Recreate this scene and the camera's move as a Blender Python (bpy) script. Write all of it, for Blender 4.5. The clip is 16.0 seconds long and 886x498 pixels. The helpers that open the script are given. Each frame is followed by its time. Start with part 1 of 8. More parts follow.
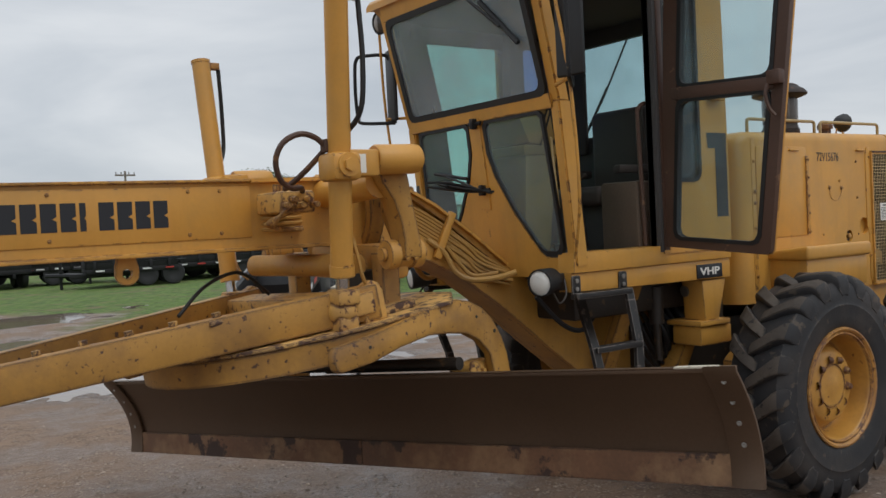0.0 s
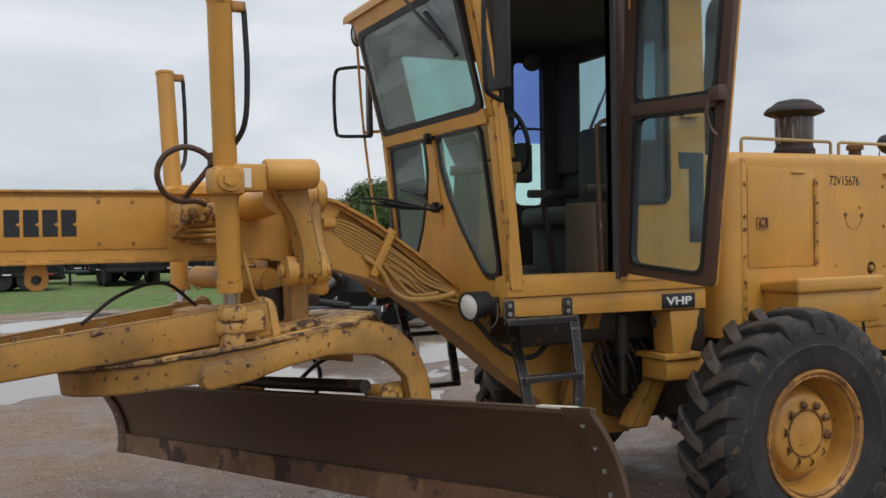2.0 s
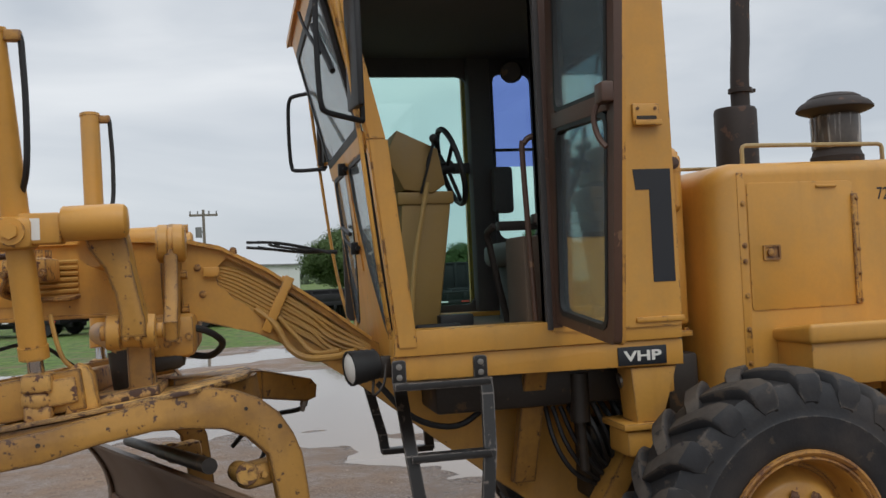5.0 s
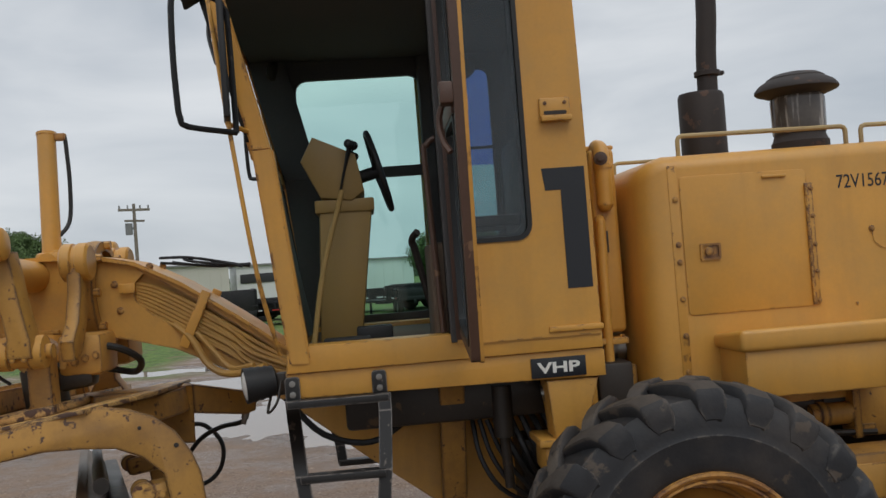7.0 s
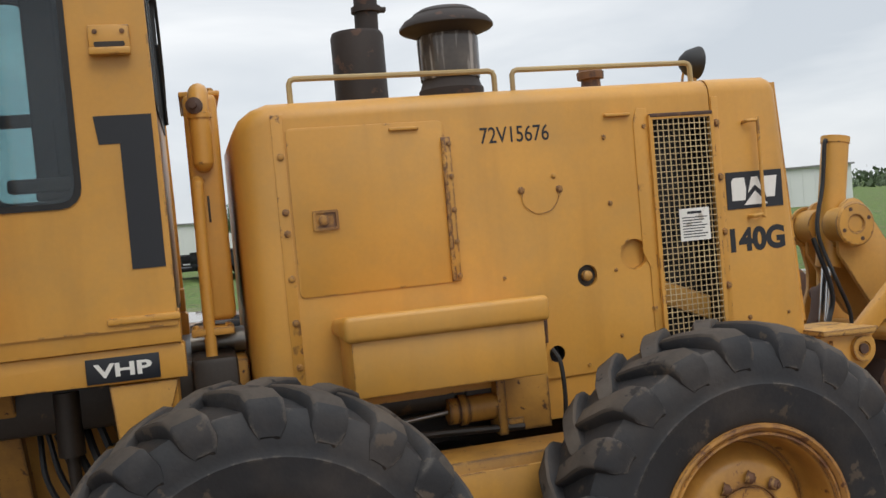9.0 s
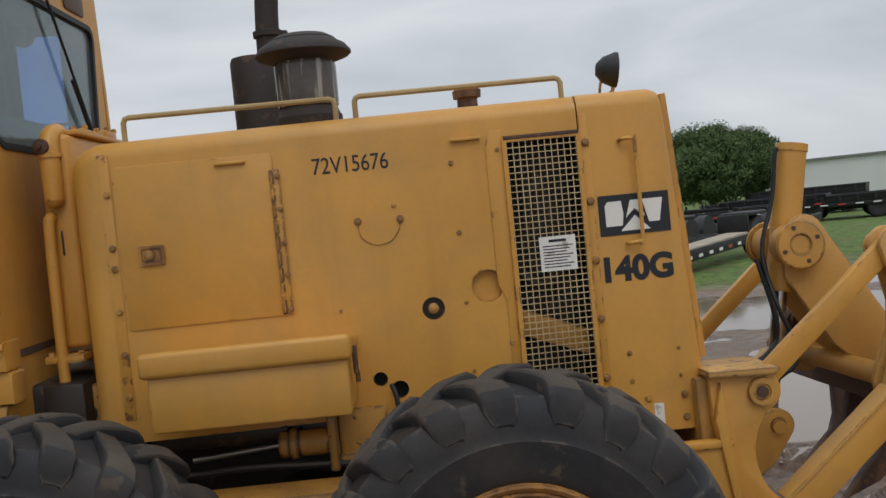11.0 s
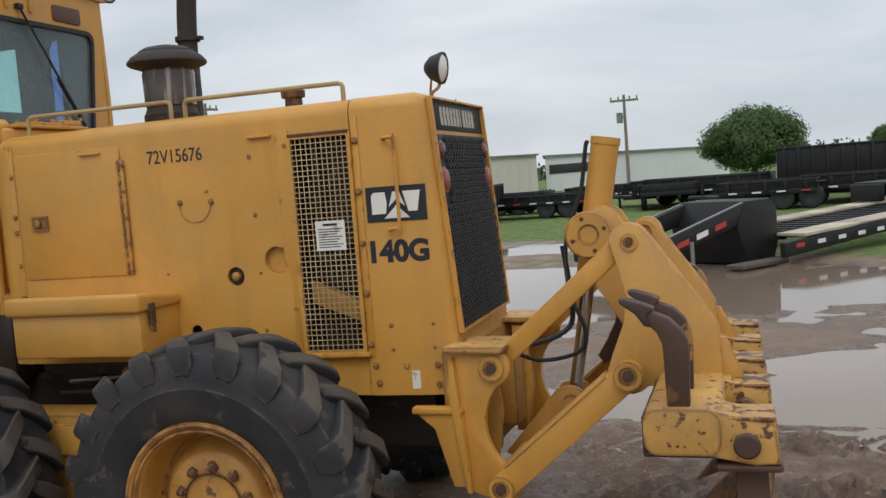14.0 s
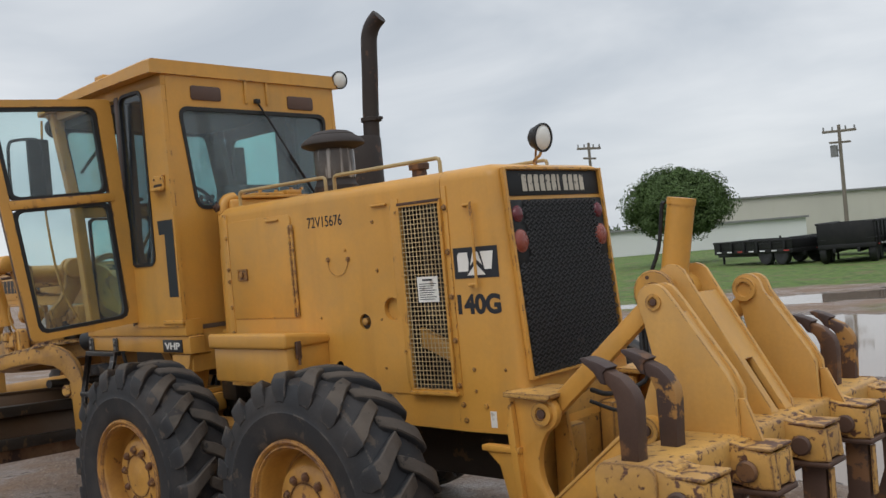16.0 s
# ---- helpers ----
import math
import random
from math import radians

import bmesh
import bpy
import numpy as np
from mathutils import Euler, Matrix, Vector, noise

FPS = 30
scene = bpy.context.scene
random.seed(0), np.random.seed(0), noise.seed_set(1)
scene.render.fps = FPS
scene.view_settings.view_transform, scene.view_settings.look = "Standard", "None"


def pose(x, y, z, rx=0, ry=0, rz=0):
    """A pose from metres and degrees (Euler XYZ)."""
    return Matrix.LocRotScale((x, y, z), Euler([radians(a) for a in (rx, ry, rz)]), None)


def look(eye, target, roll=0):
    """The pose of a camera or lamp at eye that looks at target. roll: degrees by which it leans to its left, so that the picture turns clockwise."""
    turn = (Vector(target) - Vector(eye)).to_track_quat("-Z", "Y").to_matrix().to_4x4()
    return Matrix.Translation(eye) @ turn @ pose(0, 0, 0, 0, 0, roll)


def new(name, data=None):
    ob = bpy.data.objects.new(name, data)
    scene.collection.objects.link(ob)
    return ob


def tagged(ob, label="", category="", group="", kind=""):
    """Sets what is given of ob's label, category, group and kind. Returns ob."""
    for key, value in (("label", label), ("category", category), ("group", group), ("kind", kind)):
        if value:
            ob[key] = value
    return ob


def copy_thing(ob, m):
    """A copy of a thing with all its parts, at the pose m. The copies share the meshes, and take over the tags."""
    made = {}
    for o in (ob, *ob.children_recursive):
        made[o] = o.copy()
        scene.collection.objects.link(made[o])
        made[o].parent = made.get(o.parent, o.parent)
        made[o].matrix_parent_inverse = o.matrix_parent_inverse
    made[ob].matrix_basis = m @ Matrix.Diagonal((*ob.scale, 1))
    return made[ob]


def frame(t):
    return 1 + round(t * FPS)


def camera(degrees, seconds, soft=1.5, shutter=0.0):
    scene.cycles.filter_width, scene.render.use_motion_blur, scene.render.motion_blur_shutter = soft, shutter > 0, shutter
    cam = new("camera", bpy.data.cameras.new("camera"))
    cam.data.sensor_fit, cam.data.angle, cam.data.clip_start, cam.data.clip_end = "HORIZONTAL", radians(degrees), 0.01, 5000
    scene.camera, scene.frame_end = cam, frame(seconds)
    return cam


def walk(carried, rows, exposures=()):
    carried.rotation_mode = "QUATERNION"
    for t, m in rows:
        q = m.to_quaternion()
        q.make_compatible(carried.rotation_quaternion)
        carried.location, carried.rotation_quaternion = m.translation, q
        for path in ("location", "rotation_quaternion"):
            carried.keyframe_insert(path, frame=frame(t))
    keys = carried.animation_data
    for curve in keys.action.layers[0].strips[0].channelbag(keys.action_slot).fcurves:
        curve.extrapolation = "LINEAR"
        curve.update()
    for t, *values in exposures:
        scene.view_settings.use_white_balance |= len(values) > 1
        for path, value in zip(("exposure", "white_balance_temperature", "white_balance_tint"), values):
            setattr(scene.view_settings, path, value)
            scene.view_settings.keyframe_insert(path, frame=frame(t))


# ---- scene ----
cam = camera(51.5, 16.0)
METRES, EYE, TILT, LEAN, TURN = 10.1, 1.695, 0.0, 0.0, -35.0
ROWS = [
    (0.0, 0.0, 0.0, 0.0, -0.09, -1.74, 2.85),
    (0.5, 0.0209, 0.0003, -0.0006, 0.26, -1.7, 3.19),
    (1.0, 0.047, 0.0127, -0.003, 0.5, -0.26, 2.74),
    (1.5, 0.0756, 0.0201, -0.0028, 3.54, -0.17, 2.44),
    (2.0, 0.1055, 0.0238, 0.0006, 8.82, -0.82, 0.97),
    (2.5, 0.1297, 0.0376, -0.0018, 10.62, 0.16, 0.81),
    (3.0, 0.1541, 0.0581, 0.0, 12.22, -0.48, 1.43),
    (3.5, 0.1813, 0.0778, 0.0003, 16.35, -0.04, 1.69),
    (4.0, 0.1948, 0.0997, 0.0012, 18.04, 1.78, 2.69),
    (6.5, 0.2885, 0.1817, 0.0076, 29.89, 0.34, 3.13),
    (7.0, 0.3044, 0.1926, 0.0075, 30.19, 1.06, 4.37),
    (7.5, 0.3115, 0.2188, 0.0049, 22.93, -0.27, 5.17),
    (8.0, 0.3208, 0.2459, 0.0021, 18.7, -3.47, 5.27),
    (8.5, 0.3371, 0.2718, 0.0029, 19.62, -4.81, 4.81),
    (9.0, 0.354, 0.2978, 0.0031, 19.93, -2.09, 5.03),
    (11.5, 0.5066, 0.39, 0.0107, 35.4, -2.29, 5.83),
    (12.0, 0.5333, 0.4125, 0.0105, 35.1, -2.24, 5.7),
    (12.5, 0.5674, 0.4248, 0.0092, 39.41, -3.69, 5.8),
    (13.0, 0.6001, 0.4381, 0.0095, 42.64, -4.17, 5.14),
    (13.5, 0.6267, 0.4579, 0.0111, 45.49, -3.01, 4.32),
    (14.0, 0.6624, 0.4716, 0.0111, 52.44, -4.33, 4.44),
    (14.5, 0.6891, 0.4961, 0.0082, 58.6, -4.57, 4.83),
    (15.0, 0.7116, 0.5294, 0.0098, 63.74, -4.23, 5.23),
    (15.5, 0.747, 0.5544, 0.0125, 71.24, -2.53, 5.43),
    (16.0, 0.7669, 0.5773, 0.0113, 77.04, -0.13, 5.05),
]
walk(cam, [(t, pose(-5.455, -4.211, EYE, TILT, LEAN, TURN) @ pose(METRES * x, METRES * y, METRES * z, 90 + pitch, roll, yaw)) for t, x, y, z, yaw, pitch, roll in ROWS],
     exposures=((0.0, -0.08, 6500, 10), (1.5, 0.08, 6500, 10), (2.5, 0.03, 6500, 10), (4.0, 0.05, 6500, 10), (6.5, -0.12, 6500, 10), (7.5, -0.15, 6500, 10), (8.0, 0.05, 6500, 10), (8.5, 0.48, 6750, 10), (9.0, 0.27, 6650, 10), (9.2, 0.22, 6600, 10),
                (11.4, -0.20, 6500, 10), (12.0, -0.10, 6500, 10), (13.0, 0.0, 6500, 10), (13.5, 0.03, 6500, 10), (15.0, 0.08, 6500, 10), (16.0, 0.0, 6500, 10)))

# ---- world and light ----
scene.view_settings.exposure = 0.0
world = bpy.data.worlds.new("overcast_sky")
scene.world = world
world.use_nodes = True
wn, wl = world.node_tree.nodes, world.node_tree.links
wn.clear()
w_out, w_bg = wn.new("ShaderNodeOutputWorld"), wn.new("ShaderNodeBackground")
w_sky = wn.new("ShaderNodeTexSky")
w_sky.sky_type, w_sky.sun_disc = "NISHITA", False
SUN_ELEV, SUN_AZ = radians(52), radians(-75)
w_sky.sun_elevation, w_sky.sun_rotation = SUN_ELEV, radians(90) - SUN_AZ
w_geo, w_sep = wn.new("ShaderNodeTexCoord"), wn.new("ShaderNodeSeparateXYZ")
wl.new(w_geo.outputs["Generated"], w_sep.inputs[0])
# stratus: noise stretched along the horizon, darker bellies between brighter gaps
w_map = wn.new("ShaderNodeMapping")
w_map.inputs["Scale"].default_value = (1.5, 1.5, 5.5)
w_noise = wn.new("ShaderNodeTexNoise")
w_noise.inputs["Scale"].default_value, w_noise.inputs["Detail"].default_value = 1.5, 5.0
w_noise.inputs["Roughness"].default_value, w_noise.inputs["Distortion"].default_value = 0.5, 0.5
wl.new(w_geo.outputs["Generated"], w_map.inputs[0])
wl.new(w_map.outputs[0], w_noise.inputs["Vector"])
w_cloud = wn.new("ShaderNodeValToRGB")
w_cloud.color_ramp.elements[0].position, w_cloud.color_ramp.elements[0].color = 0.34, (0.545, 0.595, 0.655, 1)
w_cloud.color_ramp.elements[1].position, w_cloud.color_ramp.elements[1].color = 0.68, (0.83, 0.86, 0.89, 1)
wl.new(w_noise.outputs["Fac"], w_cloud.inputs[0])
# an overcast dome is about three times as bright overhead as at the horizon
w_rise = wn.new("ShaderNodeMapRange")
w_rise.inputs["From Min"].default_value, w_rise.inputs["From Max"].default_value = 0.36, 0.95
w_rise.inputs["To Min"].default_value, w_rise.inputs["To Max"].default_value = 1.0, 1.9
wl.new(w_sep.outputs["Z"], w_rise.inputs["Value"])
w_dome = wn.new("ShaderNodeVectorMath")
w_dome.operation = "SCALE"
wl.new(w_cloud.outputs[0], w_dome.inputs[0])
wl.new(w_rise.outputs[0], w_dome.inputs["Scale"])
w_thin = wn.new("ShaderNodeVectorMath")
w_thin.operation = "SCALE"
w_thin.inputs["Scale"].default_value = 0.08
wl.new(w_sky.outputs[0], w_thin.inputs[0])
w_mix = wn.new("ShaderNodeMix")
w_mix.data_type = "RGBA"
w_mix.inputs["Factor"].default_value = 0.9
wl.new(w_thin.outputs[0], w_mix.inputs["A"])
wl.new(w_dome.outputs[0], w_mix.inputs["B"])
wl.new(w_mix.outputs["Result"], w_bg.inputs["Color"])
w_bg.inputs["Strength"].default_value = 1.0
wl.new(w_bg.outputs[0], w_out.inputs[0])

sun_data = bpy.data.lights.new("sun", "SUN")
sun_data.energy, sun_data.angle, sun_data.color = 0.7, radians(30), (1.0, 0.95, 0.87)
sun = new("sun", sun_data)
sun.matrix_world = look((8 * math.cos(SUN_AZ), 8 * math.sin(SUN_AZ), 8 * math.tan(SUN_ELEV)), (0, 0, 0))


# ---- materials ----
def material(name, colour, rough=0.5, metal=0.0, spread=0.12, grain=60.0, bump=0.05, spots=None, spot_at=0.66, spot_scale=9.0, big=2.2,
             dust=None, dust_amount=0.0, spec=0.5, streak_colour=None, islands=False, objects=False, streaks=0.0, dents=0.0, wear=0.0, wear_colour=(0.13, 0.06, 0.028), wear_size=0.012):
    """Paint or raw surface: base colour varied at two scales, worn spots of a second colour, fine relief."""
    m = bpy.data.materials.new(name)
    m.use_nodes = True
    n, l = m.node_tree.nodes, m.node_tree.links
    b = n["Principled BSDF"]
    b.inputs["Metallic"].default_value = metal
    b.inputs["Specular IOR Level"].default_value = spec
    co = n.new("ShaderNodeTexCoord")
    geo = n.new("ShaderNodeNewGeometry")
    at = geo.outputs["Position"]
    n1, n2 = n.new("ShaderNodeTexNoise"), n.new("ShaderNodeTexNoise")
    n1.inputs["Scale"].default_value, n1.inputs["Detail"].default_value = big, 6
    n2.inputs["Scale"].default_value, n2.inputs["Detail"].default_value = grain, 3
    l.new(at, n1.inputs["Vector"]), l.new(at, n2.inputs["Vector"])
    add = n.new("ShaderNodeMath")
    add.operation = "MULTIPLY_ADD"
    add.inputs[1].default_value = 0.35
    l.new(n2.outputs["Fac"], add.inputs[0]), l.new(n1.outputs["Fac"], add.inputs[2])
    source = add.outputs[0]
    if islands or objects:
        more = n.new("ShaderNodeMath")
        more.operation = "MULTIPLY_ADD"
        more.inputs[1].default_value = 0.6
        l.new(n.new("ShaderNodeObjectInfo").outputs["Random"] if objects else geo.outputs["Random Per Island"], more.inputs[0])
        l.new(source, more.inputs[2])
        off = n.new("ShaderNodeMath")
        off.operation = "SUBTRACT"
        off.inputs[1].default_value = 0.3
        l.new(more.outputs[0], off.inputs[0])
        source = off.outputs[0]
    ramp = n.new("ShaderNodeMapRange")
    ramp.inputs["From Min"].default_value, ramp.inputs["From Max"].default_value = 0.35, 1.0
    ramp.inputs["To Min"].default_value, ramp.inputs["To Max"].default_value = 1 - spread, 1 + spread
    l.new(source, ramp.inputs["Value"])
    tint = n.new("ShaderNodeVectorMath")
    tint.operation = "SCALE"
    tint.inputs[0].default_value = colour
    l.new(ramp.outputs[0], tint.inputs["Scale"])
    out = tint.outputs[0]
    rough_out = None
    if dust:
        # settled grime: broad cloudy patches
        nd = n.new("ShaderNodeTexNoise")
        nd.inputs["Scale"].default_value, nd.inputs["Detail"].default_value = 3.1, 8
        nd.inputs["Roughness"].default_value = 0.65
        l.new(at, nd.inputs["Vector"])
        rd = n.new("ShaderNodeMapRange")
        rd.inputs["From Min"].default_value, rd.inputs["From Max"].default_value = 0.45, 0.75
        rd.inputs["To Max"].default_value = dust_amount
        l.new(nd.outputs["Fac"], rd.inputs["Value"])
        md = n.new("ShaderNodeMix")
        md.data_type = "RGBA"
        l.new(rd.outputs[0], md.inputs["Factor"]), l.new(out, md.inputs["A"])
        md.inputs["B"].default_value = (*dust, 1)
        out = md.outputs["Result"]
    if streaks:
        # upright streaks: rain-washed dirt down the sheets; streak_colour paints finer, paler smears
        mp = n.new("ShaderNodeMapping")
        mp.inputs["Scale"].default_value = (30.0, 30.0, 2.6) if streak_colour else (7.0, 7.0, 0.7)
        l.new(at, mp.inputs[0])
        nk = n.new("ShaderNodeTexNoise")
        nk.inputs["Scale"].default_value, nk.inputs["Detail"].default_value, nk.inputs["Roughness"].default_value = 1.0, 5, 0.6
        l.new(mp.outputs[0], nk.inputs["Vector"])
        rk = n.new("ShaderNodeMapRange")
        rk.inputs["From Min"].default_value, rk.inputs["From Max"].default_value = (0.50, 0.62) if streak_colour else (0.50, 0.78)
        rk.inputs["To Max"].default_value = streaks
        l.new(nk.outputs["Fac"], rk.inputs["Value"])
        mk = n.new("ShaderNodeMix")
        mk.data_type = "RGBA"
        l.new(rk.outputs[0], mk.inputs["Factor"]), l.new(out, mk.inputs["A"])
        mk.inputs["B"].default_value = (*streak_colour, 1) if streak_colour else (colour[0] * 0.42, colour[1] * 0.36, colour[2] * 0.36, 1)
        out = mk.outputs["Result"]
    if spots:
        ns = n.new("ShaderNodeTexNoise")
        ns.inputs["Scale"].default_value, ns.inputs["Detail"].default_value = spot_scale, 9
        ns.inputs["Roughness"].default_value = 0.62
        l.new(at, ns.inputs["Vector"])
        rs = n.new("ShaderNodeMapRange")
        rs.inputs["From Min"].default_value, rs.inputs["From Max"].default_value = spot_at, spot_at + 0.035
        l.new(ns.outputs["Fac"], rs.inputs["Value"])
        ms = n.new("ShaderNodeMix")
        ms.data_type = "RGBA"
        l.new(rs.outputs[0], ms.inputs["Factor"]), l.new(out, ms.inputs["A"])
        ms.inputs["B"].default_value = (*spots, 1)
        out = ms.outputs["Result"]
    if wear:
        # paint rubbed and rusted along the edges, in broken lengths
        bv, dt = n.new("ShaderNodeBevel"), n.new("ShaderNodeVectorMath")
        bv.samples, dt.operation = 4, "DOT_PRODUCT"
        bv.inputs["Radius"].default_value = wear_size
        l.new(bv.outputs[0], dt.inputs[0]), l.new(geo.outputs["Normal"], dt.inputs[1])
        re_ = n.new("ShaderNodeMapRange")
        re_.inputs["From Min"].default_value, re_.inputs["From Max"].default_value = 0.997, 0.955
        l.new(dt.outputs["Value"], re_.inputs["Value"])
        nw = n.new("ShaderNodeTexNoise")
        nw.inputs["Scale"].default_value, nw.inputs["Detail"].default_value, nw.inputs["Roughness"].default_value = 14, 7, 0.65
        l.new(at, nw.inputs["Vector"])
        rw = n.new("ShaderNodeMapRange")
        rw.inputs["From Min"].default_value, rw.inputs["From Max"].default_value = 0.66 - 0.26 * wear, 0.70 - 0.24 * wear
        l.new(nw.outputs["Fac"], rw.inputs["Value"])
        kw = n.new("ShaderNodeMath")
        kw.operation = "MULTIPLY"
        l.new(re_.outputs[0], kw.inputs[0]), l.new(rw.outputs[0], kw.inputs[1])
        mw = n.new("ShaderNodeMix")
        mw.data_type = "RGBA"
        l.new(kw.outputs[0], mw.inputs["Factor"]), l.new(out, mw.inputs["A"])
        mw.inputs["B"].default_value = (*wear_colour, 1)
        out = mw.outputs["Result"]
    l.new(out, b.inputs["Base Color"])
    rr = n.new("ShaderNodeMapRange")
    rr.inputs["From Min"].default_value, rr.inputs["From Max"].default_value = 0.3, 1.0
    rr.inputs["To Min"].default_value, rr.inputs["To Max"].default_value = max(0.02, rough - 0.1), min(1, rough + 0.12)
    l.new(add.outputs[0], rr.inputs["Value"])
    l.new(rr.outputs[0], b.inputs["Roughness"])
    if bump:
        bp = n.new("ShaderNodeBump")
        bp.inputs["Strength"].default_value, bp.inputs["Distance"].default_value = bump, 0.01
        l.new(add.outputs[0], bp.inputs["Height"])
        if dents:
            nb = n.new("ShaderNodeTexNoise")
            nb.inputs["Scale"].default_value, nb.inputs["Detail"].default_value = 2.6, 1
            l.new(at, nb.inputs["Vector"])
            bd = n.new("ShaderNodeBump")
            bd.inputs["Strength"].default_value, bd.inputs["Distance"].default_value = dents, 0.05
            l.new(nb.outputs["Fac"], bd.inputs["Height"]), l.new(bd.outputs[0], bp.inputs["Normal"])
        l.new(bp.outputs[0], b.inputs["Normal"])
    return m


RUST = (0.085, 0.035, 0.018)
YELLOW = (0.590, 0.292, 0.053)
paint = material("yellow_paint", YELLOW, 0.40, spread=0.10, bump=0.04, dust=(0.40, 0.235, 0.072), dust_amount=0.6, spots=(0.15, 0.07, 0.03), spot_at=0.735, spot_scale=11, streaks=0.22, dents=0.22, wear=0.42)
paint_worn = material("worn_yellow_paint", (0.548, 0.279, 0.052), 0.5, spread=0.14, bump=0.07, dust=(0.32, 0.185, 0.075), dust_amount=0.75, spots=(0.10, 0.045, 0.022), spot_at=0.665, spot_scale=15, streaks=0.35, dents=0.2, wear=0.8)
paint_chipped = material("chipped_yellow_paint", (0.57, 0.315, 0.078), 0.55, spread=0.2, bump=0.16, dust=(0.27, 0.145, 0.06), dust_amount=0.8, spots=(0.10, 0.042, 0.025), spot_at=0.575, spot_scale=24, wear=1.0, wear_size=0.018)
bracket_paint = material("rust_edged_yellow_paint", (0.57, 0.305, 0.075), 0.45, spread=0.16, bump=0.08, dust=(0.42, 0.255, 0.095), dust_amount=0.7, spots=(0.12, 0.052, 0.028), spot_at=0.70, spot_scale=17, streaks=0.2, wear=0.7, wear_size=0.008, wear_colour=(0.17, 0.085, 0.04))
# real grime on most parts; under cab and circle its brown also paints shade
paint_grime_shade = material("grime_and_shade_yellow_paint", (0.430, 0.220, 0.043), 0.5, spread=0.18, bump=0.09, dust=(0.17, 0.085, 0.034), dust_amount=0.9, spots=(0.085, 0.040, 0.022), spot_at=0.612, spot_scale=27, streaks=0.3, dents=0.15, wear=1.15, wear_size=0.02, wear_colour=(0.07, 0.034, 0.02))
rim_paint = material("rim_yellow_paint", (0.51, 0.262, 0.052), 0.42, spread=0.2, bump=0.08, dust=(0.24, 0.10, 0.03), dust_amount=0.9, spots=(0.13, 0.05, 0.022), spot_at=0.63, spot_scale=12, wear=1.0, wear_size=0.02)
lip_paint = material("rust_stained_rim_lip", (0.47, 0.235, 0.055), 0.5, spread=0.3, bump=0.12, dust=(0.20, 0.075, 0.025), dust_amount=0.85, spots=(0.11, 0.042, 0.02), spot_at=0.575, spot_scale=14, wear=0.9)
nut_rust = material("rusty_nut", (0.13, 0.058, 0.028), 0.7, spread=0.4, bump=0.2, spots=(0.30, 0.17, 0.06), spot_at=0.56, spot_scale=40)
rust = material("brown_rust", (0.075, 0.038, 0.025), 0.6, spread=0.4, bump=0.25, grain=120, spots=(0.16, 0.075, 0.03), spot_at=0.56, spot_scale=6)
flaked_rust = material("rust_with_paint_left", (0.060, 0.032, 0.024), 0.6, spread=0.4, bump=0.25, grain=120, spots=(0.34, 0.17, 0.045), spot_at=0.535, spot_scale=7)
tip_rust = material("dark_worn_tip", (0.045, 0.026, 0.022), 0.55, spread=0.4, bump=0.25, grain=120, spots=(0.12, 0.058, 0.03), spot_at=0.58, spot_scale=9)
cap_rust = material("half_rusted_yellow_plate", (0.46, 0.255, 0.075), 0.55, spread=0.2, bump=0.15, spots=(0.095, 0.042, 0.026), spot_at=0.495, spot_scale=16, wear=0.9)
blade_steel = material("oiled_dark_steel", (0.112, 0.070, 0.044), 0.44, metal=0.45, spread=0.25, bump=0.08, big=1.2, dust=(0.10, 0.065, 0.04), dust_amount=0.7)
edge_steel = material("rusted_cutting_edge", (0.15, 0.072, 0.036), 0.65, spread=0.45, bump=0.3, dust=(0.36, 0.22, 0.11), dust_amount=0.9, spots=(0.045, 0.022, 0.015), spot_at=0.54, spot_scale=3.5, wear=0.9, wear_colour=(0.045, 0.025, 0.018))
door_brown = material("brown_door_frame", (0.085, 0.043, 0.028), 0.5, spread=0.3, bump=0.08, spots=(0.20, 0.11, 0.06), spot_at=0.63, spot_scale=10)
rubber = material("tyre_rubber", (0.019, 0.0195, 0.022), 0.62, spread=0.35, bump=0.3, grain=70, dust=(0.075, 0.060, 0.050), dust_amount=0.6, spec=0.4, spots=(0.075, 0.057, 0.043), spot_at=0.60, spot_scale=7, wear=0.6, wear_colour=(0.085, 0.072, 0.062), wear_size=0.02)
worn_tread = material("worn_dusty_tread", (0.066, 0.055, 0.047), 0.8, spread=0.4, bump=0.4, grain=60, dust=(0.115, 0.090, 0.068), dust_amount=0.8, spec=0.3, spots=(0.030, 0.027, 0.026), spot_at=0.60, spot_scale=14)
flaking_paint = material("flaking_yellow_paint", (0.62, 0.37, 0.12), 0.55, spread=0.18, bump=0.18, dust=(0.30, 0.17, 0.075), dust_amount=0.8, spots=(0.075, 0.036, 0.024), spot_at=0.530, spot_scale=15, wear=1.2, wear_size=0.025, wear_colour=(0.07, 0.036, 0.022))
black_rubber = material("black_rubber", (0.012, 0.012, 0.013), 0.55, spread=0.2, bump=0.05)
black_paint = material("black_paint", (0.013, 0.013, 0.014), 0.5, spread=0.3, bump=0.1, spec=0.3, spots=(0.07, 0.055, 0.045), spot_at=0.63, spot_scale=12)
scuffed_black = material("scuffed_black_paint", (0.015, 0.014, 0.014), 0.45, spread=0.3, bump=0.12, spots=(0.16, 0.13, 0.11), spot_at=0.60, spot_scale=16, wear=1.0, wear_colour=(0.22, 0.19, 0.17), wear_size=0.008)
decal_black = material("black_decal", (0.013, 0.015, 0.020), 0.45, spread=0.2, bump=0.02)
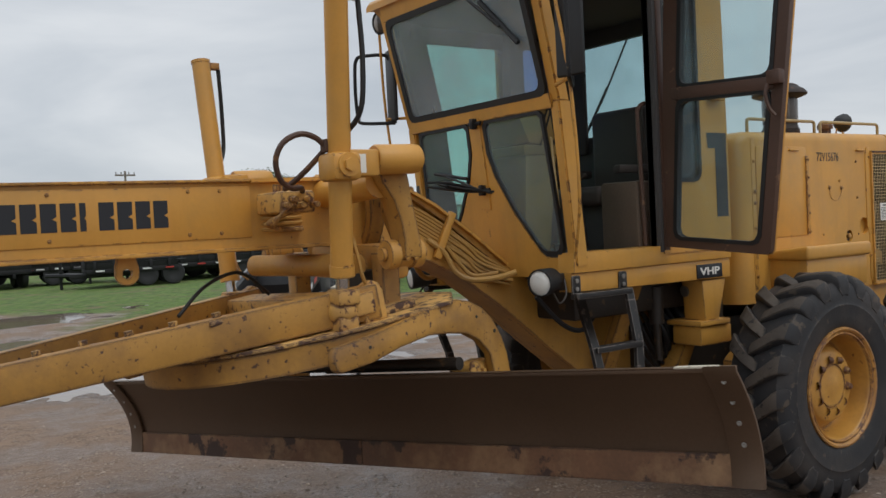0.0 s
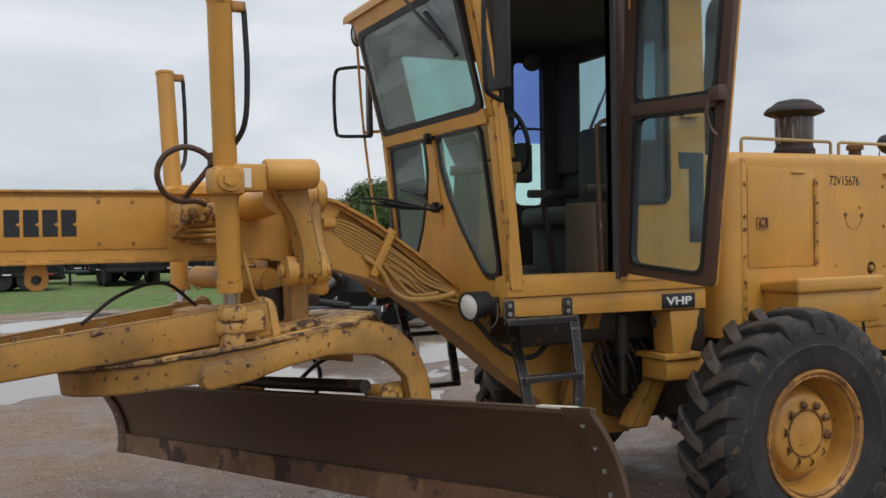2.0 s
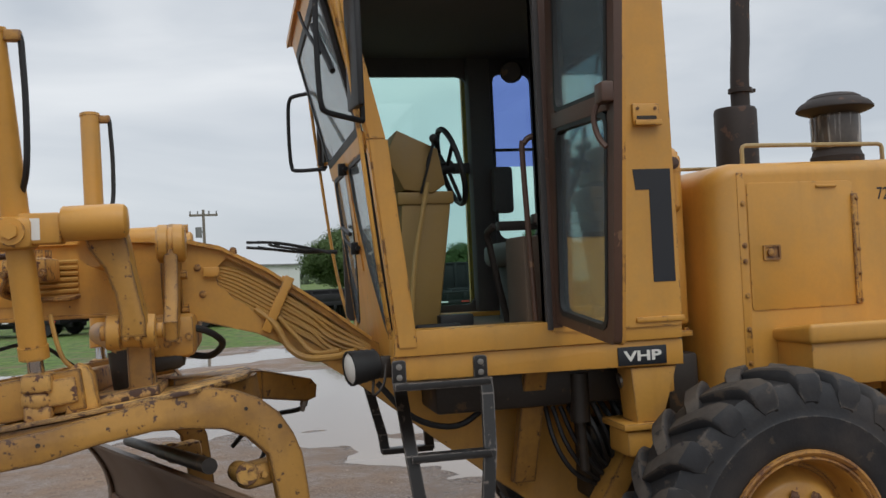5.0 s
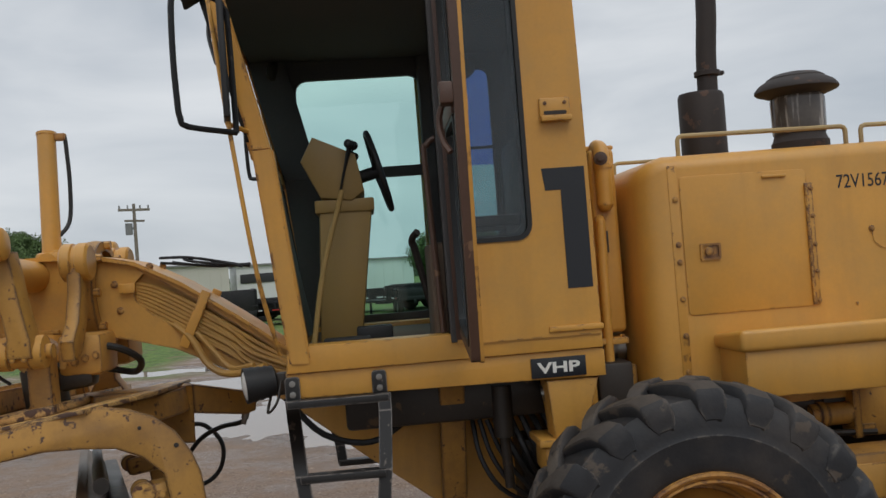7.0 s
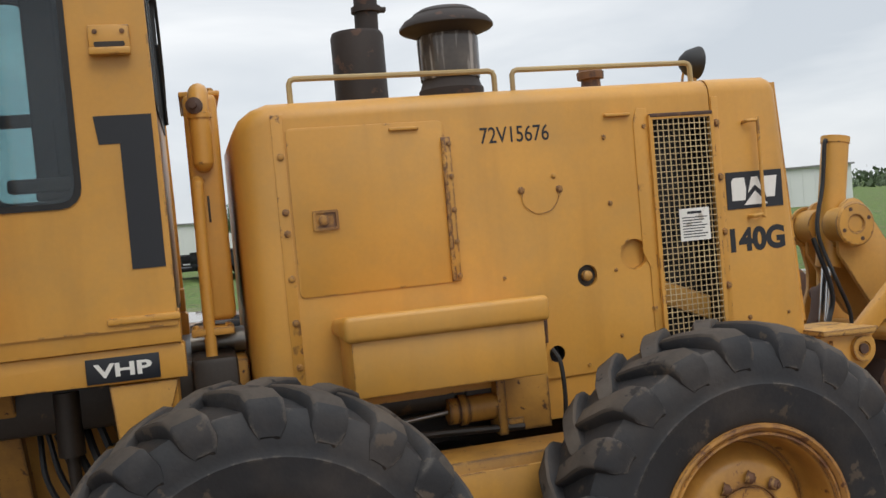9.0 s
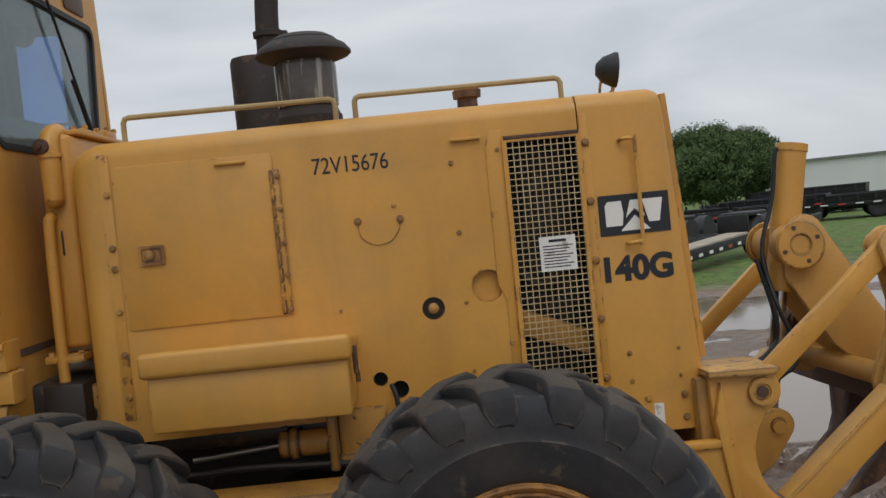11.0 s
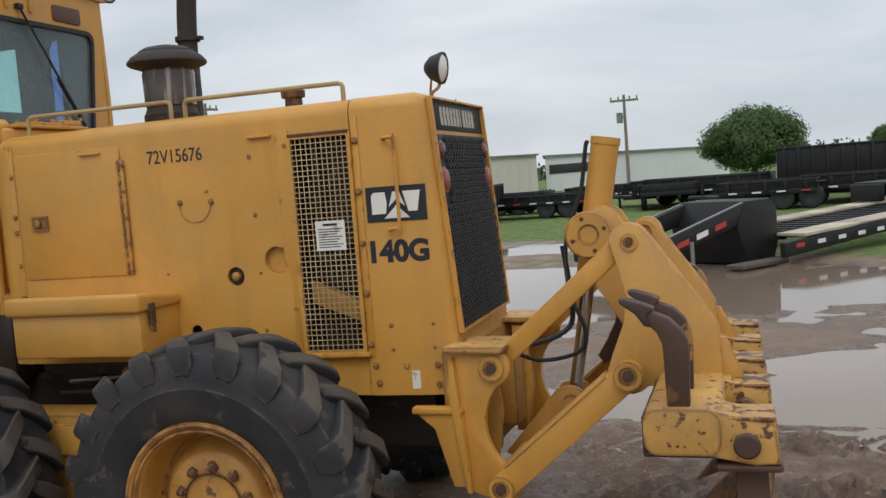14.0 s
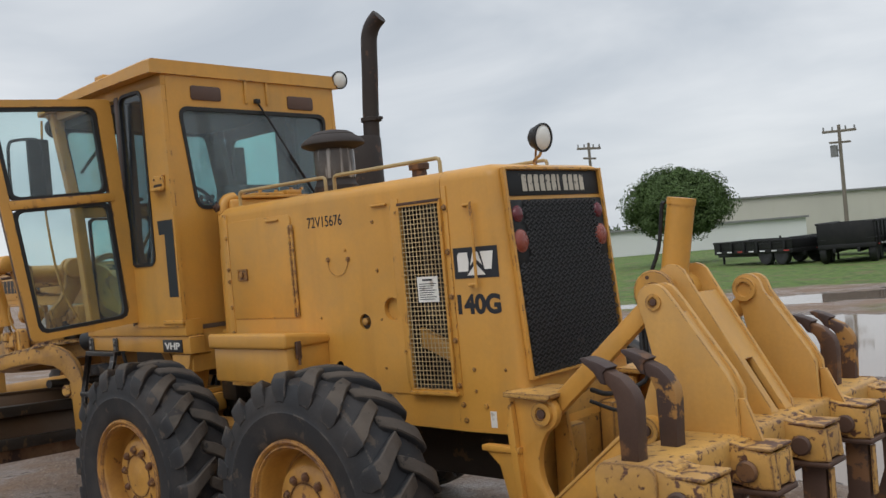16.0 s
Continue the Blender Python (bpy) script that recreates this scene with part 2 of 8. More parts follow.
decal_white = material("white_decal", (0.75, 0.73, 0.68), 0.5, spread=0.08, bump=0.02, spots=(0.45, 0.40, 0.33), spot_at=0.62)
exhaust = material("heat_blackened_steel", (0.036, 0.028, 0.025), 0.65, metal=0.3, spread=0.4, bump=0.15, spots=(0.09, 0.05, 0.035), spot_at=0.6)
steel = material("bare_steel", (0.30, 0.29, 0.27), 0.35, metal=0.9, spread=0.2, bump=0.05)
grease = material("greasy_black_metal", (0.032, 0.025, 0.020), 0.45, metal=0.2, spread=0.4, bump=0.2, spots=(0.10, 0.06, 0.03), spot_at=0.6)
interior = material("black_cab_lining", (0.072, 0.067, 0.066), 0.8, spread=0.25, bump=0.15)
floor_mat = material("dusty_cab_floor", (0.12, 0.085, 0.06), 0.9, spread=0.3, bump=0.2)
floor_trim = material("dusty_brown_trim", (0.030, 0.022, 0.018), 0.7, spread=0.35, bump=0.1, dust=(0.085, 0.055, 0.038), dust_amount=0.8)
console_yellow = material("console_mustard_paint", (0.27, 0.165, 0.045), 0.5, spread=0.1, bump=0.04, dust=(0.25, 0.17, 0.08), dust_amount=0.5)
seat_cloth = material("dark_seat_vinyl", (0.062, 0.048, 0.042), 0.6, spread=0.3, bump=0.15)
rod_chrome = material("chrome_rod", (0.55, 0.55, 0.55), 0.18, metal=1.0, spread=0.08, bump=0.0)
grille_black = material("dull_black_metal", (0.040, 0.040, 0.042), 0.55, spread=0.3, bump=0.05)
worn_white = material("worn_cream_letter", (0.52, 0.47, 0.38), 0.55, spread=0.2, bump=0.03, spots=(0.10, 0.09, 0.08), spot_at=0.6, spot_scale=30)
rail_paint = material("weathered_rail_paint", (0.42, 0.30, 0.13), 0.5, spread=0.25, bump=0.1, dust=(0.25, 0.16, 0.08), dust_amount=0.7)
wire_paint = material("pale_wire_paint", (0.60, 0.46, 0.25), 0.5, spread=0.2, bump=0.05, dust=(0.22, 0.12, 0.05), dust_amount=0.7)
# pale streaks put the bowl's light smears, reflections and fins, into its colour
smoky_plastic = material("smoky_brown_plastic", (0.055, 0.044, 0.036), 0.16, spread=0.6, bump=0.08, big=9.0, dust=(0.14, 0.115, 0.095), dust_amount=0.6, streaks=0.9, streak_colour=(0.36, 0.33, 0.30))
lamp_lens = material("clear_lamp_lens", (0.78, 0.77, 0.72), 0.22, spread=0.12, bump=0.12, grain=150)
tail_lens = material("red_lamp_lens", (0.13, 0.022, 0.03), 0.22, spread=0.2, bump=0.05)
amber_lens = material("amber_lamp_lens", (0.24, 0.055, 0.035), 0.25, spread=0.2, bump=0.05)


def glass_material(name, tint, clear, gloss=0.03, film=0.0):
    """A pane: tinted see-through with a mirror coat that follows Fresnel, under a cloudy pale film for dust and painted
    sky reflection.
    """
    m = bpy.data.materials.new(name)
    m.use_nodes = True
    n, l = m.node_tree.nodes, m.node_tree.links
    n.clear()
    o, mix = n.new("ShaderNodeOutputMaterial"), n.new("ShaderNodeMixShader")
    tr, gl, fr = n.new("ShaderNodeBsdfTransparent"), n.new("ShaderNodeBsdfGlossy"), n.new("ShaderNodeLayerWeight")
    fr.inputs["Blend"].default_value = 0.5
    power, base = n.new("ShaderNodeMath"), n.new("ShaderNodeMath")
    power.operation, base.operation, base.use_clamp = "POWER", "MULTIPLY_ADD", True
    power.inputs[1].default_value = 4.0
    base.inputs[1].default_value, base.inputs[2].default_value = 0.8, 0.035
    l.new(fr.outputs["Facing"], power.inputs[0]), l.new(power.outputs[0], base.inputs[0])
    tr.inputs["Color"].default_value = (*[c * clear for c in tint], 1)
    gl.inputs["Roughness"].default_value = gloss
    l.new(base.outputs[0], mix.inputs[0]), l.new(tr.outputs[0], mix.inputs[1]), l.new(gl.outputs[0], mix.inputs[2])
    out = mix.outputs[0]
    if film:
        # diffuse grey-blue, mixed in as the sky mirrored by front and rear panes
        dust, over, cloud, much = n.new("ShaderNodeBsdfDiffuse"), n.new("ShaderNodeMixShader"), n.new("ShaderNodeTexNoise"), n.new("ShaderNodeMapRange")
        dust.inputs["Color"].default_value = (0.45, 0.475, 0.51, 1)
        cloud.inputs["Scale"].default_value, cloud.inputs["Detail"].default_value = 5.0, 6
        l.new(n.new("ShaderNodeNewGeometry").outputs["Position"], cloud.inputs["Vector"])
        much.inputs["From Min"].default_value, much.inputs["From Max"].default_value = 0.3, 0.75
        much.inputs["To Min"].default_value, much.inputs["To Max"].default_value = film * 0.7, film * 1.3
        l.new(cloud.outputs["Fac"], much.inputs["Value"]), l.new(much.outputs[0], over.inputs[0])
        l.new(out, over.inputs[1]), l.new(dust.outputs[0], over.inputs[2])
        out = over.outputs[0]
    l.new(out, o.inputs[0])
    return m


glass_green = glass_material("green_tinted_glass", (0.80, 0.97, 0.93), 0.97)
glass_door = glass_material("dusty_door_glass", (0.86, 0.96, 0.96), 0.93, 0.06, 0.05)
# the film on these three is sky reflection put into the panes' colour
glass_front = glass_material("sky_hazed_green_windscreen", (0.80, 0.97, 0.94), 0.95, 0.03, 0.30)
glass_low = glass_material("sky_hazed_lower_glass", (0.80, 0.97, 0.94), 0.92, 0.03, 0.14)
glass_rear = glass_material("sky_hazed_rear_glass", (0.78, 0.95, 0.96), 0.92, 0.03, 0.13)
glass_dark = glass_material("smoky_tinted_glass", (0.60, 0.70, 0.75), 0.82, 0.03, 0.04)
glass_blue = glass_material("blue_film_glass", (0.45, 0.56, 0.86), 0.95)


# ---- mesh helpers ----
def mesh_object(name, bm, mat, smooth=False):
    me = bpy.data.meshes.new(name)
    bmesh.ops.recalc_face_normals(bm, faces=bm.faces)
    bm.to_mesh(me)
    bm.free()
    if smooth:
        for p in me.polygons:
            p.use_smooth = True
        me.set_sharp_from_angle(angle=radians(38))
    for one in mat if isinstance(mat, (list, tuple)) else (mat,):
        me.materials.append(one)
    return new(name, me)


def part(name, bm, mat, parent, label="", smooth=True):
    """One mesh under a thing or a part."""
    ob = mesh_object(name, bm, mat, smooth)
    ob.parent = parent
    if label:
        tagged(ob, label)
    return ob


def thing(name, label, category, group="", kind="", at=(0, 0, 0)):
    ob = new(name)
    ob.empty_display_size = 0.2
    ob.location = at
    return tagged(ob, label, category, group, kind)


def box(bm, x0, x1, y0, y1, z0, z1, bevel=0.0, m=None, seg=2):
    r = bmesh.ops.create_cube(bm, size=1.0)
    vs = r["verts"]
    bmesh.ops.transform(bm, verts=vs, matrix=Matrix.Translation(((x0 + x1) / 2, (y0 + y1) / 2, (z0 + z1) / 2)) @ Matrix.Diagonal((abs(x1 - x0), abs(y1 - y0), abs(z1 - z0), 1)))
    if bevel:
        es = list({e for v in vs for e in v.link_edges})
        r2 = bmesh.ops.bevel(bm, geom=es, offset=bevel, segments=seg, affect="EDGES", profile=0.5)
        vs = list({v for f in r2["faces"] for v in f.verts} | {v for v in vs if v.is_valid})
    if m is not None:
        bmesh.ops.transform(bm, verts=vs, matrix=m)
    return vs


def rod(bm, p, q, r, seg=16, r2=None, cap=True):
    """A straight cylinder or cone between two points."""
    p, q = Vector(p), Vector(q)
    d = q - p
    m = Matrix.Translation((p + q) / 2) @ d.to_track_quat("Z", "Y").to_matrix().to_4x4()
    bmesh.ops.create_cone(bm, cap_ends=cap, segments=seg, radius1=r, radius2=r if r2 is None else r2, depth=d.length, matrix=m)


def smooth_path(pts, n=6):
    """Catmull-Rom through the points."""
    pts = [Vector(p) for p in pts]
    full = [pts[0] * 2 - pts[1], *pts, pts[-1] * 2 - pts[-2]]
    out = []
    for i in range(1, len(full) - 2):
        a, b, c, d = full[i - 1:i + 3]
        for k in range(n):
            t = k / n
            out.append(0.5 * (2 * b + (c - a) * t + (2 * a - 5 * b + 4 * c - d) * t * t + (3 * b - a - 3 * c + d) * t ** 3))
    return out + [pts[-1]]


def hose(bm, pts, r, seg=8, n=6):
    """A round tube swept along a smooth path."""
    path = smooth_path(pts, n) if n > 1 else [Vector(p) for p in pts]
    rings, up = [], None
    for i, p in enumerate(path):
        d = (path[min(i + 1, len(path) - 1)] - path[max(i - 1, 0)]).normalized()
        if up is None:
            up = d.orthogonal().normalized()
        up = (up - d * up.dot(d)).normalized()
        side = d.cross(up)
        rings.append([bm.verts.new(p + r * (math.cos(a) * up + math.sin(a) * side)) for a in (2 * math.pi * k / seg for k in range(seg))])
    for a, b in zip(rings, rings[1:]):
        for k in range(seg):
            bm.faces.new((a[k], a[(k + 1) % seg], b[(k + 1) % seg], b[k]))
    bm.faces.new(rings[0][::-1]), bm.faces.new(rings[-1])


def plate(bm, pts, axis, a, b, bevel=0.0):
    """A flat outline pulled out along an axis from a to b. Points are the two other coordinates, in x, y, z order."""
    def at(p, v):
        c = list(p)
        c.insert("xyz".index(axis), v)
        return c
    lo = [bm.verts.new(at(p, a)) for p in pts]
    hi = [bm.verts.new(at(p, b)) for p in pts]
    faces = [bm.faces.new(lo), bm.faces.new(hi[::-1])]
    for i in range(len(pts)):
        j = (i + 1) % len(pts)
        faces.append(bm.faces.new((lo[i], hi[i], hi[j], lo[j])))
    bmesh.ops.recalc_face_normals(bm, faces=faces)
    if bevel:
        edge = list({e for f in faces[:2] for e in f.edges})
        bmesh.ops.bevel(bm, geom=edge, offset=bevel, segments=2, affect="EDGES", profile=0.5)
    return lo + hi


def arc(cx, cz, r, a0, a1, n=8):
    return [(cx + r * math.cos(radians(a0 + (a1 - a0) * k / n)), cz + r * math.sin(radians(a0 + (a1 - a0) * k / n))) for k in range(n + 1)]


def lathe(bm, profile, seg=32, m=None):
    """(radius, height) pairs turned about z, then moved by m."""
    rings, made = [], []
    for r, h in profile:
        ring = [bm.verts.new((r * math.cos(2 * math.pi * k / seg), r * math.sin(2 * math.pi * k / seg), h)) for k in range(seg)] if r > 1e-6 else [bm.verts.new((0, 0, h))]
        rings.append(ring)
        made += ring
    for a, b in zip(rings, rings[1:]):
        for k in range(seg):
            j = (k + 1) % seg
            vs = [a[k % len(a)], a[j % len(a)], b[j % len(b)], b[k % len(b)]]
            vs = [v for i, v in enumerate(vs) if v not in vs[:i]]
            if len(vs) > 2:
                bm.faces.new(vs)
    if m is not None:
        bmesh.ops.transform(bm, verts=made, matrix=m)
    return made


def aim(at, direction):
    return Matrix.Translation(at) @ Vector(direction).to_track_quat("Z", "Y").to_matrix().to_4x4()


def ball(bm, at, r, seg=12):
    bmesh.ops.create_uvsphere(bm, u_segments=seg, v_segments=seg // 2 + 1, radius=r, matrix=Matrix.Translation(at))


def rounded(x0, x1, z0, z1, r, n=4):
    """Outline of a rectangle with rounded corners."""
    return arc(x1 - r, z0 + r, r, -90, 0, n) + arc(x1 - r, z1 - r, r, 0, 90, n) + arc(x0 + r, z1 - r, r, 90, 180, n) + arc(x0 + r, z0 + r, r, 180, 270, n)


def frame_band(bm, outer, inner, axis, a, b):
    """A flat band between two outlines of equal count, pulled out from a to b."""
    def at(p, v):
        c = list(p)
        c.insert("xyz".index(axis), v)
        return bm.verts.new(c)
    oa, ia, ob_, ib = [[at(p, v) for p in pts] for pts, v in ((outer, a), (inner, a), (outer, b), (inner, b))]
    n = len(outer)
    for i in range(n):
        j = (i + 1) % n
        bm.faces.new((oa[i], oa[j], ia[j], ia[i]))
        bm.faces.new((ob_[i], ib[i], ib[j], ob_[j]))
        bm.faces.new((oa[i], ob_[i], ob_[j], oa[j]))
        bm.faces.new((ia[i], ia[j], ib[j], ib[i]))
    return oa + ia + ob_ + ib


def lettering(name, words, width, height, mat, parent, m, depth=0.0006, bold=0.02):
    """Words in the built-in font as a thin mesh under a thing."""
    cu = bpy.data.curves.new(name, "FONT")
    cu.body, cu.size, cu.offset, cu.extrude = words, 1.0, bold, 0.5
    ob = bpy.data.objects.new(name, cu)
    me = bpy.data.meshes.new_from_object(ob)
    bpy.data.objects.remove(ob)
    bpy.data.curves.remove(cu)
    xs, ys = [v.co.x for v in me.vertices], [v.co.y for v in me.vertices]
    me.transform(Matrix.Diagonal((width / (max(xs) - min(xs)), height / (max(ys) - min(ys)), depth * 2, 1)) @ Matrix.Translation((-min(xs), -min(ys), 0)))
    me.materials.clear()
    me.materials.append(mat)
    o = new(name, me)
    o.parent = parent
    o.matrix_basis = m
    return o


# ---- the motor grader ----
# Axes: x to the machine's rear, y to its right, z up. Tandem axles at x = -0.69 and 0.825.
grader = thing("motor_grader", "yellow motor grader with enclosed cab, chipped paint, on wet gravel", "motor grader")
HUB_Z, TYRE_Y = 0.648, 1.10


def tyre_mesh(bm):
    half_prof = [(0.315, 0.135), (0.335, 0.160), (0.36, 0.172), (0.40, 0.178), (0.45, 0.184), (0.468, 0.187), (0.474, 0.183), (0.50, 0.183), (0.54, 0.177), (0.572, 0.165), (0.594, 0.147), (0.606, 0.08)]
    prof = [(r, -h) for r, h in half_prof] + [(0.608, 0.0)] + half_prof[::-1]
    lathe(bm, prof, 64, Matrix.Rotation(radians(90), 4, "X"))


def lug_mesh(side, mirror):
    """One moulded bar of the tread, from the middle of the tyre over its shoulder, standing at angle zero."""
    bm = bmesh.new()
    rows = []
    for w, turn, low, high, wide in ((-0.030, -0.02, 0.586, 0.628, 0.046), (-0.016, 0.0, 0.586, 0.642, 0.060), (0.048, 0.06, 0.586, 0.650, 0.068), (0.106, 0.13, 0.580, 0.650, 0.076), (0.142, 0.178, 0.570, 0.645, 0.088),
                                     (0.166, 0.202, 0.552, 0.626, 0.096), (0.179, 0.211, 0.540, 0.594, 0.094), (0.181, 0.215, 0.523, 0.556, 0.080), (0.1835, 0.217, 0.506, 0.522, 0.056)):
        ring = []
        for da, r in ((-wide, low), (-wide * 0.95, low + (high - low) * 0.5), (-wide * 0.88, low + (high - low) * 0.88), (-wide * 0.72, high), (wide * 0.72, high), (wide * 0.88, low + (high - low) * 0.88), (wide * 0.95, low + (high - low) * 0.5), (wide, low)):
            a = mirror * turn + da
            inset = -0.014 if r == low and w > 0.16 else 0.0
            ring.append(bm.verts.new((r * math.cos(a), side * (w + inset), r * math.sin(a))))
        rows.append(ring)
    for j, (a, b) in enumerate(zip(rows, rows[1:])):
        for i in range(8):
            f = bm.faces.new((a[i], a[(i + 1) % 8], b[(i + 1) % 8], b[i]))
            f.material_index = 1 if i in (2, 3, 4) and j < 5 else 0
    bm.faces.new(rows[0]), bm.faces.new(rows[-1])
    return bm


def wheel(label):
    """Outer face towards -y."""
    w = new("wheel")
    w.parent = grader
    tagged(w, label)
    bm = bmesh.new()
    tyre_mesh(bm)
    part("tyre", bm, (rubber, worn_tread), w, "black rubber tyre with worn angled lugs, dusty")
    rnd = random.Random(12)
    for side in (-1, 1):
        first = None
        for k in range(20):
            if first is None:
                o = first = part("lug", lug_mesh(side, -1), (rubber, worn_tread), w)
            else:
                o = first.copy()
                scene.collection.objects.link(o)
            k_ = rnd.uniform(0.988, 1.006)
            o.matrix_basis = Matrix.Rotation(2 * math.pi * (k + (0.5 if side > 0 else 0)) / 20 + rnd.uniform(-0.012, 0.012), 4, "Y") @ Matrix.Diagonal((k_, 1, k_, 1))
    bm = bmesh.new()
    lathe(bm, [(0.302, 0.156), (0.296, 0.152), (0.290, 0.135), (0.286, 0.060), (0.279, 0.022), (0.266, 0.010), (0.250, 0.014), (0.228, 0.050), (0.208, 0.082), (0.193, 0.094), (0.126, 0.098), (0.1235, 0.091), (0.119, 0.091), (0.118, 0.099), (0.05, 0.101), (0.045, 0.103), (0.0, 0.103),
               (0.0, -0.03), (0.25, -0.04), (0.296, -0.12), (0.335, -0.165), (0.31, -0.135), (0.31, 0.135), (0.302, 0.156)],
          56, Matrix.Rotation(radians(90), 4, "X"))
    part("rim", bm, rim_paint, w, "yellow steel rim with a deep dirty groove and rusty lip")
    bm = bmesh.new()
    lathe(bm, [(0.335, 0.150), (0.341, 0.164), (0.338, 0.174), (0.328, 0.176), (0.318, 0.169), (0.313, 0.160), (0.309, 0.166), (0.303, 0.167), (0.298, 0.158), (0.302, 0.145), (0.335, 0.150)],
          56, Matrix.Rotation(radians(90), 4, "X"))
    part("lock_ring", bm, lip_paint, w, "rust-stained lock ring")
    first = None
    for k in range(10):
        a = 2 * math.pi * k / 10
        m = pose(0.153 * math.cos(a), -0.097, 0.153 * math.sin(a), 90, 0, 17 * k)
        if first is None:
            bm = bmesh.new()
            lathe(bm, [(0.023, 0.0), (0.023, 0.004), (0.020, 0.006), (0.0195, 0.020), (0.016, 0.024), (0.010, 0.025), (0.010, 0.030), (0.0, 0.030)], 10)
            first = part("nut", bm, nut_rust, w, "rusty wheel nut")
            first.matrix_basis = m
        else:
            o = first.copy()
            scene.collection.objects.link(o)
            o.matrix_basis = m
    return w


wheel_one = wheel("lugged rubber tyre on a yellow steel rim with rusty nuts")
wheel_one.matrix_basis = pose(-0.69, -TYRE_Y, HUB_Z, 0, 8, 0)
for m in (pose(0.825, -TYRE_Y, HUB_Z, 0, 21, 0), pose(-0.69, TYRE_Y, HUB_Z, 0, 4, 180), pose(0.825, TYRE_Y, HUB_Z, 0, 15, 180),
          pose(-5.85, -TYRE_Y, HUB_Z, 0, 12, 0), pose(-5.85, TYRE_Y, HUB_Z, 0, 12, 180)):
    copy_thing(wheel_one, m)

# tandem cases and axle
for s in (-1, 1):
    bm = bmesh.new()
    plate(bm, [(-0.95, 0.50), (1.08, 0.50), (1.10, 0.78), (0.95, 0.90), (-0.80, 0.90), (-0.97, 0.78)], "y", s * 0.66, s * 0.86, 0.015)
    case = part("tandem_case", bm, paint_grime_shade, grader)
    bm = bmesh.new()
    box(bm, -0.55, 0.70, s * 0.860, s * 0.872, 0.72, 0.86, 0.004)
    part("inspection_plate", bm, paint_worn, case)
bm = bmesh.new()
rod(bm, (0.068, -0.66, 0.68), (0.068, 0.66, 0.68), 0.17, 24)
part("axle_housing", bm, grease, grader)
# pipework and bracket that show between the tool box and the tandem case
bm = bmesh.new()
box(bm, 0.20, 0.235, -0.615, -0.50, 0.905, 1.118, 0.004)
box(bm, 0.235, 0.30, -0.605, -0.585, 0.93, 0.96, 0.004)
part("frame_bracket", bm, paint_grime_shade, grader)
bm = bmesh.new()
box(bm, 0.238, 0.418, -0.580, -0.565, 0.905, 1.118, 0.003)
part("frame_plate", bm, paint_grime_shade, grader)
bm = bmesh.new()
rod(bm, (0.02, -0.57, 1.01), (0.20, -0.57, 1.01), 0.048, 20)
rod(bm, (0.06, -0.57, 1.01), (0.09, -0.57, 1.01), 0.056, 20)
part("brake_cylinder", bm, paint_grime_shade, grader)
bm = bmesh.new()
rod(bm, (-0.30, -0.575, 0.985), (0.02, -0.57, 1.01), 0.010, 10)
part("push_rod", bm, steel, grader)
bm = bmesh.new()
hose(bm, [(-0.35, -0.58, 0.93), (-0.1, -0.60, 0.945), (0.12, -0.60, 0.935), (0.30, -0.60, 0.925)], 0.014, 8, 5)
part("brake_line", bm, grease, grader)
bm = bmesh.new()
hose(bm, [(0.445, -0.575, 1.19), (0.462, -0.605, 1.14), (0.466, -0.615, 1.02), (0.458, -0.612, 0.90)], 0.009, 8, 5)
part("drain_hose", bm, black_rubber, grader)


# engine hood: half-width narrows towards the rear
def half(x):
    return 0.584 - 0.040 * (x + 0.40)


SLOPE = math.atan(0.040)


def side(x, z, out=0.0):
    """A frame on the hood's left flank: local x rearwards, y up, z outwards."""
    u = Vector((math.cos(SLOPE), math.sin(SLOPE), 0))
    n = Vector((math.sin(SLOPE), -math.cos(SLOPE), 0))
    m = Matrix(((u.x, 0, n.x, 0), (u.y, 0, n.y, 0), (0, 1, 0, 0), (0, 0, 0, 1)))
    return Matrix.Translation(Vector((x, -half(x), z)) + n * out) @ m


def side_place(ob, x, z, out=0.0):
    ob.matrix_basis = side(x, z, out)
    return ob


def hood_section(bm, x, grow, z0, z1, r):
    w = half(x) + grow
    pts = [(-w, z0)] + [(-w + r - r * math.cos(radians(a)), z1 - r + r * math.sin(radians(a))) for a in (0, 22, 45, 68, 90)]
    pts += [(-y - 0.06, z) for y, z in pts[::-1]]
    return [bm.verts.new((x, y, z)) for y, z in pts]


def loft(bm, rings):
    for a, b in zip(rings, rings[1:]):
        for k in range(len(a)):
            j = (k + 1) % len(a)
            bm.faces.new((a[k], a[j], b[j], b[k]))
    bm.faces.new(rings[0]), bm.faces.new(rings[-1][::-1])


bm = bmesh.new()
loft(bm, [hood_section(bm, -0.650, -0.110, 1.075, 2.075, 0.05), hood_section(bm, -0.625, -0.048, 1.075, 2.118, 0.06), hood_section(bm, -0.582, -0.012, 1.075, 2.148, 0.065),
          hood_section(bm, -0.525, 0.0, 1.075, 2.166, 0.065), hood_section(bm, 0.30, 0.0, 1.075, 2.176, 0.065), hood_section(bm, 1.217, 0.0, 1.075, 2.18, 0.065)])
hood = part("engine_hood", bm, paint, grader, "yellow engine hood with bolted side panels")
bm = bmesh.new()
loft(bm, [hood_section(bm, 0.42, -0.008, 0.92, 1.09, 0.01), hood_section(bm, 1.217, -0.008, 0.90, 1.09, 0.01)])
part("lower_side_panel", bm, paint, hood)
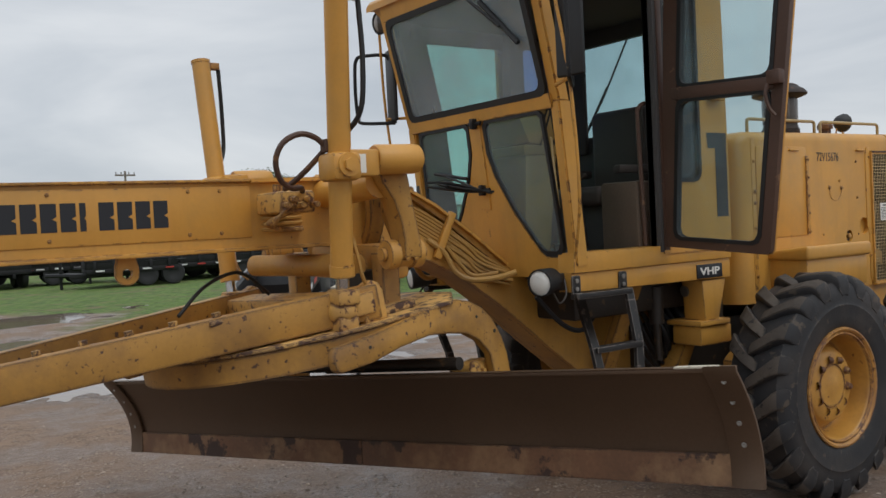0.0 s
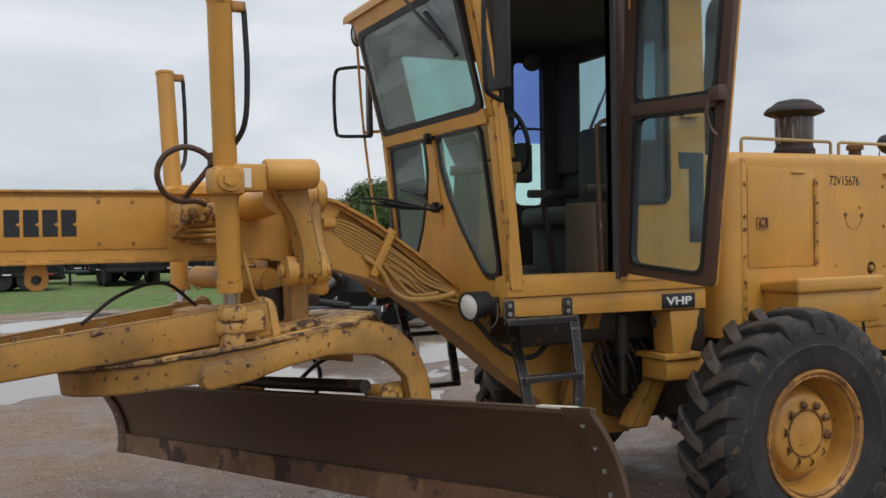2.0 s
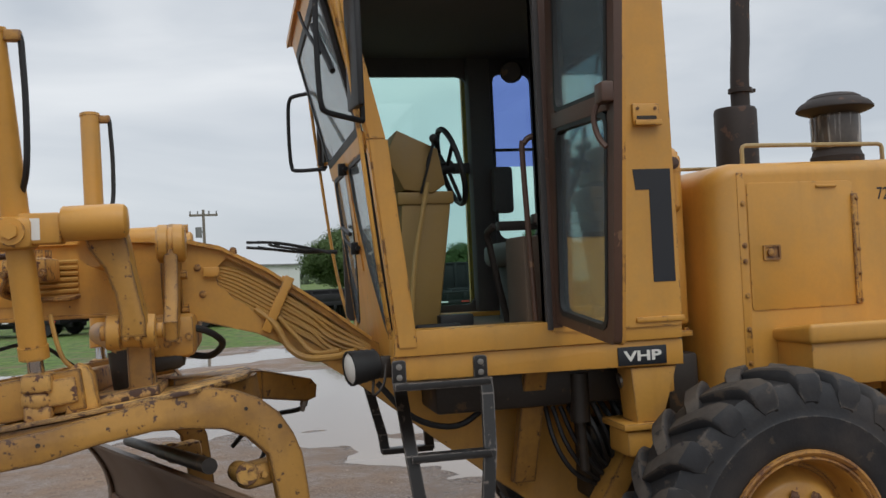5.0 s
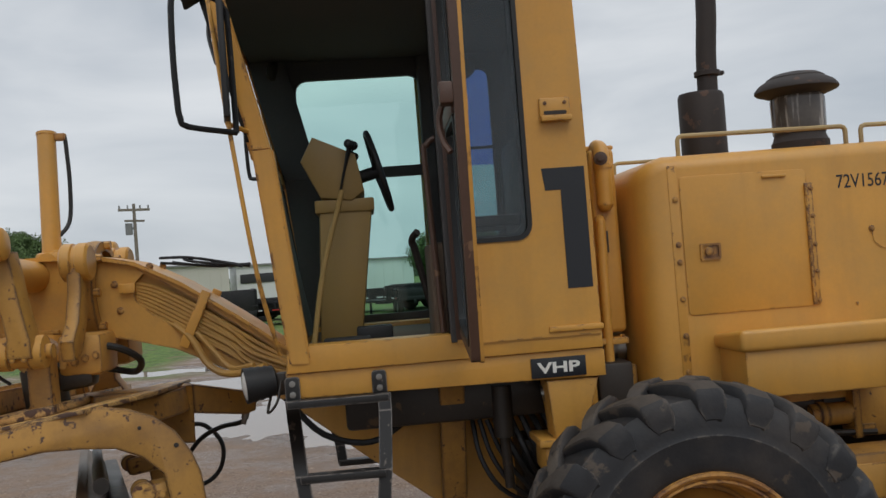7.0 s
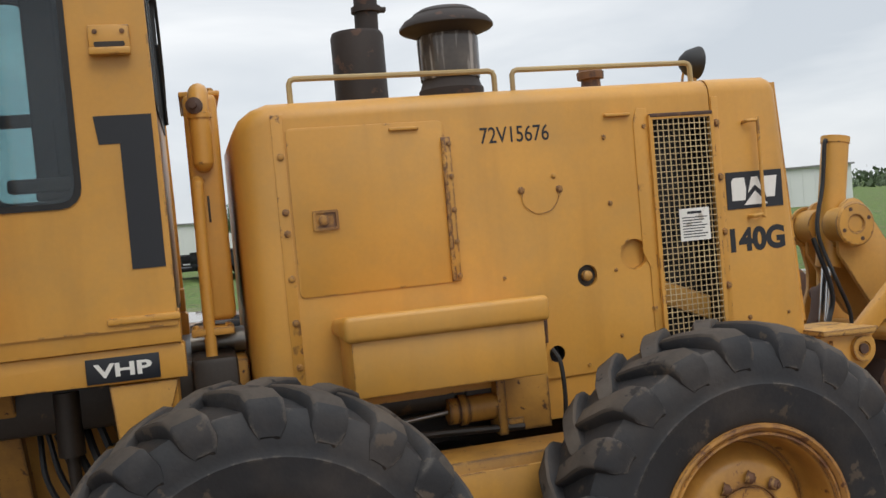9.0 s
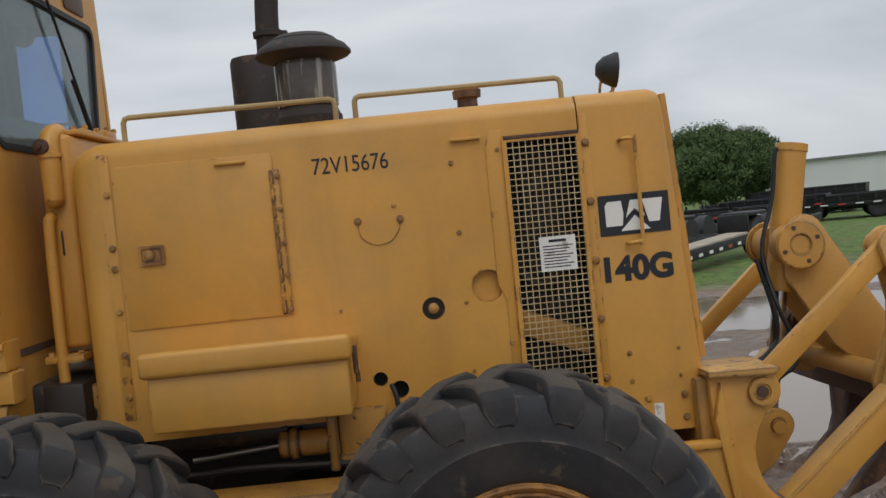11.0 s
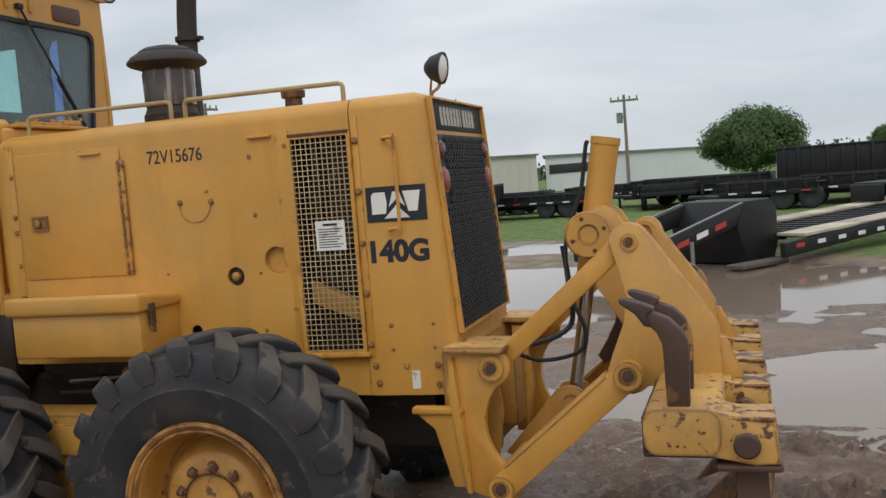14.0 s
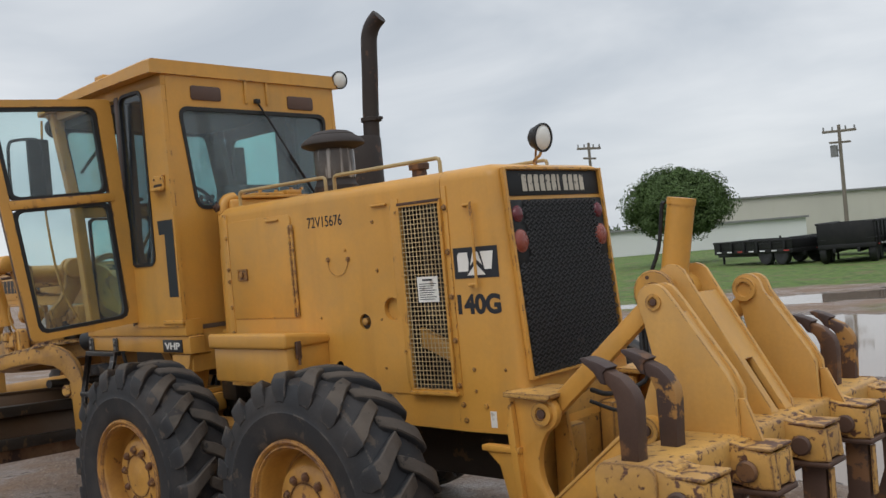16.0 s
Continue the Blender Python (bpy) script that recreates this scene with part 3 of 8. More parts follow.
# radiator guard with the rear face leaning
bm = bmesh.new()
rings = []
for x, g, lean in ((1.222, 0.0, 0.0), (1.50, 0.0, 0.95), (1.525, -0.006, 1.0), (1.54, -0.022, 1.0), (1.547, -0.05, 1.0)):
    z1 = 2.182 - (0.0 if x < 1.5 else (x - 1.5) * 0.35)
    pts = [(0, 0.90), (0, 1.12)] + [(0.06 - 0.06 * math.cos(radians(a)), z1 - 0.06 + 0.06 * math.sin(radians(a))) for a in (0, 22, 45, 68, 90)]
    ring = []
    for d, z in pts:
        xx = x + lean * 0.068 * (2.16 - z)
        ring.append((xx, -(half(xx) + g) + d, z))
    ring += [(xx, -y - 0.06, z) for xx, y, z in ring[::-1]]
    rings.append([bm.verts.new(v) for v in ring])
loft(bm, rings)
guard = part("radiator_guard", bm, paint, grader, "yellow radiator guard")


def side_part(name, bm, mat, x, z, out=0.0, label="", parent=None, smooth=True):
    return side_place(part(name, bm, mat, parent or hood, label, smooth), x, z, out)


# access door with its seam, hinge and latch
bm = bmesh.new()
plate(bm, rounded(0, 0.572, 0, 0.59, 0.02, 3), "z", 0.0, 0.006, 0.002)
side_part("access_door", bm, paint, -0.474, 1.481, 0.0)
bm = bmesh.new()
box(bm, -0.018, 0.018, 0.0, 0.526, 0.006, 0.011, 0.002)
for k in range(9):
    rod(bm, (-0.012, 0.006 + k * 0.058, 0.012), (-0.012, 0.052 + k * 0.058, 0.012), 0.007, 8)
side_part("hinge", bm, paint_worn, 0.100, 1.484, 0.0)
bm = bmesh.new()
frame_band(bm, rounded(-0.045, 0.045, -0.035, 0.035, 0.006, 2), rounded(-0.036, 0.036, -0.026, 0.026, 0.005, 2), "z", 0.0, 0.010)
box(bm, -0.038, 0.038, -0.028, 0.028, 0.0, 0.003)
lathe(bm, [(0.018, 0.003), (0.018, 0.014), (0.009, 0.016), (0.0, 0.016)], 14, pose(-0.008, 0, 0))
side_part("latch", bm, rim_paint, -0.362, 1.746, 0.006, "recessed rusty latch")
# bolted front strip
bm = bmesh.new()
box(bm, -0.006, 0.034, 0.0, 0.96, 0.0, 0.004, 0.0015)
side_part("edge_strip", bm, paint, -0.516, 1.16, 0.0)


def bolt_mesh():
    bm = bmesh.new()
    lathe(bm, [(0.0135, 0.0), (0.0135, 0.003), (0.009, 0.004), (0.009, 0.010), (0.0, 0.011)], 8)
    ob = mesh_object("bolt", bm, rim_paint)
    return ob


first_bolt = bolt_mesh()
first_bolt.parent = hood
first_bolt.matrix_basis = side(-0.498, 1.243, 0.004)


def bolt(parent, m, scale=1.0):
    o = first_bolt.copy()
    scene.collection.objects.link(o)
    o.parent = parent
    o.matrix_basis = m @ Matrix.Scale(scale, 4)
    return o


for z in (1.398, 1.553, 1.709, 1.783, 1.975):
    bolt(hood, side(-0.498, z, 0.004))
for z in (1.502, 1.627, 1.743, 1.865, 1.985):
    bolt(hood, side(0.111, z, 0.010), 0.8)
for x, z, k in ((0.382, 1.793, 1.1), (0.537, 1.788, 1.1), (0.518, 1.84, 0.8), (0.741, 1.972, 0.8), (0.747, 1.717, 0.8), (0.748, 1.458, 0.6), (0.752, 1.202, 0.6), (0.604, 1.105, 0.6), (0.287, 1.473, 0.6),
                (0.915, 2.005, 1.0), (0.905, 1.291, 1.0)):
    bolt(hood, side(x, z), k)
for x, z, k in ((1.336, 1.205, 0.8), (1.336, 1.100, 0.7), (1.522, 1.206, 0.6), (1.522, 1.104, 0.6), (1.252, 1.03, 1.1), (1.392, 1.03, 1.1), (1.53, 1.03, 1.1), (1.262, 0.955, 1.1), (1.53, 0.945, 1.1)):
    bolt(guard, side(x, z), k)
# small grab lugs along the hood, a ring-pull and an eye bolt wire
for x, z in ((-0.053, 2.048), (0.801, 2.054)):
    bm = bmesh.new()
    box(bm, -0.055, 0.055, -0.006, 0.006, 0.0, 0.018, 0.004)
    side_part("panel_lip", bm, paint, x, z)
bm = bmesh.new()
hose(bm, [(-0.08, 0.0, 0.004), (-0.075, -0.05, 0.004), (-0.03, -0.085, 0.004), (0.03, -0.08, 0.004), (0.065, -0.04, 0.004), (0.072, 0.0, 0.004)], 0.0016, 5)
side_part("chain", bm, rim_paint, 0.463, 1.790)
# openings sunk into the flank: blanked port, filler, drain holes and the side grille
GX0, GX1, GZ0, GZ1 = 0.948, 1.207, 1.105, 2.028


def cut(ob, bm):
    """Takes the closed shapes in bm out of ob's mesh for good."""
    tool = mesh_object("tool", bm, paint)
    mod = ob.modifiers.new("cut", "BOOLEAN")
    mod.operation, mod.solver, mod.object = "DIFFERENCE", "EXACT", tool
    me = bpy.data.meshes.new_from_object(ob.evaluated_get(bpy.context.evaluated_depsgraph_get()))
    ob.modifiers.clear()
    ob.data = me
    me.set_sharp_from_angle(angle=radians(38))
    bpy.data.objects.remove(tool)


bm = bmesh.new()
for x, z, r_, deep in ((0.833, 1.511, 0.060, 0.030), (0.626, 1.448, 0.042, 0.022), (0.407, 1.210, 0.026, 0.05), (0.475, 1.165, 0.032, 0.05)):
    lathe(bm, [(0.0, -deep), (r_, -deep), (r_, 0.03), (0.0, 0.03)], 36, side(x, z))
box(bm, 0, GX1 - GX0, 0, GZ1 - GZ0, -0.16, 0.04, 0, side(GX0, GZ0))
cut(hood, bm)
bm = bmesh.new()
lathe(bm, [(0.041, -0.021), (0.041, -0.018), (0.0, -0.018)], 28)
plug_seat = side_part("plug_recess", bm, grease, 0.626, 1.448)
bm = bmesh.new()
lathe(bm, [(0.02, -0.018), (0.02, 0.004), (0.012, 0.008), (0.0, 0.009)], 12)
part("plug", bm, rim_paint, plug_seat)
bm = bmesh.new()
lathe(bm, [(0.059, -0.029), (0.059, -0.027), (0.0, -0.027)], 32)
side_part("port_cover", bm, paint_worn, 0.833, 1.511)
for x, z, r_ in ((0.407, 1.210, 0.0255), (0.475, 1.165, 0.0315)):
    bm = bmesh.new()
    lathe(bm, [(r_, -0.004), (r_, -0.045), (0.0, -0.045)], 20)
    side_part("drain_hole", bm, black_paint, x, z)

# side grille: recess, woven wire, frame and bolted strips
w, h = GX1 - GX0, GZ1 - GZ0
# added black lining: the pocket's shade put into colour over yellow walls
bm = bmesh.new()
box(bm, 0.001, w - 0.001, 0.001, h - 0.001, -0.158, -0.150)
frame_band(bm, [(0.001, 0.001), (w - 0.001, 0.001), (w - 0.001, h - 0.001), (0.001, h - 0.001)], [(0.005, 0.005), (w - 0.005, 0.005), (w - 0.005, h - 0.005), (0.005, h - 0.005)], "z", -0.149, -0.004)
recess = side_part("grille_shade_lining", bm, black_paint, GX0, GZ0)
bm = bmesh.new()
plate(bm, [(0.006, 0.30), (0.006, 0.20), (w - 0.006, 0.10), (w - 0.006, 0.20)], "z", -0.10, -0.06, 0.01)
side_part("engine_bracket", bm, paint_worn, GX0, GZ0)
bm = bmesh.new()
hose(bm, [(0.03, 0.42, -0.11), (0.10, 0.38, -0.09), (0.18, 0.44, -0.10), (0.24, 0.56, -0.11)], 0.024, 10, 5)
hose(bm, [(0.05, 0.90, -0.11), (0.07, 0.70, -0.10), (0.05, 0.52, -0.11)], 0.016, 8, 5)
side_part("coolant_hose", bm, grease, GX0, GZ0)
bm = bmesh.new()
w, h = GX1 - GX0, GZ1 - GZ0
for k in range(12):
    x = w * k / 11
    box(bm, x - 0.0016, x + 0.0016, 0, h, 0.012, 0.015)
for k in range(41):
    z = h * k / 40
    box(bm, 0, w, z - 0.0016, z + 0.0016, 0.014, 0.017)
side_part("wire_grille", bm, wire_paint, GX0, GZ0, 0, "rusty yellow woven wire grille")
bm = bmesh.new()
frame_band(bm, [(-0.016, -0.02), (w + 0.016, -0.02), (w + 0.016, h + 0.016), (-0.016, h + 0.016)], [(0, 0), (w, 0), (w, h), (0, h)], "z", 0.0, 0.019)
side_part("grille_frame", bm, paint, GX0, GZ0)
bm = bmesh.new()
box(bm, -0.01, w + 0.01, h + 0.008, h + 0.022, 0.003, 0.022, 0.002)
side_part("grille_header", bm, rust, GX0, GZ0)
bm = bmesh.new()
plate(bm, [(-0.016, 0.0), (0.0, 0.0), (0.0, 0.98), (-0.045, 0.98), (-0.062, 0.93), (-0.062, 0.42), (-0.035, 0.36), (-0.035, 0.05)], "z", 0.0, 0.005, 0.0015)
side_part("grille_flange", bm, paint, GX0 - 0.015, GZ0 - 0.01)
bm = bmesh.new()
box(bm, 0.0, 0.030, -0.03, 1.0, 0.0, 0.006, 0.0015)
strip = side_part("seam_strip", bm, paint, GX1 + 0.018, GZ0)
for z in (1.125, 1.347, 1.563, 1.783, 2.00):
    bolt(hood, side(1.240, z, 0.006), 1.2)
bm = bmesh.new()
box(bm, -0.02, w + 0.03, -0.03, -0.012, 0.0, 0.03, 0.003)
side_part("grille_sill", bm, paint, GX0, GZ0)
# stencilled serial, warning label, model plate and figure
lettering("serial_stencil", "72V15676", 0.276, 0.060, decal_black, hood, side(0.238, 1.976, 0.001), bold=0.004)
bm = bmesh.new()
box(bm, 0, 0.135, 0, 0.128, 0.018, 0.0195)
warning = side_part("warning_label", bm, decal_white, 1.034, 1.541, 0, "white printed warning label")
bm = bmesh.new()
box(bm, 0.035, 0.10, 0.106, 0.116, 0.0196, 0.0200)
for k in range(8):
    box(bm, 0.012, 0.123 - 0.012 * (k % 3), 0.090 - k * 0.011, 0.094 - k * 0.011, 0.0196, 0.0200)
part("print_lines", bm, decal_black, warning)
bm = bmesh.new()
box(bm, 0, 0.266, 0, 0.150, 0.0, 0.0025)
badge = side_part("badge", bm, decal_black, 1.268, 1.647, 0.0, "black badge with white marks", guard)
bm = bmesh.new()
plate(bm, [(0.024, 0.034), (0.086, 0.034), (0.092, 0.078), (0.086, 0.126), (0.036, 0.126), (0.024, 0.112)], "z", 0.0026, 0.0034)
plate(bm, [(0.100, 0.062), (0.120, 0.126), (0.150, 0.126), (0.172, 0.062), (0.134, 0.094)], "z", 0.0026, 0.0034)
plate(bm, [(0.164, 0.126), (0.186, 0.040), (0.226, 0.040), (0.242, 0.126)], "z", 0.0026, 0.0034)
plate(bm, [(0.078, 0.014), (0.134, 0.070), (0.190, 0.014)], "z", 0.0030, 0.0038)
part("badge_mark", bm, decal_white, badge, smooth=False)
lettering("model_lettering", "140G", 0.260, 0.098, decal_black, guard, side(1.270, 1.473, 0.001), bold=0.045)
bm = bmesh.new()
box(bm, 0, 0.036, 0, 0.078, 0.0, 0.002)
side_part("sticker", bm, decal_white, 1.411, 0.928, 0.0, "", guard)
bm = bmesh.new()
hose(bm, [(-0.045, 0.0, 0.0), (-0.04, 0.004, 0.026), (-0.004, 0.004, 0.030), (0.006, -0.015, 0.030), (0.006, -0.36, 0.030), (-0.004, -0.375, 0.030), (-0.04, -0.38, 0.026), (-0.045, -0.38, 0.0)], 0.0075, 8, 3)
side_part("grab_handle", bm, paint, 1.412, 1.995, 0.0, "", guard)
lettering("marking", "VHP", 0.178, 0.045, decal_white, grader, pose(-1.158, -0.6795, 1.302, 90, 0, 0), bold=0.03)

# battery box on the flank
bm = bmesh.new()
box(bm, -0.352, 0.322, -0.846, -0.545, 1.150, 1.352, 0.012)
bbox = part("battery_box", bm, paint, grader)
bm = bmesh.new()
vs = box(bm, -0.374, 0.338, -0.870, -0.545, 1.338, 1.428, 0.020, seg=3)
for v in vs:
    if v.co.z > 1.40:
        v.co.z -= 0.035 * (v.co.y + 0.868) / 0.3
part("lid", bm, paint, bbox)
for x in (0.338,):
    bm = bmesh.new()
    box(bm, x - 0.004, x + 0.012, -0.80, -0.765, 1.28, 1.375, 0.004)
    rod(bm, (x + 0.008, -0.782, 1.29), (x + 0.008, -0.782, 1.25), 0.008, 8)
    part("catch", bm, rust, bbox, "rusty lid catch")

# grab rails on the hood
for x0, x1 in ((-0.437, 0.337), (0.41, 1.18)):
    bm = bmesh.new()
    y0, y1 = -0.508 + 0.03 * (x0 + 0.437), -0.508 + 0.03 * (x1 + 0.437)
    hose(bm, [(x0, y0, 2.165), (x0, y0, 2.235), (x0 + 0.006, y0, 2.248), (x0 + 0.02, y0, 2.254), (x1 - 0.02, y1, 2.254), (x1 - 0.006, y1, 2.248), (x1, y1, 2.235), (x1, y1, 2.165)], 0.0105, 8, 1)
    part("grab_rail", bm, rail_paint, grader)
    bm = bmesh.new()
    hose(bm, [(x0, -y0, 2.165), (x0, -y0, 2.235), (x0 + 0.006, -y0, 2.248), (x0 + 0.02, -y0, 2.254), (x1 - 0.02, -y1, 2.254), (x1 - 0.006, -y1, 2.248), (x1, -y1, 2.235), (x1, -y1, 2.165)], 0.0105, 8, 1)
    part("grab_rail", bm, rail_paint, grader)

# muffler and stack
muffler = part("muffler", (lambda b: (lathe(b, [(0.0, 2.10), (0.116, 2.10), (0.116, 2.535), (0.108, 2.553), (0.05, 2.556), (0.0, 2.556)], 28, pose(-0.045, 0.195, 0)), b)[1])(bmesh.new()), exhaust, grader, "soot-brown muffler")
bm = bmesh.new()
hose(bm, [(0.008, 0.225, 2.55), (0.016, 0.230, 2.75), (0.034, 0.232, 2.95), (0.042, 0.235, 3.10), (0.052, 0.238, 3.19), (0.085, 0.245, 3.255), (0.135, 0.258, 3.30)], 0.052, 20, 5)
stack = part("exhaust_pipe", bm, exhaust, muffler, "brown exhaust pipe with curved tip")
bm = bmesh.new()
lathe(bm, [(0.054, 2.645), (0.066, 2.648), (0.066, 2.672), (0.054, 2.675)], 24, pose(0.013, 0.228, 0))
box(bm, 0.066, 0.10, 0.21, 0.25, 2.65, 2.67, 0.003)
part("clamp", bm, exhaust, muffler)
# air intake with mushroom cap
bm = bmesh.new()
lathe(bm, [(0.0, 2.12), (0.128, 2.12), (0.128, 2.215), (0.120, 2.225), (0.112, 2.25), (0.116, 2.42), (0.10, 2.44), (0.0, 2.44)], 32, pose(0.22, -0.30, 0))
intake = part("air_precleaner", bm, exhaust, grader, "black air precleaner with mushroom cap")
bm = bmesh.new()
lathe(bm, [(0.115, 2.425), (0.178, 2.448), (0.186, 2.455), (0.184, 2.466), (0.165, 2.488), (0.13, 2.508), (0.128, 2.514), (0.10, 2.530), (0.05, 2.540), (0.0, 2.542)], 36, pose(0.22, -0.30, 0))
part("cap", bm, exhaust, intake)
bm = bmesh.new()
lathe(bm, [(0.117, 2.255), (0.119, 2.27), (0.121, 2.41), (0.114, 2.43)], 36, pose(0.22, -0.30, 0))
part("bowl", bm, smoky_plastic, intake, "smoky brown plastic bowl")
bm = bmesh.new()
lathe(bm, [(0.0, 2.17), (0.042, 2.17), (0.040, 2.235), (0.055, 2.237), (0.057, 2.265), (0.048, 2.272), (0.046, 2.283), (0.0, 2.286)], 20, pose(0.84, -0.25, 0))
part("filler_cap", bm, rust, grader, "rusty filler cap")


def work_lamp(at, toward, r, parent, lens=None, boot=0.0):
    """Round lamp: dark shell, lens, and a ribbed rubber boot behind it where boot gives its length."""
    m = aim(at, toward)
    bm = bmesh.new()
    if boot:
        ribs = [(r * (1.0 - 0.12 * k / 6 + (0.05 if k % 2 else 0.0)), -0.005 - boot * k / 8) for k in range(8)]
        lathe(bm, [(0.0, -boot - 0.01), (r * 0.75, -boot), *ribs[::-1], (r * 1.04, 0.004), (r * 1.04, 0.016), (r * 0.93, 0.018), (r * 0.93, 0.008)], 28, m)
    else:
        lathe(bm, [(0.0, -0.075), (r * 0.35, -0.072), (r * 0.75, -0.045), (r * 0.98, -0.005), (r * 1.04, 0.004), (r * 1.04, 0.016), (r * 0.93, 0.018), (r * 0.93, 0.008)], 28, m)
    shell = part("lamp_shell", bm, black_rubber, parent)
    bm = bmesh.new()
    lathe(bm, [(r * 0.93, 0.008), (r * 0.8, 0.016), (r * 0.4, 0.024), (0.0, 0.026)], 28, m)
    part("lens", bm, lens or lamp_lens, shell, "clear glass lamp lens" if lens is None else "dark lamp lens")
    return shell


rear_lamp = work_lamp((1.482, 0.0, 2.325), (1, -0.05, -0.12), 0.072, grader)
bm = bmesh.new()
hose(bm, [(1.44, -0.02, 2.17), (1.44, -0.02, 2.21), (1.47, -0.01, 2.235), (1.475, 0.0, 2.26)], 0.008, 8, 4)
hose(bm, [(1.42, 0.02, 2.17), (1.42, 0.02, 2.22), (1.43, 0.02, 2.28), (1.45, 0.01, 2.31)], 0.006, 6, 4)
part("bracket", bm, rim_paint, rear_lamp)


# rear face of the radiator guard
REAR_TILT = math.atan(0.068)


def rear(y, z, out=0.0):
    """A frame on the leaning rear face: local x to the right side, y up along the face, z outwards."""
    x = 1.548 + 0.068 * (2.16 - z)
    up = Vector((-math.sin(REAR_TILT), 0, math.cos(REAR_TILT)))
    n = Vector((math.cos(REAR_TILT), 0, math.sin(REAR_TILT)))
    m = Matrix(((0, up.x, n.x, 0), (1, up.y, n.y, 0), (0, up.z, n.z, 0), (0, 0, 0, 1)))
    return Matrix.Translation(Vector((x, y - 0.03, z)) + n * out) @ m


def rear_part(name, bm, mat, y, z, out=0.0, label="", parent=None):
    ob = part(name, bm, mat, parent or guard, label)
    ob.matrix_basis = rear(y, z, out)
    return ob


bm = bmesh.new()
box(bm, -0.405, 0.405, 0.0, 0.125, 0.0, 0.004, 0.0015)
sign = rear_part("name_panel", bm, black_paint, 0, 2.022, 0.0, "dark panel with worn white lettering bars")
bm = bmesh.new()
for k in range(11):
    x = -0.27 + k * 0.050
    w = 0.018 if k == 6 else 0.037
    plate(bm, [(x, 0.022), (x + w, 0.022), (x + w, 0.060), (x + w * 0.8, 0.066), (x + w, 0.072), (x + w, 0.104), (x + w * 0.2, 0.104), (x, 0.09)], "z", 0.0042, 0.0052)
part("lettering_bar", bm, worn_white, sign)
bm = bmesh.new()
box(bm, -0.405, 0.405, 0.0, 0.84, -0.004, 0.0035)
core = rear_part("radiator_core", bm, black_paint, 0, 1.165, 0.0, "black radiator behind expanded mesh")
bm = bmesh.new()
# expanded-metal lozenges
rows, cols = 28, 18
for i in range(rows):
    for j in range(cols):
        if i > 17 and (j < 2 or j > 15):
            continue
        cx, cz = -0.405 + 0.022 + j * 0.0452 + (0.0226 if i % 2 else 0.0), 0.014 + i * 0.0298
        if cx > 0.40:
            continue
        rim_o = [(cx - 0.0226, cz), (cx, cz - 0.0149), (cx + 0.0226, cz), (cx, cz + 0.0149)]
        rim_i = [(cx - 0.0155, cz), (cx, cz - 0.0098), (cx + 0.0155, cz), (cx, cz + 0.0098)]
        frame_band(bm, rim_o, rim_i, "z", 0.014, 0.020)
rear_part("expanded_mesh", bm, grille_black, 0, 1.165, 0.0, "black expanded-metal guard")
bm = bmesh.new()
frame_band(bm, [(-0.425, -0.012), (0.425, -0.012), (0.425, 0.995), (-0.425, 0.995)], [(-0.407, 0.0), (0.407, 0.0), (0.407, 0.987), (-0.407, 0.987)], "z", 0.0, 0.022)
rear_part("opening_frame", bm, paint, 0, 1.165)
for s in (-1, 1):
    bm = bmesh.new()
    box(bm, -0.05, 0.05, 0.0, 0.30, 0.004, 0.012, 0.003)
    panel = rear_part("lamp_panel", bm, black_paint, s * 0.352, 1.70)
    for z, r, mat in ((0.235, 0.036, tail_lens), (0.105, 0.050, amber_lens)):
        bm = bmesh.new()
        lathe(bm, [(r * 1.12, 0.012), (r * 1.12, 0.016), (r, 0.017), (r * 0.9, 0.023), (r * 0.5, 0.028), (0, 0.029)], 24, pose(0, z, 0))
        part("tail_lamp", bm, mat, panel, "round red lamp")


# ---- cab ----
cab = new("cab")
cab.parent = grader
tagged(cab, "yellow operator cab with tinted windows and an open side door")
CY = 0.70                      # half width of the cab
FLOOR = 1.47


def front_x(z):
    """The leaning front of the cab."""
    return -2.135 - 0.115 * (z - 1.46) if z < 2.27 else -2.228 - 0.25 * (z - 2.27)


def cab_bar(name, pts, w, d, mat=paint):
    """A square post between two points."""
    bm = bmesh.new()
    p, q = Vector(pts[0]), Vector(pts[1])
    lo = [bm.verts.new(p + Vector(o)) for o in ((-w / 2, -d / 2, 0), (w / 2, -d / 2, 0), (w / 2, d / 2, 0), (-w / 2, d / 2, 0))]
    hi = [bm.verts.new(q + Vector(o)) for o in ((-w / 2, -d / 2, 0), (w / 2, -d / 2, 0), (w / 2, d / 2, 0), (-w / 2, d / 2, 0))]
    bm.faces.new(lo[::-1]), bm.faces.new(hi)
    for i in range(4):
        bm.faces.new((lo[i], lo[(i + 1) % 4], hi[(i + 1) % 4], hi[i]))
    bmesh.ops.bevel(bm, geom=list(bm.edges), offset=0.008, segments=2, affect="EDGES")
    return part(name, bm, mat, cab)


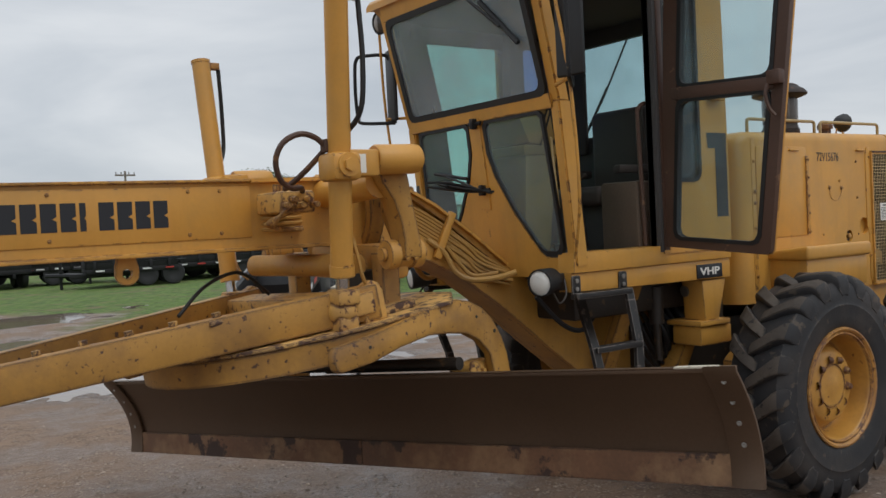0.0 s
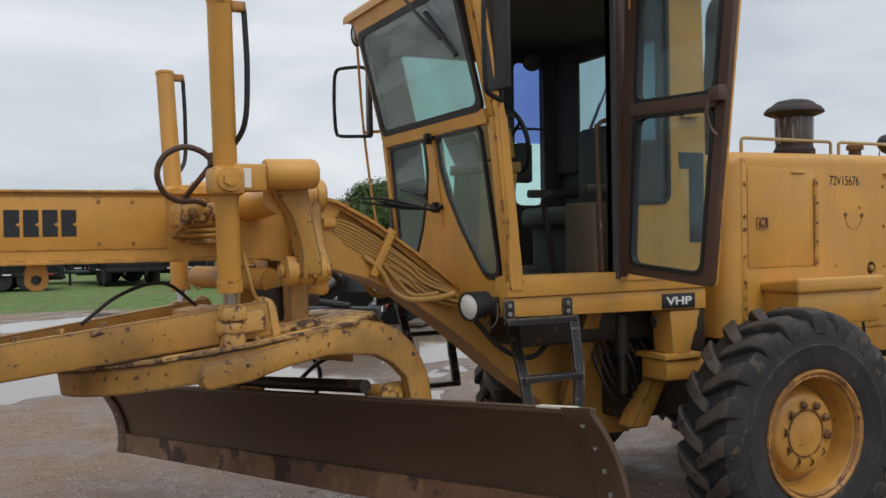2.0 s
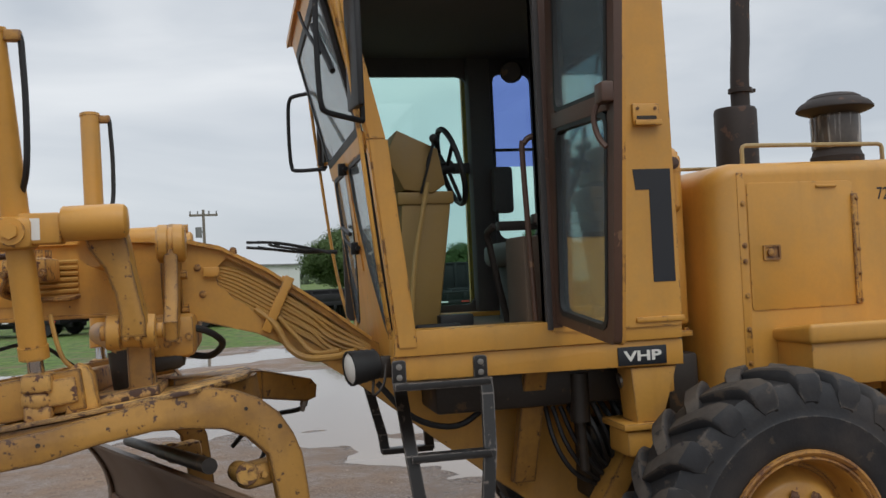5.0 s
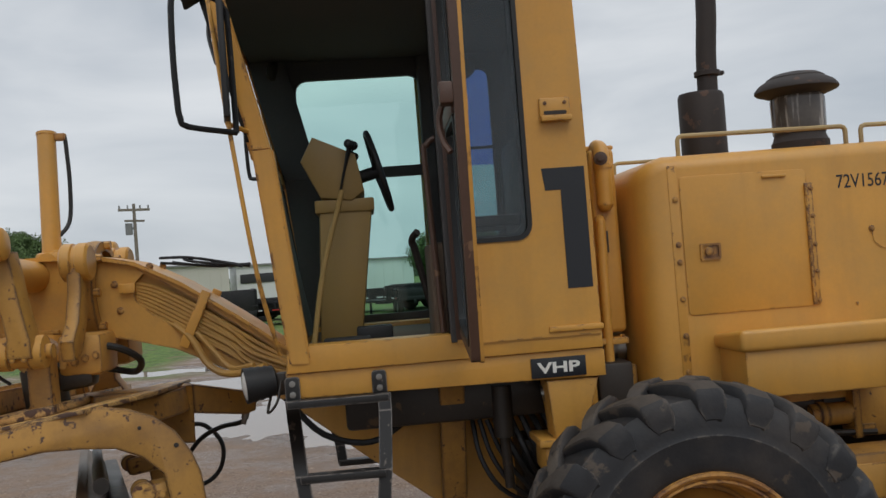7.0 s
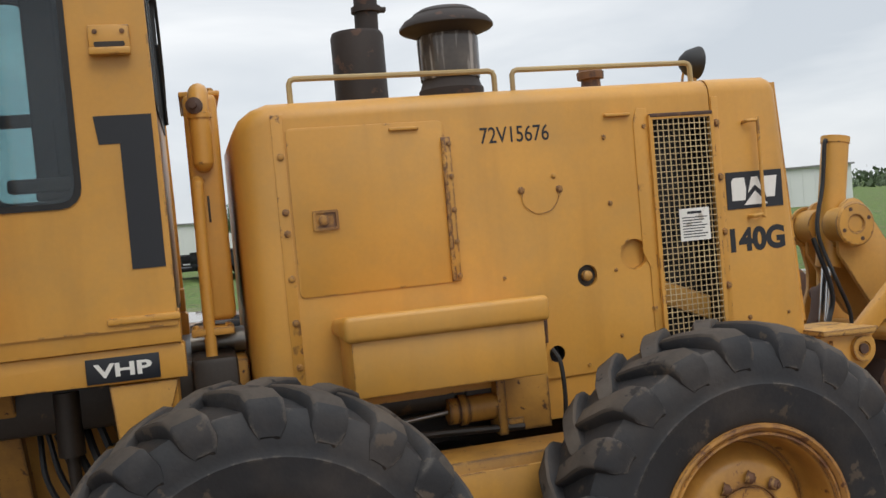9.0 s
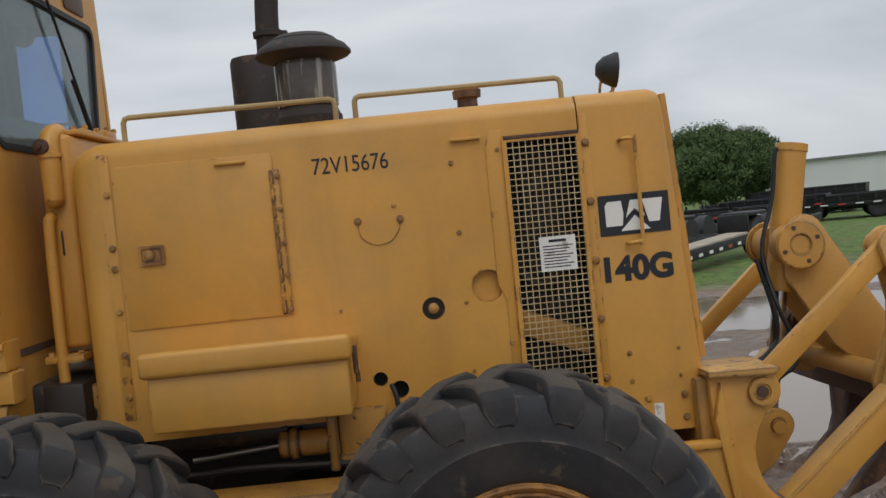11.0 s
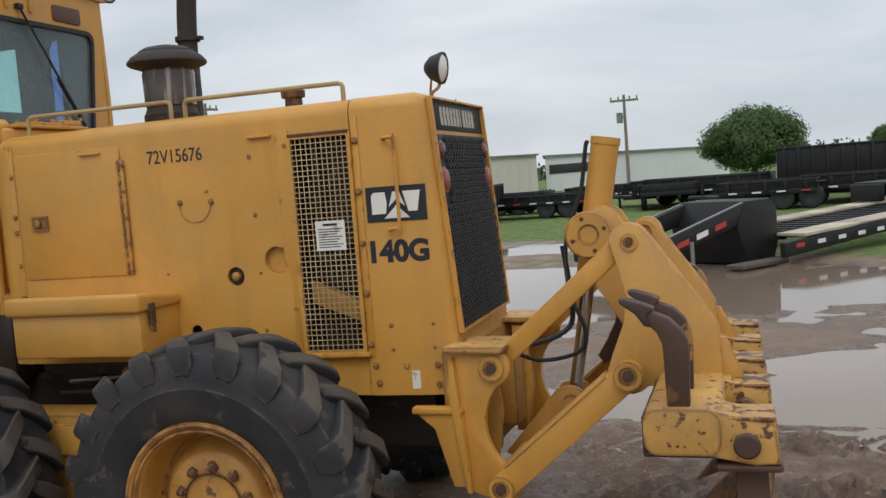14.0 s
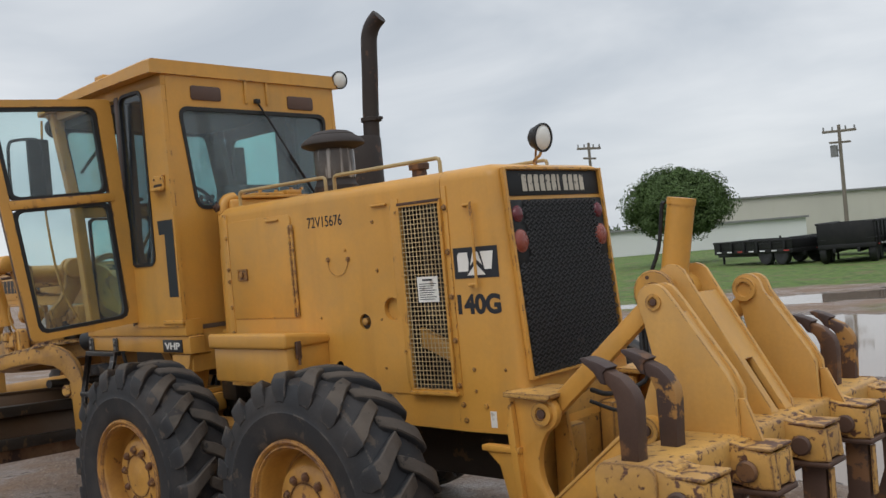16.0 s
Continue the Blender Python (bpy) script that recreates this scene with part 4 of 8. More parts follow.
for s in (-1, 1):
    CY = 0.70 if s < 0 else 0.74
    # front post in two lengths, following the lean
    cab_bar("front_post", ((-2.105, s * 0.665, 1.42), (-2.195, s * 0.675, 2.29)), 0.085, 0.07)
    cab_bar("front_post", ((-2.195, s * 0.675, 2.28), (-2.375, s * 0.695, 3.06)), 0.075, 0.07)
    # lower side wall with the rear pillar: pillar sheet, sill
    bm = bmesh.new()
    y0, y1 = s * (CY - 0.03), s * CY
    o = [(-1.475, 1.45), (-0.885, 1.45), (-0.885, 1.60), (-0.886, 1.90), (-0.89, 2.2), (-0.895, 2.6), (-0.90, 2.85), (-0.905, 3.08), (-1.0, 3.08), (-1.2, 3.08), (-1.475, 3.08), (-1.475, 2.8), (-1.475, 2.2), (-1.475, 1.9), (-1.475, 1.7), (-1.475, 1.55)]
    wx0, wx1, wz0, wz1, wz = (-1.418, -1.155, 1.869, 2.983, 2.26) if s < 0 else (-1.315, -1.050, 1.885, 2.865, 2.32)
    wi = rounded(wx0 - 0.007, wx1 + 0.007, wz0 - 0.007, wz1 + 0.007, 0.055, 3)
    frame_band(bm, o, wi[0:16], "y", y0, y1)
    part("side_panel", bm, paint, cab)
    bm = bmesh.new()
    wo, wn_ = rounded(wx0 - 0.019, wx1 + 0.019, wz0 - 0.019, wz1 + 0.019, 0.065, 4), rounded(wx0, wx1, wz0, wz1, 0.05, 4)
    frame_band(bm, wo, wn_, "y", s * (CY - 0.012), s * (CY + 0.006))
    part("window_seal", bm, black_rubber, cab)
    for z0, z1, mat, words in ((wz0, wz, glass_dark if s < 0 else glass_green, "clear lower part of the side window"), (wz, wz1, glass_dark if s < 0 else glass_blue, "film-tinted side window")):
        bm = bmesh.new()
        plate(bm, [(x, min(max(z, z0), z1)) for x, z in rounded(wx0, wx1, z0 - (0 if z0 < 2 else 0.1), z1 + (0 if z1 > 2.5 else 0.1), 0.05, 4)], "y", s * (CY - 0.016), s * (CY - 0.012))
        bmesh.ops.remove_doubles(bm, verts=bm.verts, dist=1e-5)
        part("side_window", bm, mat, cab, words).visible_shadow = False
    # sill beam under the doorway
    bm = bmesh.new()
    plate(bm, [(-2.16, 1.288), (-0.872, 1.274), (-0.872, 1.378), (-0.885, 1.390), (-2.17, 1.386)], "y", s * 0.56, s * 0.672, 0.006)
    part("sill", bm, paint, cab)
    bm = bmesh.new()
    plate(bm, [(-2.165, 1.388), (-0.880, 1.392), (-0.880, 1.494), (-2.155, 1.494)], "y", s * 0.56, s * 0.690, 0.006)
    part("sill_cap", bm, paint, cab)
    # head rail over the door
    bm = bmesh.new()
    box(bm, -2.36, -0.90, s * 0.63, s * 0.70, 2.985, 3.085, 0.006)
    part("head_rail", bm, paint, cab)
    # black lining on the inside of the posts
    bm = bmesh.new()
    lo_ = [(-1.50, 1.47), (-0.94, 1.47), (-0.94, 1.60), (-0.94, 1.90), (-0.94, 2.2), (-0.94, 2.6), (-0.94, 2.85), (-0.94, 2.95), (-1.0, 2.95), (-1.2, 2.95), (-1.50, 2.95), (-1.50, 2.8), (-1.50, 2.2), (-1.50, 1.9), (-1.50, 1.7), (-1.50, 1.55)]
    lo_ = [(x if x > -1.4 or s < 0 else -1.44, z) for x, z in lo_]
    frame_band(bm, lo_, rounded(wx0 + 0.016, wx1 - 0.016, wz0 + 0.012, wz1 - 0.012, 0.05, 3), "y", s * (CY - 0.034), s * (CY - 0.075))
    part("pillar_lining", bm, interior, cab)
    for z0, z1 in ((1.478, 2.29), (2.29, 3.0)) if s > 0 else ():
        bm = bmesh.new()
        xa, xb = -2.062 - 0.10 * (z0 - 1.42), -2.062 - 0.10 * (2.29 - 1.42) - 0.23 * (z1 - 2.29) if z1 > 2.3 else -2.062 - 0.10 * (z1 - 1.42)
        wide = 0.12
        plate(bm, [(xa - 0.07, z0), (xa + wide, z0), (xb + wide, z1), (xb - 0.07, z1)], "y", s * 0.575, s * 0.630, 0.006)
        part("pillar_lining", bm, interior, cab)
# raised crease on the left flank
bm = bmesh.new()
box(bm, -1.10, -0.875, -0.712, -0.69, 1.468, 1.492, 0.006)
part("drip_moulding", bm, paint, cab)
# number decal and plate
bm = bmesh.new()
plate(bm, [(-1.082, 2.135), (-0.905, 2.135), (-0.905, 1.642), (-1.008, 1.642), (-1.008, 2.045), (-1.072, 2.045)], "y", -0.7005, -0.7025)
part("numeral", bm, decal_black, cab, "large black numeral one", smooth=False)
bm = bmesh.new()
box(bm, -1.182, -0.955, -0.6785, -0.6722, 1.284, 1.365, 0.001)
part("marking_plate", bm, decal_black, cab)
# tie-down bracket on the pillar
bm = bmesh.new()
box(bm, -1.072, -0.946, -0.716, -0.70, 2.330, 2.420, 0.006)
box(bm, -1.072, -0.946, -0.742, -0.714, 2.322, 2.345, 0.004)
bracket_ = part("lamp_bracket", bm, paint, cab)
bm = bmesh.new()
plate(bm, rounded(-1.056, -0.962, 2.350, 2.366, 0.006, 3), "y", -0.7165, -0.7185)
part("slot", bm, grease, bracket_)
for x in (-1.05, -0.968):
    bm = bmesh.new()
    lathe(bm, [(0.008, 0.0), (0.008, 0.004), (0.0, 0.005)], 8, aim((x, -0.716, 2.398), (0, -1, 0)))
    part("bolt_head", bm, rust, bracket_)
# floor, ceiling lining, roof
bm = bmesh.new()
box(bm, -2.10, -0.90, -0.60, 0.60, 1.42, FLOOR, 0.004)
part("cab_floor", bm, floor_mat, cab)
bm = bmesh.new()
box(bm, -2.36, -0.93, -0.63, 0.63, 2.93, 3.07, 0.01)
part("headlining", bm, interior, cab)
bm = bmesh.new()
rings = []
for x, z, t in ((-2.455, 3.062, 0.04), (-2.435, 3.085, 0.055), (-2.30, 3.105, 0.06), (-1.5, 3.135, 0.075), (-0.96, 3.150, 0.09), (-0.880, 3.146, 0.09)):
    w = 0.782
    rings.append([bm.verts.new(p) for p in ((x, -w, z - t), (x, -w, z - 0.012), (x, -w + 0.015, z), (x, w - 0.015, z), (x, w, z - 0.012), (x, w, z - t))])
loft(bm, rings)
part("roof", bm, paint, cab)
bm = bmesh.new()
box(bm, -1.62, -1.50, -0.76, -0.64, 3.120, 3.165, 0.01)
part("roof_vent", bm, paint, cab)
# visor under the roof's front edge
bm = bmesh.new()
plate(bm, [(-2.45, 3.045), (-2.37, 3.045), (-2.365, 2.995), (-2.39, 2.99)], "y", -0.74, 0.74, 0.004)
part("visor", bm, rim_paint, cab)

# rear wall with its big window, vents and wiper
bm = bmesh.new()
o = [(-0.668, 1.45), (0.706, 1.45), (0.706, 1.8), (0.706, 2.1), (0.706, 2.5), (0.706, 2.8), (0.706, 3.07), (0.4, 3.07), (0.0, 3.07), (-0.4, 3.07), (-0.668, 3.07), (-0.668, 2.8), (-0.668, 2.5), (-0.668, 2.1), (-0.668, 1.8), (-0.668, 1.6)]


def tapered(pts):
    """The rear window is narrower at its foot."""
    return [(y * (1 - 0.13 * (2.85 - z) / 0.64), z) for y, z in pts]


wi = tapered(rounded(-0.580, 0.629, 2.205, 2.843, 0.06, 3))
frame_band(bm, o, wi, "x", -0.935, -0.898)
part("rear_wall", bm, paint, cab)
bm = bmesh.new()
wo, wn_ = tapered(rounded(-0.596, 0.645, 2.190, 2.858, 0.07, 4)), tapered(rounded(-0.571, 0.620, 2.215, 2.833, 0.05, 4))
frame_band(bm, wo, wn_, "x", -0.9375, -0.892)
part("window_seal", bm, black_rubber, cab)
bm = bmesh.new()
plate(bm, wn_, "x", -0.912, -0.908)
part("rear_window", bm, glass_rear, cab, "tinted rear window").visible_shadow = False
bm = bmesh.new()
box(bm, -0.985, -0.940, 0.400, 0.670, 2.10, 2.92, 0.03)
part("pillar_lining", bm, interior, cab)
for y, z in ((-0.492, 2.903), (0.297, 2.882)):
    bm = bmesh.new()
    plate(bm, rounded(y, y + 0.232, z, z + 0.094, 0.018, 3), "x", -0.898, -0.890, 0.002)
    part("vent_cover", bm, door_brown, cab, "brown oblong vent cover")
for y in (-0.07, 0.11):
    bm = bmesh.new()
    box(bm, -0.898, -0.885, y, y + 0.022, 2.90, 3.06, 0.003)
    part("rear_rib", bm, paint, cab)
bm = bmesh.new()
box(bm, -0.90, -0.868, 0.005, 0.045, 2.905, 2.935, 0.004)
hose(bm, [(-0.880, 0.025, 2.915), (-0.876, 0.20, 2.66), (-0.876, 0.33, 2.47), (-0.880, 0.44, 2.33)], 0.007, 6, 3)
hose(bm, [(-0.884, 0.27, 2.55), (-0.884, 0.50, 2.24)], 0.010, 6, 1)
part("wiper", bm, black_rubber, cab)
bm = bmesh.new()
box(bm, -0.98, -0.905, -0.64, 0.64, 1.15, 1.46, 0.01)
part("rear_sill", bm, paint, cab)

# windscreen: upper pane, then a waist rail and two lower panes
def slanted(bm, pts_yz, thick, back=0.0):
    """An outline given by y and z on the leaning front, with thickness forwards."""
    a = [bm.verts.new((front_x(z) + back, y, z)) for y, z in pts_yz]
    b = [bm.verts.new((front_x(z) + back - thick, y, z)) for y, z in pts_yz]
    bm.faces.new(a), bm.faces.new(b[::-1])
    for i in range(len(a)):
        j = (i + 1) % len(a)
        bm.faces.new((a[i], b[i], b[j], a[j]))


def slanted_band(bm, outer, inner, thick, back=0.0):
    sets = [[bm.verts.new((front_x(z) + back - t, y, z)) for y, z in pts] for pts, t in ((outer, 0), (inner, 0), (outer, thick), (inner, thick))]
    oa, ia, oc, ic = sets
    for i in range(len(outer)):
        j = (i + 1) % len(outer)
        bm.faces.new((oa[i], oa[j], ia[j], ia[i])), bm.faces.new((oc[i], ic[i], ic[j], oc[j]))
        bm.faces.new((oa[i], oc[i], oc[j], oa[j])), bm.faces.new((ia[i], ia[j], ic[j], ic[i]))


bm = bmesh.new()
slanted_band(bm, rounded(-0.645, 0.645, 2.315, 2.945, 0.05, 3), rounded(-0.605, 0.605, 2.35, 2.91, 0.05, 3), 0.02)
part("windscreen_seal", bm, black_rubber, cab)
bm = bmesh.new()
slanted(bm, rounded(-0.605, 0.605, 2.35, 2.91, 0.05, 3), 0.005, -0.008)
part("windscreen", bm, glass_front, cab, "green tinted windscreen").visible_shadow = False
bm = bmesh.new()
slanted(bm, [(-0.66, 2.255), (0.66, 2.255), (0.66, 2.325), (-0.66, 2.325)], 0.03, 0.012)
part("waist_rail", bm, paint, cab)
bm = bmesh.new()
slanted(bm, [(-0.66, 2.940), (0.66, 2.940), (0.66, 3.07), (-0.66, 3.07)], 0.03, 0.012)
part("windscreen_header", bm, paint, cab)
LOW = {}
for s in (-1, 1):
    base_ = [(0.066, 2.225), (0.09, 2.25), (0.55, 2.25), (0.578, 2.225), (0.612, 1.525), (0.585, 1.475), (0.475, 1.475), (0.43, 1.505), (0.24, 1.735), (0.122, 1.93), (0.072, 2.07)]
    out_ = [(s * y, z) for y, z in base_]
    in_ = [(s * (y + (0.374 - y) * 0.085), z + (1.96 - z) * 0.062) for y, z in base_]
    bm = bmesh.new()
    slanted_band(bm, out_, in_, 0.022, 0.004)
    part("window_seal", bm, black_rubber, cab)
    bm = bmesh.new()
    slanted(bm, in_, 0.005, -0.006)
    part("lower_window", bm, glass_low, cab, "lower front window").visible_shadow = False
    # sheet metal below the lower windows
    bm = bmesh.new()
    slanted(bm, [(s * 0.0, 2.27), (s * 0.66, 2.27), (s * 0.66, 2.252), (s * 0.06, 2.252), (s * 0.064, 2.07), (s * 0.115, 1.925), (s * 0.232, 1.73), (s * 0.42, 1.50), (s * 0.47, 1.468), (s * 0.66, 1.468), (s * 0.66, 1.36), (s * 0.0, 1.36)], 0.025, 0.010)
    part("front_sheet", bm, paint, cab)
    bm = bmesh.new()
    slanted(bm, [(s * 0.0, 2.255), (s * 0.06, 2.252), (s * 0.064, 2.07), (s * 0.115, 1.925), (s * 0.232, 1.73), (s * 0.42, 1.50), (s * 0.47, 1.485), (s * 0.0, 1.485)], 0.012, 0.030)
    part("front_lining", bm, floor_trim, cab, "dusty brown lining")
bm = bmesh.new()
slanted(bm, [(-0.048, 1.75), (0.048, 1.75), (0.048, 2.27), (-0.048, 2.27)], 0.03, 0.008)
part("centre_post", bm, paint, cab)
for z in (1.86, 2.24):
    bm = bmesh.new()
    x = front_x(z) - 0.03
    rod(bm, (x, -0.07, z), (x, 0.04, z), 0.012, 8)
    box(bm, x - 0.03, x + 0.01, -0.03, 0.0, z - 0.03, z + 0.03, 0.006)
    part("window_hinge", bm, black_paint, cab)
# wiper hung from the header, and the small one at the centre post
bm = bmesh.new()
hose(bm, [(front_x(2.95) - 0.05, -0.16, 2.955), (front_x(2.85) - 0.06, -0.28, 2.85), (front_x(2.72) - 0.045, -0.44, 2.70)], 0.009, 6, 3)
hose(bm, [(front_x(2.84) - 0.03, -0.30, 2.86), (front_x(2.62) - 0.03, -0.54, 2.60)], 0.014, 6, 1)
part("wiper", bm, black_rubber, cab)
bm = bmesh.new()
hose(bm, [(front_x(1.87) - 0.05, 0.02, 1.87), (front_x(1.92) - 0.06, 0.16, 1.92), (front_x(1.95) - 0.045, 0.30, 1.955)], 0.008, 6, 3)
hose(bm, [(front_x(1.93) - 0.035, 0.12, 1.935), (front_x(1.97) - 0.035, 0.44, 1.985)], 0.011, 6, 1)
part("wiper", bm, black_rubber, cab)

# open side door, hinged on the door post and swung out square
DX = -1.475


def door_y(u, z):
    """u runs from the hinge (0) to the free edge (1)."""
    hinge, free = -0.692 - 0.072 * (z - 1.46), -1.398 - 0.140 * (z - 1.46)
    return hinge + (free - hinge) * u


def door_pts(pts):
    return [(door_y(u, z), z + 0.020 - 0.045 * u) for u, z in pts]


side_door = new("cab_door")
side_door.parent = grader
side_door.matrix_basis = Matrix.Translation((-1.475, -0.70, 0)) @ Matrix.Rotation(radians(-3.0), 4, "Z") @ Matrix.Translation((1.475, 0.70, 0)) @ Matrix.Translation((0.012, 0, 0))
tagged(side_door, "open cab door with a brown frame and two dusty panes")


def door_round(u0, u1, z0, z1, ru, rz):
    return door_pts([(u1 - ru, z0), (u1 - ru * 0.3, z0 + rz * 0.3), (u1, z0 + rz), (u1, z1 - rz), (u1 - ru * 0.3, z1 - rz * 0.3), (u1 - ru, z1), (u0 + ru, z1), (u0 + ru * 0.3, z1 - rz * 0.3), (u0, z1 - rz), (u0, z0 + rz), (u0 + ru * 0.3, z0 + rz * 0.3), (u0 + ru, z0)])


bm = bmesh.new()
frame_band(bm, door_round(-0.045, 1.0, 1.470, 2.955, 0.04, 0.03), door_round(0.09, 0.91, 1.515, 2.905, 0.07, 0.05), "x", DX, DX + 0.030)
part("door_frame", bm, door_brown, side_door)
bm = bmesh.new()
frame_band(bm, door_round(-0.045, 1.0, 1.466, 2.959, 0.04, 0.03), door_round(0.08, 0.92, 1.507, 2.913, 0.07, 0.05), "x", DX + 0.030, DX + 0.042)
part("door_skin", bm, paint, side_door, "yellow outer door skin")
bm = bmesh.new()
plate(bm, door_pts([(0.05, 2.282), (0.93, 2.282), (0.93, 2.345), (0.05, 2.345)]), "x", DX - 0.008, DX + 0.042, 0.004)
part("door_rail", bm, door_brown, side_door)
bm = bmesh.new()
plate(bm, door_pts([(0.05, 2.287), (0.93, 2.287), (0.93, 2.340), (0.05, 2.340)]), "x", DX + 0.043, DX + 0.047, 0.001)
part("door_rail", bm, paint, side_door)
for z0, z1 in ((1.515, 2.282), (2.345, 2.905)):
    bm = bmesh.new()
    frame_band(bm, door_round(0.085, 0.915, z0 - 0.004, z1 + 0.004, 0.07, 0.05), door_round(0.118, 0.882, z0 + 0.016, z1 - 0.016, 0.06, 0.045), "x", DX - 0.004, DX + 0.034)
    part("door_seal", bm, black_rubber, side_door)
    bm = bmesh.new()
    plate(bm, door_round(0.118, 0.882, z0 + 0.016, z1 - 0.016, 0.06, 0.045), "x", DX + 0.012, DX + 0.016)
    part("door_pane", bm, glass_door, side_door, "dusty clear door pane").visible_shadow = False
bm = bmesh.new()
y, z = door_y(0.95, 2.30), 2.30
box(bm, DX - 0.045, DX, y - 0.05, y + 0.03, z - 0.02, z + 0.05, 0.008)
hose(bm, [(DX - 0.03, y + 0.02, z), (DX - 0.05, y + 0.03, z - 0.06), (DX - 0.04, y + 0.02, z - 0.13), (DX - 0.02, y, z - 0.17)], 0.010, 6, 4)
part("door_handle", bm, door_brown, side_door)
for z in (1.56, 2.90):
    bm = bmesh.new()
    rod(bm, (DX + 0.01, -0.688 - 0.072 * (z - 1.46), z - 0.05), (DX + 0.01, -0.688 - 0.072 * (z - 1.46), z + 0.05), 0.014, 10)
    part("door_hinge", bm, paint, side_door)
bm = bmesh.new()
hose(bm, [(-1.52, -0.60, 1.50), (-1.545, -0.60, 2.20), (-1.535, -0.60, 2.27), (-1.50, -0.60, 2.30), (-1.42, -0.60, 2.31)], 0.013, 8, 4)
part("grab_bar", bm, door_brown, cab)
# black edging on the door post
for s in (-1, 1):
    bm = bmesh.new()
    if s < 0:
        box(bm, -1.50, -1.474, -0.70, -0.62, 1.46, 3.0, 0.004)
    else:
        box(bm, -1.462, -1.330, 0.60, 0.70, 1.46, 3.0, 0.02)
    part("door_post", bm, interior, cab)
bm = bmesh.new()
box(bm, -1.479, -1.436, -0.7065, -0.7012, 1.47, 3.0, 0.002)
part("door_jamb", bm, door_brown, cab, "rubbed brown door jamb")
# far-side door, shut, one tall window with a mid bar
bm = bmesh.new()
frame_band(bm, rounded(-2.20, -1.40, 1.475, 2.98, 0.05, 3), rounded(-2.13, -1.452, 1.535, 2.838, 0.06, 3), "y", 0.665, 0.70)
part("far_door", bm, interior, cab)
bm = bmesh.new()
plate(bm, rounded(-2.13, -1.452, 1.535, 2.838, 0.06, 3), "y", 0.68, 0.684)
part("far_door_pane", bm, glass_green, cab).visible_shadow = False
bm = bmesh.new()
box(bm, -1.72, -1.43, 0.655, 0.675, 2.28, 2.34, 0.005)
part("far_door_bar", bm, interior, cab)
bm = bmesh.new()
box(bm, -1.32, -1.045, 0.655, 0.675, 2.402, 2.418, 0.003)
part("window_bar", bm, interior, cab)
# box on the far post, a small round fan over the window, a bent brake lever beside the seat
bm = bmesh.new()
box(bm, -1.36, -1.245, 0.52, 0.60, 2.04, 2.30, 0.02)
part("fuse_box", bm, interior, cab)
bm = bmesh.new()
lathe(bm, [(0.0, 0.0), (0.045, 0.0), (0.062, 0.012), (0.066, 0.03), (0.055, 0.05), (0.0, 0.055)], 20, aim((-1.20, 0.60, 2.85), (-0.4, -1, -0.2)))
part("cab_fan", bm, grease, cab)
bm = bmesh.new()
lathe(bm, [(0.0, 0.0), (0.040, 0.0), (0.056, 0.012), (0.060, 0.03), (0.050, 0.05), (0.0, 0.055)], 20, aim((-2.255, 0.61, 2.885), (0.8, -0.4, -0.2)))
part("cab_fan", bm, grease, cab)
bm = bmesh.new()
hose(bm, [(-1.50, -0.10, 1.47), (-1.545, -0.12, 1.66), (-1.585, -0.14, 1.84), (-1.60, -0.16, 1.90), (-1.575, -0.20, 1.935)], 0.017, 8, 5)
part("brake_lever", bm, floor_trim, cab, "bent dusty brown lever")

# inside: console, wheel, seat, levers
bm = bmesh.new()
plate(bm, [(-2.05, 1.44), (-1.86, 1.44), (-1.77, 2.07), (-2.01, 2.09)], "y", -0.17, 0.17, 0.015)
console = part("steering_console", bm, console_yellow, cab, "mustard painted steering console")
bm = bmesh.new()
plate(bm, [(-2.08, 2.29), (-2.02, 2.40), (-1.83, 2.31), (-1.80, 2.14), (-1.86, 2.10), (-2.00, 2.12)], "y", -0.19, 0.19, 0.01)
part("instrument_pod", bm, console_yellow, console)
bm = bmesh.new()
box(bm, -2.03, -1.76, -0.18, 0.18, 2.05, 2.11, 0.008)
part("console_cap", bm, console_yellow, console)
bm = bmesh.new()
m = aim((-1.725, 0.0, 2.245), (0.95, 0, 0.25))
pts = [m @ Vector((0.19 * math.cos(a), 0.19 * math.sin(a), 0)) for a in (2 * math.pi * k / 28 for k in range(29))]
hose(bm, pts, 0.014, 8, 1)
for a in (0.5, 2.6, 4.7):
    rod(bm, m @ Vector((0, 0, -0.02)), m @ Vector((0.185 * math.cos(a), 0.185 * math.sin(a), 0)), 0.010, 8)
rod(bm, m @ Vector((0, 0, -0.14)), m @ Vector((0, 0, 0.01)), 0.03, 12)
part("steering_wheel", bm, black_rubber, cab, "black steering wheel")
for i, y in enumerate((-0.24, -0.20, -0.16, 0.16, 0.20, 0.24)):
    bm = bmesh.new()
    hose(bm, [(-1.92, y * 0.8, 2.10), (-1.88, y * 0.95, 2.25), (-1.86 + 0.012 * (i % 3), y, 2.34)], 0.006, 6, 3)
    ball(bm, (-1.858 + 0.012 * (i % 3), y, 2.352), 0.021, 10)
    part("control_lever", bm, black_rubber, cab)
bm = bmesh.new()
hose(bm, [(-1.90, -0.26, 2.14), (-2.0, -0.40, 1.80), (-2.06, -0.50, 1.47)], 0.012, 8, 4)
part("stay_rod", bm, console_yellow, cab)
bm = bmesh.new()
box(bm, -1.52, -1.05, -0.25, 0.25, 1.74, 1.86, 0.04, seg=3)
seat = part("operator_seat", bm, seat_cloth, cab, "dark vinyl operator seat")
bm = bmesh.new()
